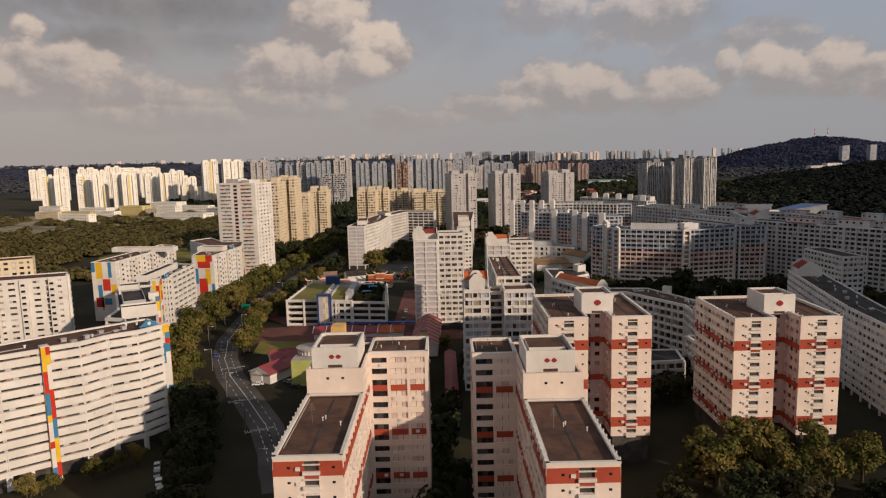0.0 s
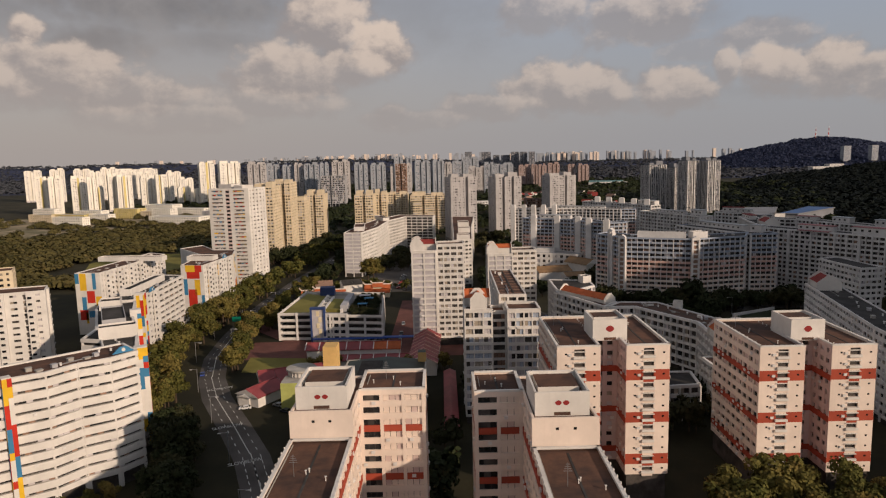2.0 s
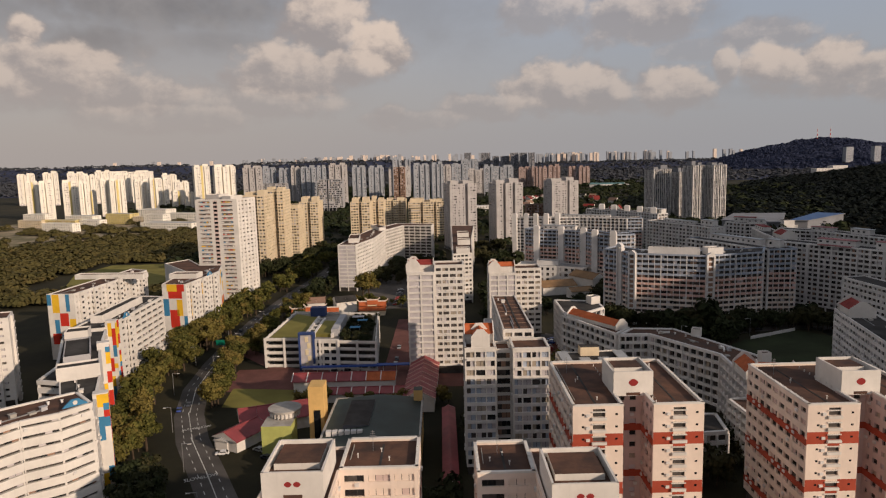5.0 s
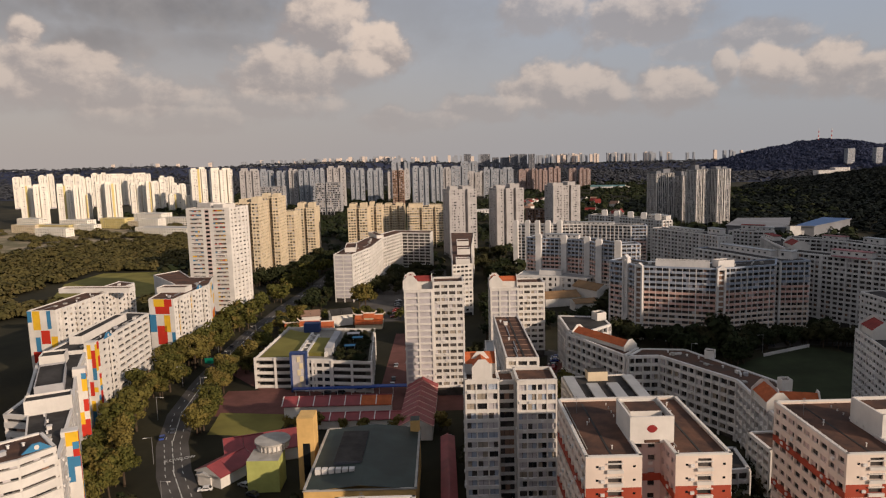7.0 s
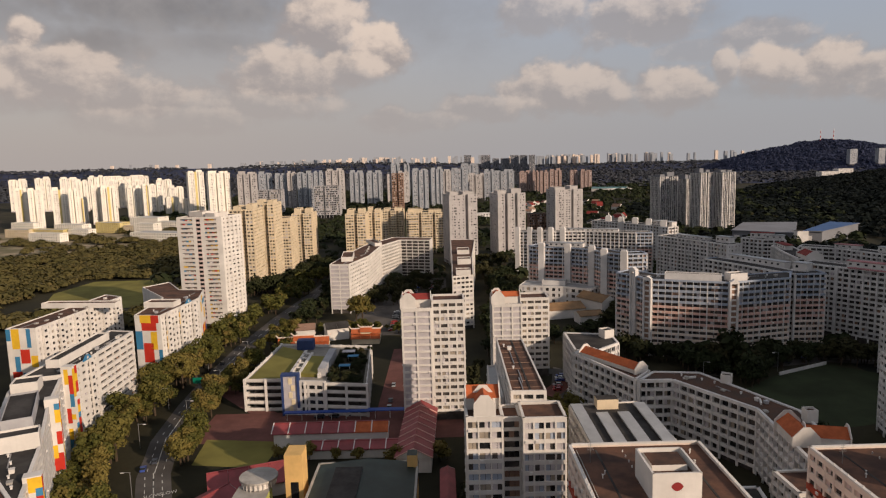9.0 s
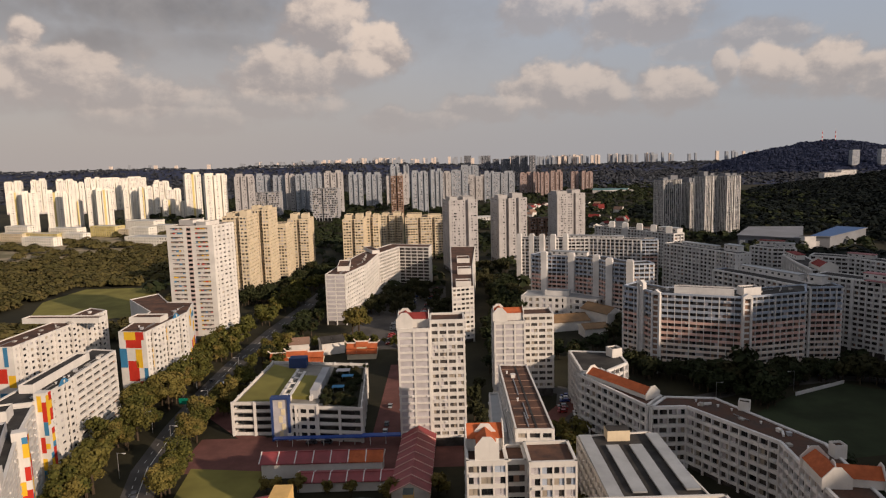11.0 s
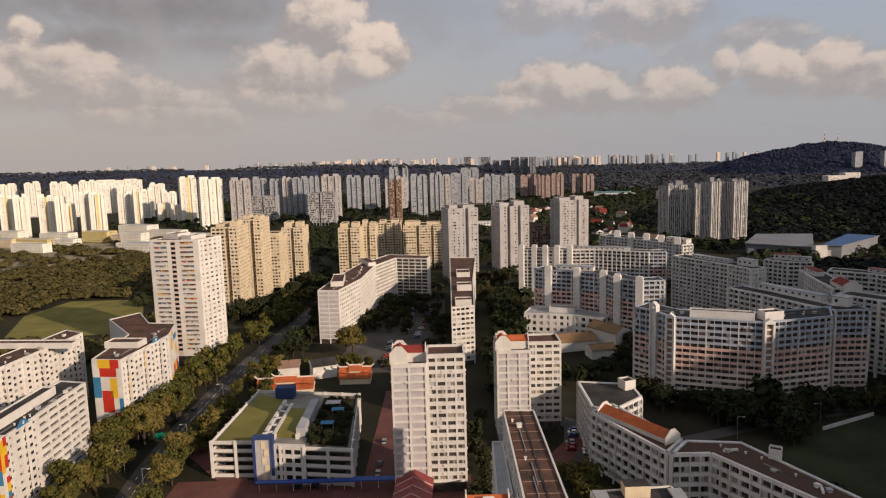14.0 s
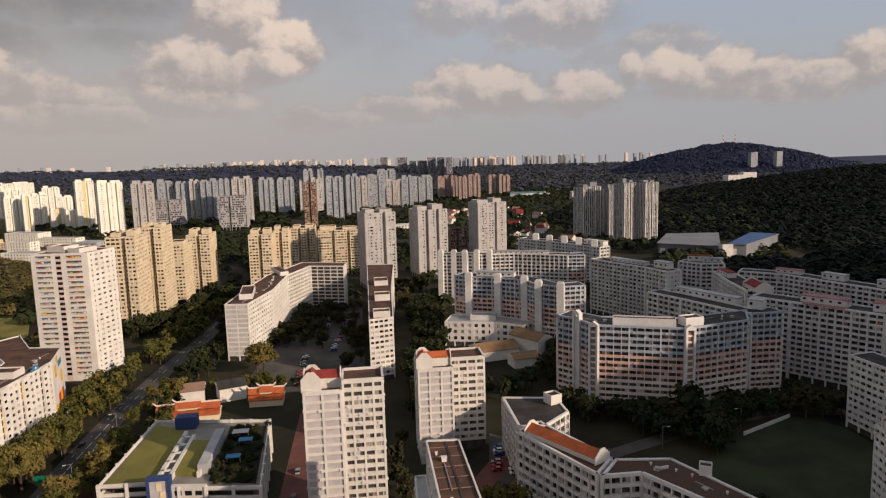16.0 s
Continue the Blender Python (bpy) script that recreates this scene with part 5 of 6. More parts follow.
# ---------------------------------------------------------------- leaf and trunk meshes
def clump_mesh(name, seed, radius, height, count, size, mat, flat=0.75):
    """A crown of many small leaf clumps gathered on a few limbs, with gaps between."""
    rnd = random.Random(seed)
    lobes = [(rnd.uniform(-0.55, 0.55) * radius, rnd.uniform(-0.55, 0.55) * radius, rnd.uniform(-0.34, 0.46) * height, rnd.uniform(0.2, 0.56)) for _ in range(13)]
    g = Geo()
    for k in range(count):
        lx, ly, lz, lr = lobes[k % 13]
        d = Vector((rnd.gauss(0, 1), rnd.gauss(0, 1), rnd.gauss(0, 1) + 0.25)).normalized()
        r = lr * radius * rnd.uniform(0.35, 1.06) ** 0.6
        c = Vector((lx, ly, lz)) + Vector((d.x * r, d.y * r, d.z * r * flat))
        s = size * rnd.uniform(0.6, 1.3)
        n = (d + Vector((rnd.uniform(-0.7, 0.7), rnd.uniform(-0.7, 0.7), rnd.uniform(-0.4, 0.9)))).normalized()
        a = n.orthogonal().normalized()
        a = (a * math.cos(k) + n.cross(a) * math.sin(k)).normalized()
        e = n.cross(a)
        g.quad([c + a * s, c + e * s * 0.8 + n * 0.15 * s, c - a * s * 0.9, c - e * s * 0.75 + n * 0.1 * s], mat)
    return g.mesh(name)


def trunk_mesh(name, seed, h, r):
    rnd = random.Random(seed)
    g = Geo()

    def limb(p, q, r0, r1):
        d = (q - p).normalized()
        a = d.orthogonal().normalized()
        e = d.cross(a)
        ring = [(math.cos(k * math.pi / 3), math.sin(k * math.pi / 3)) for k in range(6)]
        lo, hi = [p + (a * c + e * s) * r0 for c, s in ring], [q + (a * c + e * s) * r1 for c, s in ring]
        for k in range(6):
            j = (k + 1) % 6
            g.quad([lo[k], lo[j], hi[j], hi[k]], BARK)

    fork = Vector((rnd.uniform(-0.3, 0.3), rnd.uniform(-0.3, 0.3), h * 0.55))
    limb(Vector((0, 0, -0.8)), fork, r, r * 0.75)
    for k in range(5):
        t = k * 1.26 + rnd.uniform(-0.3, 0.3)
        limb(fork, fork + Vector((math.cos(t) * h * 0.3, math.sin(t) * h * 0.3, h * rnd.uniform(0.3, 0.5))), r * 0.5, r * 0.15)
    return g.mesh(name)


CROWNS = [clump_mesh("crown", 40 + k, 4.9, 5.6, 1800, 0.40, LEAF) for k in range(4)]
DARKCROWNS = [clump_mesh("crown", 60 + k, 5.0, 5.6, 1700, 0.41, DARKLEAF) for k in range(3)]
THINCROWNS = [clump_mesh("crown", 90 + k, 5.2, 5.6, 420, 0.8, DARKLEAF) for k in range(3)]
THINLIT = [clump_mesh("crown", 95 + k, 5.2, 5.6, 420, 0.8, LEAF) for k in range(3)]
TRUNKS = [trunk_mesh("trunk", 80 + k, 8.0, 0.35) for k in range(3)]


# ---------------------------------------------------------------- multi-storey car park
def car_park():
    b = thing("car_park", "cream white multi-storey car park with grass roof decks", "building", -58, 350, 0)
    foot = [(-25, 1), (-7, 0), (-7, -3.5), (28, -9), (24, 48), (-22, 56)]
    for k, z in enumerate((0.3, 3.4, 6.6, 9.8, 13.0)):
        g = Geo()
        g.prism(foot, z - 0.35, z, CONCRETE, GREYPAVE, True)
        part("deck", g, b)
        g = Geo()
        for i in range(6):
            blank(g, foot[i], foot[(i + 1) % 6], z, z + 1.15, WHITE, 0.3)
        part("deck_parapet", g, b, "cream white deck parapet")
    for i in range(6):
        p, q = Vector(foot[i]), Vector(foot[(i + 1) % 6])
        m = max(1, round((q - p).length / 8))
        for j in range(m):
            c = p + (q - p) * (j / m)
            g = Geo()
            g.box(c.x - 0.5, c.x + 0.5, c.y - 0.5, c.y + 0.5, -1, 14.2, WHITE)
            part("column", g, b)
    # solid dark block stands in for the shade inside the decks
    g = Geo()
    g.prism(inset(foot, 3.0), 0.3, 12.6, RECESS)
    part("inner_wall", g, b, "solid dark core standing in for the shade between decks")
    g = Geo()
    g.prism([(-23.6, 3), (-7, 2), (-8, 44), (-20.5, 53)], 13.02, 13.4, LAWN)
    part("grass_deck", g, b, "grass roof deck")
    g = Geo()
    g.prism([(-4, 6), (6, 4), (5, 30), (-3, 32)], 13.02, 14.6, LAWN)
    part("grass_deck", g, b, "grass roof deck")
    g = Geo()
    g.prism([(10, 0), (26, -5), (23, 44), (9, 46)], 13.02, 13.2, SOIL)
    part("parking_deck", g, b, "dark roof deck with planters")
    g = Geo()
    g.box(-12, -4, 46, 51, 13.4, 18, DEEPBLUE)
    part("stair_cabin", g, b, "deep blue stair cabin")
    for x in (-8.0, -1.5):
        g = Geo()
        g.box(x, x + 0.9, -5.8, -3.0, 0, 17, DEEPBLUE)
        part("portal_post", g, b, "deep blue portal frame")
    g = Geo()
    g.box(-8, -0.6, -5.9, -3.0, 17, 17.9, DEEPBLUE)
    part("portal_beam", g, b, "deep blue portal frame")
    g = Geo()
    g.box(-7.1, -1.5, -5.2, -4.6, 0.2, 16.8, PANEL)
    for k in range(5):
        g.box(-5 + (k % 2), -3.5 + (k % 2), -5.4, -5.1, 1.5 + 3 * k, 4 + 3 * k, YELLOWISH)
    part("stair_glazing", g, b, "glazed stair tower")
    rnd = random.Random(9)
    for k in range(64):
        bush = part("roof_planting", DARKCROWNS[k % 3], b, "roof garden planting")
        bush.location = (rnd.uniform(10.5, 24), rnd.uniform(-3, 44), 14.0)
        sc = rnd.uniform(0.3, 0.6)
        bush.scale = (sc, sc, sc * 0.8)
    for (x0, y0, y1) in ((-7, 3, 40), (-3.2, 3, 36), (5.6, 3, 34)):
        g = Geo()
        g.box(x0, x0 + 1.2, y0, y1, 13.0, 15.0, WHITE)
        part("ramp_wall", g, b, "white ramp wall")
    for k in range(5):
        g = Geo()
        g.box(-7, -3.6, 6 + 7 * k, 7 + 7 * k, 14.6, 15.0, WHITE)
        part("ramp_beam", g, b)
    p, q = Vector(foot[2]), Vector(foot[3])
    u = (q - p).normalized()
    nr = Vector((u.y, -u.x))
    m = (q - p).length
    g = Geo()
    g.obox(p, u, nr, m * 0.18, m * 0.50, -1.0, 0.12, 0, 14.6, WHITE)
    for k in range(4):
        for j in range(3):
            g.obox(p, u, nr, m * 0.21 + j * m * 0.095, m * 0.21 + j * m * 0.095 + m * 0.065, 0.1, 0.14, 1.6 + 3.2 * k, 3.2 + 3.2 * k, GLASS)
    part("stair_core", g, b, "cream stair core with small windows")
    g = Geo()
    g.box(5.5, 8.8, 5, 36, 13.0, 16.6, GREY)
    part("ramp_house", g, b, "grey concrete ramp house")
    for (x, y, s, c) in ((16, 12, 5, BLUE), (18, 26, 5, BLUE), (15, 34, 6, PANEL)):
        g = Geo()
        g.box(x - s / 2, x + s / 2, y - s / 3, y + s / 3, 15.6, 15.8, c)
        for dx in (-s / 2 + 0.2, s / 2 - 0.4):
            g.box(x + dx, x + dx + 0.2, y, y + 0.2, 13.2, 15.6, WHITE)
        part("roof_shelter", g, b, "shelter canopy on the roof deck")
    g = Geo()
    g.box(-6, 30, -12, -9.5, 3.2, 3.6, CANOPYBLUE)
    g.box(28, 44, -12.5, -9.5, 3.6, 4.0, CANOPYBLUE)
    for k in range(8):
        g.box(-5 + 6 * k, -4.8 + 6 * k, -11, -10.8, 0, 3.3, WHITE)
    part("canopy", g, b, "blue walkway canopy")


car_park()


# ---------------------------------------------------------------- market, theatre and low red roofs
def pitched(name, label, cx, cy, length, width, rot, eave, ridge, mat, wall=None, cat="building", ends=0, ribs=None):
    b = thing(name, label, cat, cx, cy, 0, rot)
    l, w = length / 2, width / 2
    g = Geo()
    g.box(-l + 0.6, l - 0.6, -w + 0.6, w - 0.6, -0.5, eave - 0.02, wall or WHITE)
    part("wall", g, b)
    n = max(2, round(length / 6))
    for s in (-1, 1):
        for k in range(n):
            g = Geo()
            x0, x1 = -l + length * k / n, -l + length * (k + 1) / n - 0.12
            lo, hi = (s * w, eave), (0, ridge)
            q = [(x0, lo[0], lo[1]), (x1, lo[0], lo[1]), (x1, 0, hi[1]), (x0, 0, hi[1])]
            m = TILE if k >= n - ends else mat
            g.quad(q if s < 0 else q[::-1], m)
            g.quad([(x, y, z - 0.25) for x, y, z in (q[::-1] if s < 0 else q)], m)
            part("roof_sheet", g, b)
            if ribs:
                g = Geo()
                for x in (x0 - 0.25, x0 + 0.1):
                    g.quad([(x, lo[0], lo[1] + 0.25), (x, 0, hi[1] + 0.25), (x, 0, hi[1] - 0.1), (x, lo[0], lo[1] - 0.1)], ribs)
                g.quad([(x0 - 0.25, lo[0], lo[1] + 0.25), (x0 + 0.1, lo[0], lo[1] + 0.25), (x0 + 0.1, 0, hi[1] + 0.25), (x0 - 0.25, 0, hi[1] + 0.25)], ribs)
                part("rib", g, b, "pale rib")
    g = Geo()
    for s in (-1, 1):
        g.quad([(s * l, -w, eave), (s * l, w, eave), (s * l, 0, ridge)], wall or WHITE)
    g.box(-l, l, -0.25, 0.25, ridge - 0.05, ridge + 0.15, mat)
    part("ridge", g, b)
    return b


pitched("market_hall", "low market hall with maroon metal roof", -41, 317, 43, 10, 0, 5.5, 7.8, MAROON, ends=2, ribs=COOLWHITE)
pitched("market_hall", "market hall with maroon gabled roof", -8.5, 312, 46, 13, 88, 5.5, 8.8, MAROON, ribs=PINK)
pitched("market_stall", "small maroon roofed stall", -31, 306, 34, 9, 0, 3.6, 5.0, MAROON, ribs=COOLWHITE)
pitched("pavilion", "low pavilion with maroon hipped roof", -62, 281, 26, 16, 20, 4.5, 8.0, MAROON)
pitched("pavilion", "low pavilion with maroon roof beside the road", -70, 266, 16, 12, 60, 4.0, 6.5, MAROON)
pitched("kiosk", "small kiosk with pale metal roof", -74, 262, 7, 6, 70, 3.6, 4.6, METALROOF)
pitched("walkway", "covered walkway with maroon roof", 2, 255, 60, 5, 90, 3.4, 4.4, MAROON)
def temple(x, y, length, rot):
    """A temple hall: two tiers of orange tiles with pale ridges and upturned ends."""
    b = pitched("temple_hall", "small temple hall with orange tiled roofs and pale ridges", x, y, length, 10, rot, 3.4, 5.8, TILE, CREAM)
    for k in range(-1, 2):
        g = Geo()
        w, l, z = 3.2, length * (0.17 if k else 0.2), 6.2 + (0.9 if k == 0 else 0)
        cx = k * length * 0.33
        g.box(cx - l + 0.4, cx + l - 0.4, -w + 0.6, w - 0.6, 5.6, z, CREAM)
        for s in (-1, 1):
            q = [(cx - l, s * w, z - 0.4), (cx + l, s * w, z - 0.4), (cx + l, 0, z + 1.8), (cx - l, 0, z + 1.8)]
            g.quad(q if s < 0 else q[::-1], TILE)
        part("upper_roof", g, b, "raised orange tiled roof")
        g = Geo()
        g.box(cx - l, cx + l, -0.3, 0.3, z + 1.7, z + 2.3, PEACH)
        for s in (-1, 1):
            for m in range(4):
                g.box(cx + s * (l + 0.35 * m - 0.2), cx + s * (l + 0.35 * m + 0.25), -0.25, 0.25, z + 1.9 + 0.3 * m, z + 2.5 + 0.32 * m, PEACH)
        part("ridge_ornament", g, b, "pale upturned ridge")


temple(-43, 456, 17, 0)
temple(-76, 441, 28, 5)
pitched("shophouse", "white shophouse with grey roof", -62, 468, 14, 12, 20, 7, 9.5, GREYROOF)
pitched("shophouse", "white shophouse with brown roof", -80, 466, 12, 11, 10, 7, 9.5, BROWN)
pitched("school_hall", "low school hall with ochre pitched roof", 102, 508, 24, 13, -58, 11, 14.5, OCHRE)
pitched("school_hall", "low school hall with ochre pitched roof", 80, 508, 26, 18, 12, 6, 9, OCHRE)
pitched("school_hall", "small hall with ochre roof", 93, 489, 16, 12, 10, 5.5, 7.5, OCHRE)
pitched("long_shed", "long low shed with teal metal roof", 470, 1950, 95, 30, -24, 8, 12, TEAL)
pitched("covered_court", "orange roofed covered court", 100.4, 310.4, 13.9, 5, -48, 4.2, 5.2, TILE)


def theatre():
    b = thing("theatre", "old cinema with dark green roof and warm yellow walls", "building", -22, 250, 0)
    g = Geo()
    g.box(-15, 15, -22, 20, -1, 13.0, BUFF)
    part("wall", g, b, "warm yellow rendered wall")
    g = Geo()
    g.quad([(-15.4, -22, 13.1), (0, -22, 14.6), (0, 20, 14.6), (-15.4, 20, 13.1)], GREENROOF)
    g.quad([(0, -22, 14.6), (15.4, -22, 13.1), (15.4, 20, 13.1), (0, 20, 14.6)], GREENROOF)
    part("roof", g, b, "dark green metal roof")
    parapet(b, [(-15.2, -22.2), (15.2, -22.2), (15.2, 20.2), (-15.2, 20.2)], 12.6, CONCRETE, 0.7)
    g = Geo()
    g.box(-22, -17, 5, 12, -1, 23, BUFF)
    part("fin_tower", g, b, "warm yellow fin tower")
    g = Geo()
    g.box(-20.4, -18.2, 4.9, 5.2, 2, 15, GLASS)
    part("slot_window", g, b)
    g = Geo()
    g.box(-37.8, -28, 4, 13, -1, 10.2, LIME, CONCRETE)
    part("side_wing", g, b, "lime green rendered wing")
    g = Geo()
    for k in range(6):
        h = Geo()
        h.box(-13.5 + 1.9 * k, -12.0 + 1.9 * k, -13, -11.4, 13.4, 15.0, COOLWHITE)
        part("cooling_unit", h, b, "white cooling unit")
    h = Geo()
    h.box(-9, -1, -8, 14, 13.6, 14.9, DARKGREY, GREYROOF)
    part("sunken_roof", h, b, "rust-brown roof well")
    g.box(12, 15, 16, 20, 13, 17, BUFF, GREENROOF)
    part("stair_head", g, b)
    for r, z0, z1, m in ((5.6, 12.4, 13.0, CONCRETE), (4.6, 10.4, 12.4, WHITE), (0.9, 0, 10.4, WHITE)):
        g = Geo()
        f = [(-32 + r * math.cos(t * math.pi / 16), 14 + r * math.sin(t * math.pi / 16)) for t in range(32)]
        g.prism(f, z0, z1, m, CONCRETE, True)
        part("drum", g, b, "round concrete drum canopy")
    for k in range(24):
        t = k * math.pi / 12
        g = Geo()
        g.box(-32 + 4.9 * math.cos(t) - 0.15, -32 + 4.9 * math.cos(t) + 0.15, 14 + 4.9 * math.sin(t) - 0.15, 14 + 4.9 * math.sin(t) + 0.15, 10.4, 12.4, WHITE)
        part("fin", g, b)


theatre()

def houses():
    """Small red-roofed houses and low halls between the blocks and the hills."""
    rnd = random.Random(41)
    for k in range(44):
        x, y = rnd.uniform(150, 330), rnd.uniform(900, 1500)
        if abs(x - 330) < 40 and y < 1040:
            continue
        pitched("house", "small house with a pitched tiled roof", x, y, rnd.uniform(12, 20), rnd.uniform(9, 13), rnd.uniform(0, 180), rnd.uniform(6, 9), rnd.uniform(10, 13), rnd.choice((DARKTILE, DARKTILE, BROWN, GREYROOF, BROWN)))
    for x, y, l, w, h, m in ((-590, 1098, 70, 16, 14, STRAW), (-535, 1085, 40, 14, 12, WHITE), (-500, 1240, 60, 26, 18, WHITE), (-385, 1010, 90, 24, 12, WHITE), (-430, 1070, 36, 16, 20, WHITE), (-640, 1110, 50, 18, 13, CREAM), (-560, 1040, 60, 14, 12, WHITE), (-520, 1150, 50, 20, 16, STRAW), (-600, 1180, 60, 18, 14, WHITE), (-470, 1130, 46, 16, 12, CREAM), (-680, 1190, 50, 18, 16, WHITE), (-430, 1180, 70, 18, 14, WHITE), (-360, 1110, 40, 30, 14, GREY),
                             (560, 1760, 60, 16, 20, COOLWHITE), (470, 1900, 90, 18, 8, COOLWHITE), (430, 1340, 40, 16, 10, COOLWHITE), (90, 1180, 60, 20, 12, COOLWHITE)):
        building("low_building", "low pale flat-roofed building among trees", rect(x, y, l, w, -20 if x < 0 else 5), max(2, int(h // 4)), 3.8, 0, FARWHITE if m is WHITE else m, (HOLES,), void=1.0, roof=METALROOF, near=False)


houses()
# ---------------------------------------------------------------- far towers
def slotted(x, y, w, d, rot, slots):
    """A tower's footprint: a rectangle with deep upright slots in its front and back."""
    c, s = math.cos(radians(rot)), math.sin(radians(rot))
    n = len(slots)
    front = [(-w / 2, -d / 2)]
    for q in slots:
        front += [(w * q - 1.5, -d / 2), (w * q - 1.5, -d / 2 + 4), (w * q + 1.5, -d / 2 + 4), (w * q + 1.5, -d / 2)]
    pts = front + [(w / 2, -d / 2)]
    pts += [(-a, -b) for a, b in pts]
    return [(x + c * a - s * b, y + s * a + c * b) for a, b in pts]


def far_towers(rows, wall, name, label, depth=16, styles=(GRID,), tank=True, accent=None, sh=3.0, group="", rot=0, core=None):
    rnd = random.Random(len(name) + len(rows))
    for k, (x, y, w, top) in enumerate(rows):
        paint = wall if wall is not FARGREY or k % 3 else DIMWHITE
        n = max(3, int((top - 3) / sh))
        wide = max(9, w * (0.92 if rot == 0 else 0.8))
        cuts = ((-0.1,), (0.12,), (-0.2, 0.16), (-0.14, 0.22))[rnd.randrange(4)] if wide > 24 else (rnd.choice((-0.12, 0.0, 0.1)),) if wide > 14 else ()
        c, s = math.cos(radians(rot)), math.sin(radians(rot))
        rooms = []
        if tank:
            for q in (-0.27, 0.25):
                rooms.append((x + c * wide * q, y + depth / 2 + s * wide * q, wide * rnd.uniform(0.26, 0.4), depth * rnd.uniform(0.4, 0.62), rnd.uniform(2.0, 5.5), rot, paint))
        b = building(name, label, slotted(x, y + depth / 2, wide, depth, rot, cuts), n, sh, 0, paint, styles, void=top - n * sh, roof=GREYROOF, group=group, near=False, core=core or GLASS, tanks=rooms)
        if accent and k % 2 == 0:
            g = Geo()
            f = rect(0, 0, max(9, w * 0.8), depth + 0.8, rot)
            u = (Vector(f[1]) - Vector(f[0])).normalized()
            g.obox(f[0], u, Vector((u.y, -u.x)), w * 0.33, w * 0.44, -0.6, 0, 4, top + 1.5, accent)
            part("colour_strip", g, b, "yellow painted strip")


FLAT = {"bay": 4.2, "sill": 1.25, "pier": 1.3, "lintel": 0.35, "wide": 3, "panes": (PANEL, PANEL, None, GLASS)}
# bright walls and pale cores put sunlight and haze into these towers
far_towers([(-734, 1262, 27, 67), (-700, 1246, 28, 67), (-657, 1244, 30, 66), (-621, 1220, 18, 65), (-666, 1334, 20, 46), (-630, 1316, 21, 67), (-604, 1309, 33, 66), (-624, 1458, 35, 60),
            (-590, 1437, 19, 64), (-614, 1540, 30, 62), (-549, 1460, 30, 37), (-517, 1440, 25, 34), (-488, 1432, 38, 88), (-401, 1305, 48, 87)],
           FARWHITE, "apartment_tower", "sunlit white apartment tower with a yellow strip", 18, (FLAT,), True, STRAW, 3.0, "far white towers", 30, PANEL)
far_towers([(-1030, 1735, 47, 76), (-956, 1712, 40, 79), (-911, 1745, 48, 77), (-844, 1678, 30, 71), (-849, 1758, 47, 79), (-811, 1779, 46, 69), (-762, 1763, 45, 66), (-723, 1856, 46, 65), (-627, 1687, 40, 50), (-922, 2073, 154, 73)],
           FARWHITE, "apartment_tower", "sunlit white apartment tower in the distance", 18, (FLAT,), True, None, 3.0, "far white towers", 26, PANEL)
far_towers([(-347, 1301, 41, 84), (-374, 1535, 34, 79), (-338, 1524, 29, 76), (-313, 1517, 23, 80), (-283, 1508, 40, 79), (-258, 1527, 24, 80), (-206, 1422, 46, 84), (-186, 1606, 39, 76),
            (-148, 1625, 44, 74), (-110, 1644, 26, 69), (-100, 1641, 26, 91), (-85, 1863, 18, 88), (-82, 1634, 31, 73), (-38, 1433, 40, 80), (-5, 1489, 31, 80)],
           FARGREY, "apartment_tower", "apartment tower in the distance, cloud shade in its grey", 18, (FLAT,), True, None, 3.0, "far grey towers", 8)
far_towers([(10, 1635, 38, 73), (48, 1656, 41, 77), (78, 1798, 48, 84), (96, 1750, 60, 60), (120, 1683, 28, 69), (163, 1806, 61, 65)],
           FARGREY, "apartment_tower", "apartment tower in the distance, cloud shade in its grey", 18, (FLAT,), True, None, 3.0, "far grey towers")
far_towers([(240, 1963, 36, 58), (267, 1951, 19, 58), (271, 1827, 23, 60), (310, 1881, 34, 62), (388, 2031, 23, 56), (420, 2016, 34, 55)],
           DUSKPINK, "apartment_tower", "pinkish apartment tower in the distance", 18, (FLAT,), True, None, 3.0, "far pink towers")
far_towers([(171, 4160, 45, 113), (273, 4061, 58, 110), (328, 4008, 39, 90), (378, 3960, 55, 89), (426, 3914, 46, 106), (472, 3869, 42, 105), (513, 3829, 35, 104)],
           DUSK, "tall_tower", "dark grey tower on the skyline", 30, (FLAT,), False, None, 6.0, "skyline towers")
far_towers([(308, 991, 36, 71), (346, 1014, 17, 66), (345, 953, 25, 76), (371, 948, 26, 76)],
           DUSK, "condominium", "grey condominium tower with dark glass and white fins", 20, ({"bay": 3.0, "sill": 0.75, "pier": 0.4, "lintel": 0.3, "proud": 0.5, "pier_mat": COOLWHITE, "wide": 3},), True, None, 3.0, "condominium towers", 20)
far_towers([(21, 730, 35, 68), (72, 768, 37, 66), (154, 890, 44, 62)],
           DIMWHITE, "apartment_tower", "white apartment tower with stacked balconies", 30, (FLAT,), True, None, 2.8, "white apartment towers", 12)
far_towers([(-158, 616, 21, 67), (-150, 655, 19, 69), (-152, 701, 31, 50), (-138, 754, 22, 52), (-83, 746, 22, 51), (-68, 774, 16, 50), (-53, 842, 27, 46), (-15, 817, 46, 45)],
           CREAM, "cream_block", "cream apartment block with stepped roof rooms", 30, (GRID,), True, None, 2.8, "cream blocks")
far_towers([(-341, 1402, 70, 50), (-205, 1312, 50, 58)], GREY, "college_block", "dark grey college block with white frame", 30, (GRID,), False, None, 4.0)
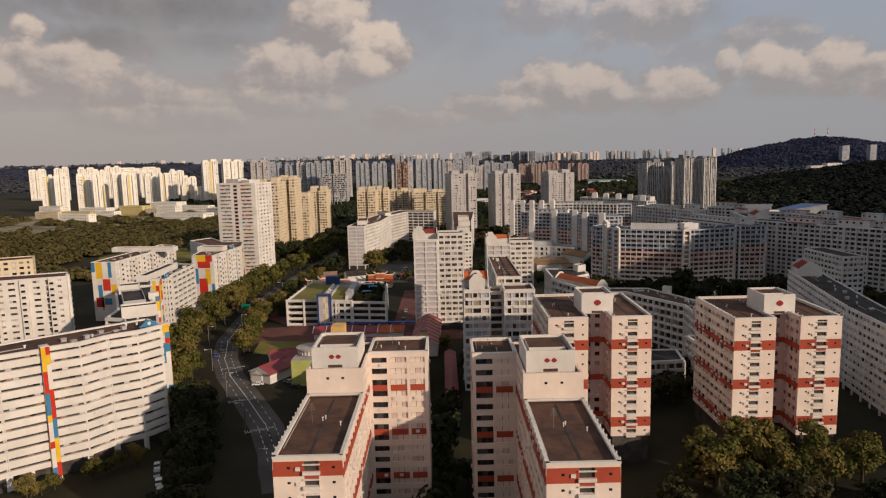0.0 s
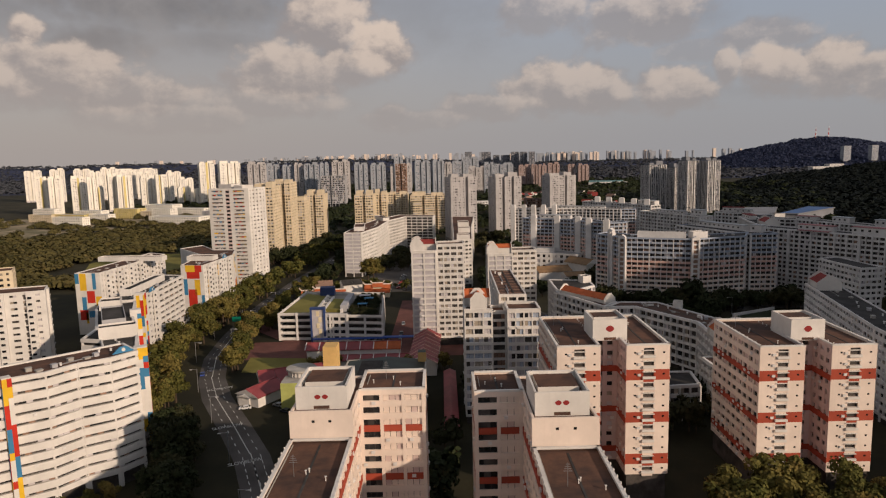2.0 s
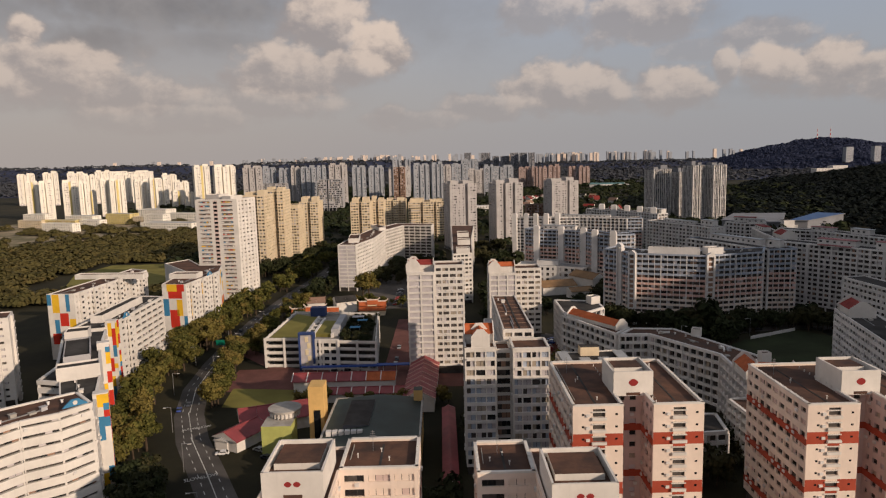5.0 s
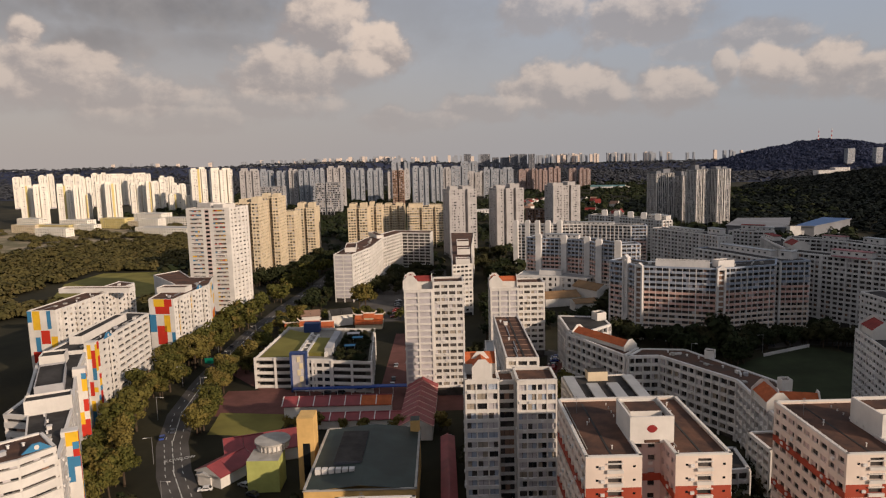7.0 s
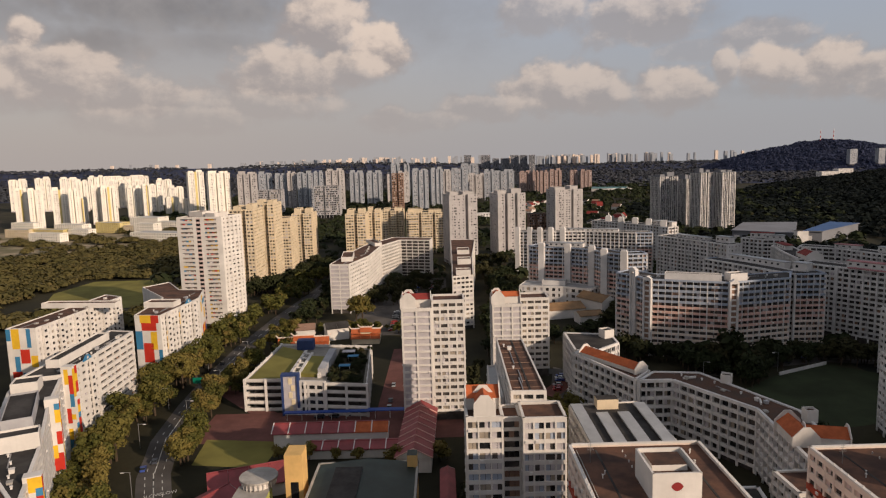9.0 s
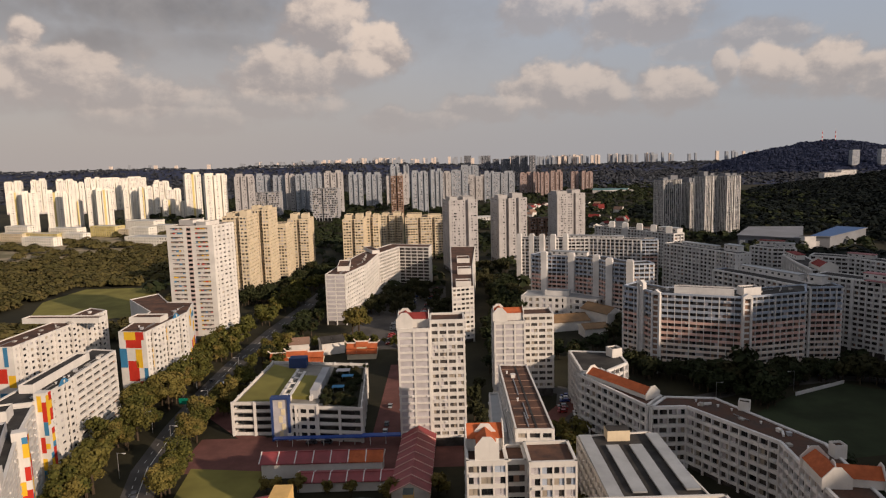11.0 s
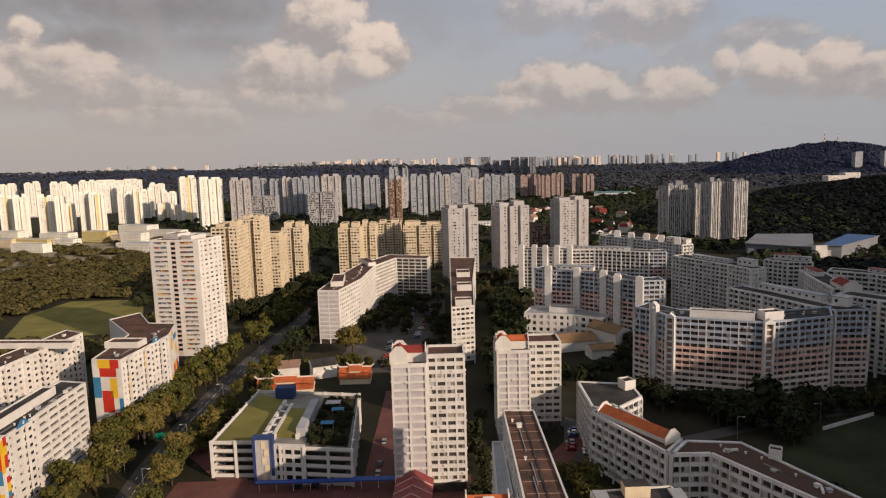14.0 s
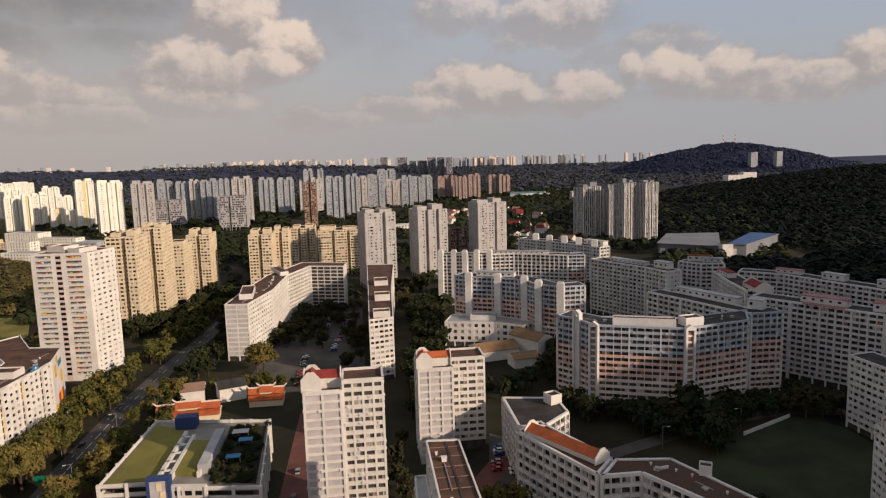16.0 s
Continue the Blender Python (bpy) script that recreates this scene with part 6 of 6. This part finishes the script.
far_towers([(-73, 1277, 22, 78), (126, 919, 30, 31)], BROWN, "brown_block", "brown brick office block", 20, (GRID,), False, None, 3.4)


def skyline():
    """Towers on the horizon, past the woods."""
    rnd = random.Random(17)
    g = Geo()
    for k in range(230):
        x = rnd.gauss(rnd.choice((-950, -520, -330, 700, 950, 1250)), 150) if k % 3 else rnd.uniform(-2300, 2300)
        h = rnd.uniform(1, 17) * (1.35 if -600 < x < -200 else 1) - (9 if x > 300 else 0)
        w = rnd.uniform(9, 22)
        y = rnd.uniform(4500, 4700)
        g.box(x, x + w, y, y + 20, 25, 95 + h, rnd.choice((PEACH, FARGREY, FARGREY)))
    tagged(new("skyline", g.mesh("skyline")), "hazy pale towers along the far horizon", "skyline", kind="stuff")


skyline()
for x, y, w, d, h, wall in ((1690, 2864, 34, 20, 62, FARGREY), (1790, 2840, 30, 20, 62, FARGREY), (1160, 2103, 60, 24, 30, COOLWHITE), (1215, 2120, 50, 24, 38, COOLWHITE)):
    building("hill_block", "pale apartment block standing on the wooded hill", rect(x, y, w, d, 10), int(h // 3.2), 3.2, ground_height(x, y), wall, (FLAT,), void=3.0, roof=GREYROOF, near=False)
b = thing("sports_hall", "large low shed with grey and blue metal roofs", "building", 400, 850, 0)
for nm, q, z, m in (("pale_roof", [(-62, 0), (-12, -42), (46, 66), (-14, 78)], 12.5, DUSK), ("blue_roof", [(-4, -46), (12, -53), (92, 14), (72, 36)], 15, SHEDBLUE)):
    g = Geo()
    g.prism(q, -2, z - 0.5, DUSK, m)
    part("wall", g, b, "grey shed wall")
    g = Geo()
    g.prism(inset(q, -1.2), z - 0.5, z + 0.6, DUSK, m)
    part(nm, g, b)
    p, e = Vector(q[0]), Vector(q[1])
    u = (e - p).normalized()
    for k in range(int((e - p).length // 9)):
        g = Geo()
        g.obox(p, u, Vector((u.y, -u.x)), 2 + 9 * k, 8 + 9 * k, 0, 0.25, 2, z - 5, GLASS if k % 2 else COOLWHITE)
        part("wall_panel", g, b)
g = Geo()
g.box(-13, -1, -50, -38, -1, 15.5, COOLWHITE, GREYROOF)
part("entrance_block", g, b, "white entrance block")


# ---------------------------------------------------------------- trees
def tree(x, y, size, seed, dark=False, z=0.0):
    rnd = random.Random(seed)
    tall = rnd.uniform(0.85, 1.2)
    t = thing("tree", "leafy broad-crowned tree with shade in its dark leaf colour" if dark else "leafy broad-crowned tree in sunlit green leaf", "tree", x, y, z, rnd.uniform(0, 360), group="street trees")
    part("trunk", TRUNKS[seed % 3], t).scale = (size, size, size * tall)
    # dark picks the crown whose shade is in the leaf colour
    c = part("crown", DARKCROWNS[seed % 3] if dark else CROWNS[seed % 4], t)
    c.location = (0, 0, 7.0 * size * tall)
    c.scale = (size, size, size * rnd.uniform(0.85, 1.15))


def grove(line, width, count, size, seed, dark=False, single=False):
    """Trees along a line: each a thing of its own, or a dense stand in one mesh."""
    rnd = random.Random(seed)
    v, f = [], []
    for k in range(count):
        t = rnd.uniform(0, len(line) - 1.001)
        i = int(t)
        p = Vector(line[i]).lerp(Vector(line[i + 1]), t - i)
        x, y, sc = p.x + rnd.uniform(-width, width), p.y + rnd.uniform(-width, width), size * rnd.uniform(0.6, 1.4)
        if single:
            tree(x, y, sc, seed * 100 + k, dark)
            continue
        m = pose(x, y, 6.4 * sc, 0, 0, rnd.uniform(0, 360)) @ Matrix.Diagonal((sc, sc, sc * rnd.uniform(0.8, 1.2), 1))
        low = pose(x, y, 0, 0, 0, rnd.uniform(0, 360)) @ Matrix.Diagonal((sc, sc, sc * 0.85, 1))
        for me, mm in (((THINCROWNS if dark else THINLIT)[k % 3], m), (TRUNKS[k % 3], low)):
            o = len(v)
            v += [mm @ w.co for w in me.vertices]
            f += [(tuple(o + q for q in pl.vertices), me is TRUNKS[k % 3]) for pl in me.polygons]
    if v:
        me = bpy.data.meshes.new("tree_stand")
        me.from_pydata(v, [], [q for q, _ in f])
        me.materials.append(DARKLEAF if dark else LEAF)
        me.materials.append(BARK)
        me.polygons.foreach_set("material_index", [int(b) for _, b in f])
        tagged(new("tree_stand", me), "dense stand of leafy trees with shade in their dark colour" if dark else "dense stand of sunlit leafy trees", "trees", kind="stuff")


grove([(-78, 184), (-77, 202), (-83, 220), (-93, 238)], 4, 22, 0.95, 1, True, single=True)
grove([(-98, 246), (-108, 262), (-116, 280), (-122, 300)], 6, 20, 1.2, 42, single=True)
grove([(-111, 168), (-100, 179), (-88, 192)], 1.5, 14, 0.5, 43, single=True)
grove([(-66, 152), (-70, 176), (-76, 200), (-88, 226)], 4, 30, 0.85, 2, True, single=True)
grove([(-122, 300), (-124, 340), (-127, 392), (-122, 420)], 6, 50, 1.15, 3, single=True)
grove([(-97, 340), (-98, 392), (-96, 440), (-90, 470)], 5, 34, 0.95, 4, single=True)
grove([(-92, 296), (-96, 330)], 3, 6, 0.95, 24, single=True)
grove([(-128, 440), (-124, 480), (-122, 540), (-112, 600), (-104, 680)], 9, 60, 0.95, 5)
grove([(-92, 440), (-86, 500), (-86, 540), (-82, 600), (-74, 660)], 6, 40, 0.9, 6, True)
grove([(64, 170), (84, 172), (108, 170), (140, 172)], 7, 38, 1.0, 7, single=True)
grove([(56, 146), (100, 136), (150, 146)], 16, 44, 0.95, 8, True, True)
grove([(-10, 112), (-4, 130), (0, 150), (2, 186)], 5, 24, 0.95, 9, True)
grove([(96, 423), (103, 406), (122, 400), (140, 392), (158, 394), (184, 402)], 4, 56, 0.85, 10, True)
grove([(122, 392), (132, 387), (140, 384)], 4, 12, 1.35, 50, True)
grove([(116, 392), (134, 378), (148, 380), (140, 366)], 5, 26, 1.0, 52, True)
grove([(28, 410), (34, 440), (32, 474), (36, 520)], 6, 40, 0.9, 53, True)
grove([(-12, 430), (-4, 452), (2, 474)], 5, 20, 0.8, 54, True)
grove([(150, 388), (180, 396), (200, 404)], 5, 22, 0.8, 51, True)
grove([(40, 345), (52, 330), (50, 300), (40, 262)], 4, 18, 0.7, 11)
grove([(2, 262), (14, 262), (14, 300), (16, 340), (16, 400)], 3, 30, 0.75, 12, True)
grove([(-46, 560), (-40, 600), (-28, 640), (-10, 640), (0, 560), (4, 480)], 8, 56, 0.8, 13, True)
grove([(36, 420), (42, 500), (46, 560), (50, 640)], 9, 84, 0.95, 14, True)
grove([(116, 215), (128, 240), (128, 300), (118, 330)], 6, 34, 0.9, 15, True)
grove([(190, 402), (205, 392), (235, 350)], 6, 26, 0.9, 16, True)
grove([(60, 440), (100, 462), (146, 452), (160, 450)], 10, 40, 0.9, 19, True)
grove([(124, 560), (142, 520), (150, 470), (162, 440)], 8, 36, 0.9, 20, True)
grove([(-60, 302), (-20, 297), (4, 300)], 3, 12, 0.5, 17)
grove([(-40, 200), (-46, 240), (-20, 205), (0, 215)], 6, 22, 0.8, 21, True)
grove([(62, 226), (84, 224), (86, 250), (112, 226)], 6, 24, 0.8, 22, True)
grove([(136, 560), (150, 530), (152, 500)], 10, 46, 1.0, 25, True)
grove([(38, 728), (60, 720), (30, 670), (50, 600), (58, 560)], 9, 44, 0.95, 26, True)
grove([(-122, 698), (-95, 690), (-40, 700), (0, 700)], 12, 50, 1.0, 27, True)
grove([(-30, 540), (-22, 600), (-12, 640)], 8, 30, 0.8, 28, True)
grove([(112, 496), (126, 486), (140, 492), (100, 470)], 6, 30, 0.9, 29, True)
grove([(248, 470), (262, 450), (275, 420)], 8, 44, 1.0, 30, True)
grove([(250, 430), (262, 480), (255, 520)], 14, 30, 1.0, 37, True)
grove([(-84, 478), (-60, 478), (-30, 480), (-14, 474)], 4, 26, 0.6, 38)
grove([(-86, 452), (-84, 430), (-84, 400)], 3, 14, 0.7, 39)
grove([(-170, 600), (-135, 610), (-122, 650), (-120, 700), (-112, 745)], 9, 60, 1.05, 40, True)
grove([(-84, 735), (-40, 740), (-20, 800)], 10, 36, 1.0, 41, True)
tree(-50, 500, 2.0, 301)
tree(-54, 498, 1.5, 302)


def woods(name, label, spots, size, mat, per=26, fine=0.42, lie=1.0):
    """A wood too dense to count: low-cost crowns of leaf clumps."""
    rnd = random.Random(5)
    v, f = [], []
    for (x, y, z, s) in spots:
        for k in range(per):
            d = Vector((rnd.gauss(0, 1), rnd.gauss(0, 1), abs(rnd.gauss(0, 0.8)) + 0.1)).normalized()
            c = Vector((x, y, z)) + Vector((d.x * s, d.y * s, d.z * s * 0.75)) * rnd.uniform(0.75, 1.1)
            d = (d * lie + Vector((0, 0, 1 - lie))).normalized()
            a = d.orthogonal().normalized()
            a = a * math.cos(k) + d.cross(a) * math.sin(k)
            e = d.cross(a)
            q = s * fine * rnd.uniform(0.7, 1.3)
            i = len(v)
            v += [c + a * q, c + e * q + d * q * 0.3, c - a * q, c - e * q]
            f.append((i, i + 1, i + 2, i + 3))
    me = bpy.data.meshes.new(name)
    me.from_pydata(v, [], f)
    me.materials.append(mat)
    tagged(new(name, me), label, "woodland", kind="stuff")


def spots(x0, x1, y0, y1, n, size, seed, keep=lambda x, y: True):
    rnd = random.Random(seed)
    out = []
    while len(out) < n:
        x, y = rnd.uniform(x0, x1), rnd.uniform(y0, y1)
        if keep(x, y):
            s = size * rnd.choice((0.55, 0.75, 0.9, 1.0, 1.15, 1.5))
            out.append((x, y, ground_height(x, y) + s * 0.45, s))
    return out


def in_left_wood(x, y):
    return y > 500 and x < -190 - 0.12 * (y - 500) and x > -0.75 * y - 40 and not (-330 < x < -215 and 545 < y < 698) and not (y > 838 + 1.2 * (x + 483) and noise.noise((x / 34, y / 34, 0)) > -0.2)


woods("woodland", "dense sunlit woodland behind the white slab blocks", spots(-800, -190, 500, 1150, 3300, 4.8, 31, in_left_wood), 7, WOODLEAF, 70, 0.22, 0.7)
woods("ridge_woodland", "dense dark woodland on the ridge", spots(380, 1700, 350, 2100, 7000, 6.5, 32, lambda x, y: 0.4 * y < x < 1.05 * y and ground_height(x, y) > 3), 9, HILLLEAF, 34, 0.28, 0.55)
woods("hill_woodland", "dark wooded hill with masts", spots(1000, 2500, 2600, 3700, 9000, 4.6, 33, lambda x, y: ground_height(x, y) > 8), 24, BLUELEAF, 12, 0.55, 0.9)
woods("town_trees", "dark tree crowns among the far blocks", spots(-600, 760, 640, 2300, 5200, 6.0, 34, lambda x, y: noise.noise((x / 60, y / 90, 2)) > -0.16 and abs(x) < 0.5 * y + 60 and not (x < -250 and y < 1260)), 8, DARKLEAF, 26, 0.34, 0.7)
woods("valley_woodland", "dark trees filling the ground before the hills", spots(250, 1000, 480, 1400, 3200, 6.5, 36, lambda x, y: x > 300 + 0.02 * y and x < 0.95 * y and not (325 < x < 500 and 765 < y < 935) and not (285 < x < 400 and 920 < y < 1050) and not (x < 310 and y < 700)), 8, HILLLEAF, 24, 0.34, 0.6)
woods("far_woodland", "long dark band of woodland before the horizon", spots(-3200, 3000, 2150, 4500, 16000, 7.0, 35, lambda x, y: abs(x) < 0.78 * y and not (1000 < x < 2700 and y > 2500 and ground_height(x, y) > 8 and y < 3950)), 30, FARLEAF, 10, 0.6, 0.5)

# ---------------------------------------------------------------- masts on the hill
for x in (1800, 1862):
    m = thing("radio_mast", "slim red and white radio mast on the wooded hill", "mast", x, 3300, ground_height(x, 3300))
    for k in range(6):
        g = Geo()
        g.box(-1.6 + k * 0.15, 1.6 - k * 0.15, -1.6 + k * 0.15, 1.6 - k * 0.15, 10 * k, 10 * k + 10, (TRUERED, COOLWHITE)[k % 2])
        part("mast_section", g, m)

# ---------------------------------------------------------------- road markings, signs, lamps
def mark(pts, name="road_marking"):
    g = Geo()
    g.quad([(x, y, 0.045) for x, y in pts], PAINTLINE)
    return g


def road_lines():
    for k in range(4, 60):
        t = k / 60 * (len(ROAD) - 1.01)
        i = int(t)
        p, q = Vector(ROAD[i]), Vector(ROAD[i + 1])
        c, d = p.lerp(q, t - i), (q - p).normalized()
        n = Vector((-d.y, d.x))
        for off, l, w in ((0.0, 3.4, 0.16), (-2.7, 1.2, 0.12), (2.7, 1.2, 0.12)):
            e = c + n * off
            g = Geo()
            g.quad([(*(e - d * l - n * w), 0.05), (*(e - d * l + n * w), 0.05), (*(e + d * l + n * w), 0.05), (*(e + d * l - n * w), 0.05)][::-1], PAINTLINE)
            tagged(new("road_marking", g.mesh("road_marking")), "worn white road line", "road marking", kind="structure")


road_lines()
for x, y, a in ((-63, 210, 24), (-58.5, 212, 24), (-92.5, 277.6, 22), (-88, 279.5, 22), (-77, 238, 24), (-72.5, 240, 24)):
    fc = bpy.data.curves.new("slow_marking", "FONT")
    fc.body, fc.size, fc.align_x = "SLOW", 1.9, "CENTER"
    fc.materials.append(PAINTLINE)
    ob = tagged(new("slow_marking", fc), "white SLOW lettering painted on the road", "road marking", kind="structure")
    ob.matrix_world = pose(x, y, 0.055, 0, 0, a) @ Matrix.Diagonal((1, 1.6, 1, 1))


def street_lamp(x, y, a):
    t = thing("street_lamp", "tall galvanised street lamp with a single arm", "street lamp", x, y, 0, a, group="street lamps")
    g = Geo()
    g.prism([(0.12 * math.cos(k * math.pi / 4), 0.12 * math.sin(k * math.pi / 4)) for k in range(8)], 0, 9.5, STEEL)
    part("pole", g, t)
    g = Geo()
    g.box(0, 2.4, -0.06, 0.06, 9.3, 9.45, STEEL)
    part("arm", g, t)
    g = Geo()
    g.box(1.8, 2.9, -0.2, 0.2, 9.15, 9.32, COOLWHITE)
    part("lamp_head", g, t)


for k, (x, y) in enumerate(((-52, 176), (-66, 212), (-82, 244), (-98, 276), (-113, 316), (-118, 356), (-104, 340), (-103, 380), (-119, 410), (-104, 430), (120, 372), (160, 384))):
    street_lamp(x, y, 0 if k % 2 == 0 else 180)
t = thing("road_sign", "green overhead road sign on a steel post", "road sign", -113, 379, 0)
g = Geo()
g.box(-0.12, 0.12, -0.12, 0.12, 0, 6.5, STEEL)
part("post", g, t)
g = Geo()
g.box(-2.6, 2.6, -0.2, -0.12, 3.6, 6.4, SIGNGREEN)
part("board", g, t, "green sign board")


# ---------------------------------------------------------------- vehicles
def car_parts(paint, length, height, van):
    body = Geo()
    h = length / 2
    prof = [(-h, 0.35), (h, 0.35), (h, 0.8), (h - 0.9, 0.95), (h - 1.6, height), (-h + (0.1 if van else 0.9), height), (-h + (0.0 if van else 0.3), 0.95)]
    for s in (-0.85, 0.85):
        body.quad([(s, x, z) for x, z in (prof if s < 0 else prof[::-1])], paint)
    for k in range(len(prof)):
        p, q = prof[k], prof[(k + 1) % len(prof)]
        glass = k in (3, 5) and not (van and k == 5)
        body.quad([(-0.85, p[0], p[1]), (-0.85, q[0], q[1]), (0.85, q[0], q[1]), (0.85, p[0], p[1])][::-1], GLASS if glass else paint)
    wheel = Geo()
    ring = [(math.cos(k * math.pi / 5) * 0.33, math.sin(k * math.pi / 5) * 0.33) for k in range(10)]
    for s in (-0.12, 0.12):
        wheel.quad([(s, y, z) for y, z in ring], RUBBER)
    for k in range(10):
        p, q = ring[k], ring[(k + 1) % 10]
        wheel.quad([(-0.12, *p), (-0.12, *q), (0.12, *q), (0.12, *p)], RUBBER)
    glass = []
    for s in (-0.862, 0.862):
        pane = Geo()
        pane.quad([(s, h - 1.3, 1.0), (s, h - 1.75, height - 0.12), (s, -h + 1.1, height - 0.12), (s, -h + 0.8, 1.0)], GLASS)
        glass.append(pane.mesh("side_window"))
    return body.mesh("car_body"), wheel.mesh("wheel"), glass, h


KINDS = [(n, lab, car_parts(p, l, ht, v)) for n, lab, p, l, ht, v in (
    ("car", "white parked car with dark windows", CARWHITE, 4.4, 1.45, False), ("car", "dark parked car with dark windows", CARDARK, 4.4, 1.45, False), ("car", "silver parked car with dark windows", CARSILVER, 4.5, 1.5, False),
    ("car", "blue parked car with dark windows", CARBLUE, 4.4, 1.45, False), ("car", "red parked car with dark windows", CARRED, 4.3, 1.45, False), ("van", "white delivery van with dark windscreen", CARWHITE, 5.2, 2.3, True), ("lorry", "white box lorry with dark windscreen", CARWHITE, 8.0, 3.2, True))]


def vehicle(x, y, rot, kind):
    n, lab, (body, wheel, glass, h) = KINDS[kind]
    t = thing(n, lab, n, x, y, 0.05, rot, group="vehicles")
    part("body", body, t)
    for pane in glass:
        part("side_window", pane, t)
    for dx in (-0.78, 0.78):
        for dy in (-h + 0.9, h - 0.9):
            part("wheel", wheel, t).location = (dx, dy, 0.33)


for x, y, r, k in ((-73.7, 256, 100, 0), (-84, 186, 20, 0), (-82, 181, 20, 2), (-79.5, 176, 20, 0), (-77, 171, 20, 2), (-103.6, 297, 15, 3), (-102, 303, 15, 1), (-65, 349, 0, 5), (-59, 348, 0, 6), (-50, 341, 90, 1), (-44, 341, 80, 1),
                   (-36, 343, 90, 5), (-22, 350, 0, 2), (-22, 358, 0, 1), (-22, 378, 0, 2), (-105, 410, 4, 6), (-115, 420, 4, 1), (-62, 258, 60, 2), (-58, 252, 60, 1), (183, 402, 60, 3), (170, 396, 70, 1)):
    vehicle(x, y, r, k)
rnd = random.Random(77)
for x0, y0, dx, dy, n in ((-30, 480, 0, 5.5, 10), (-14, 540, 0.6, 5.6, 20), (-22, 560, 0.3, 5.6, 12), (52, 366, 0.8, 3.2, 9), (58, 362, 0.8, 3.2, 9), (4, 352, 0.2, 6, 5)):
    for k in range(n):
        if rnd.random() < 0.8:
            vehicle(x0 + dx * k + rnd.uniform(-0.3, 0.3), y0 + dy * k, 90 + rnd.uniform(-4, 4), rnd.choice((0, 1, 2, 2, 0, 3, 4)))
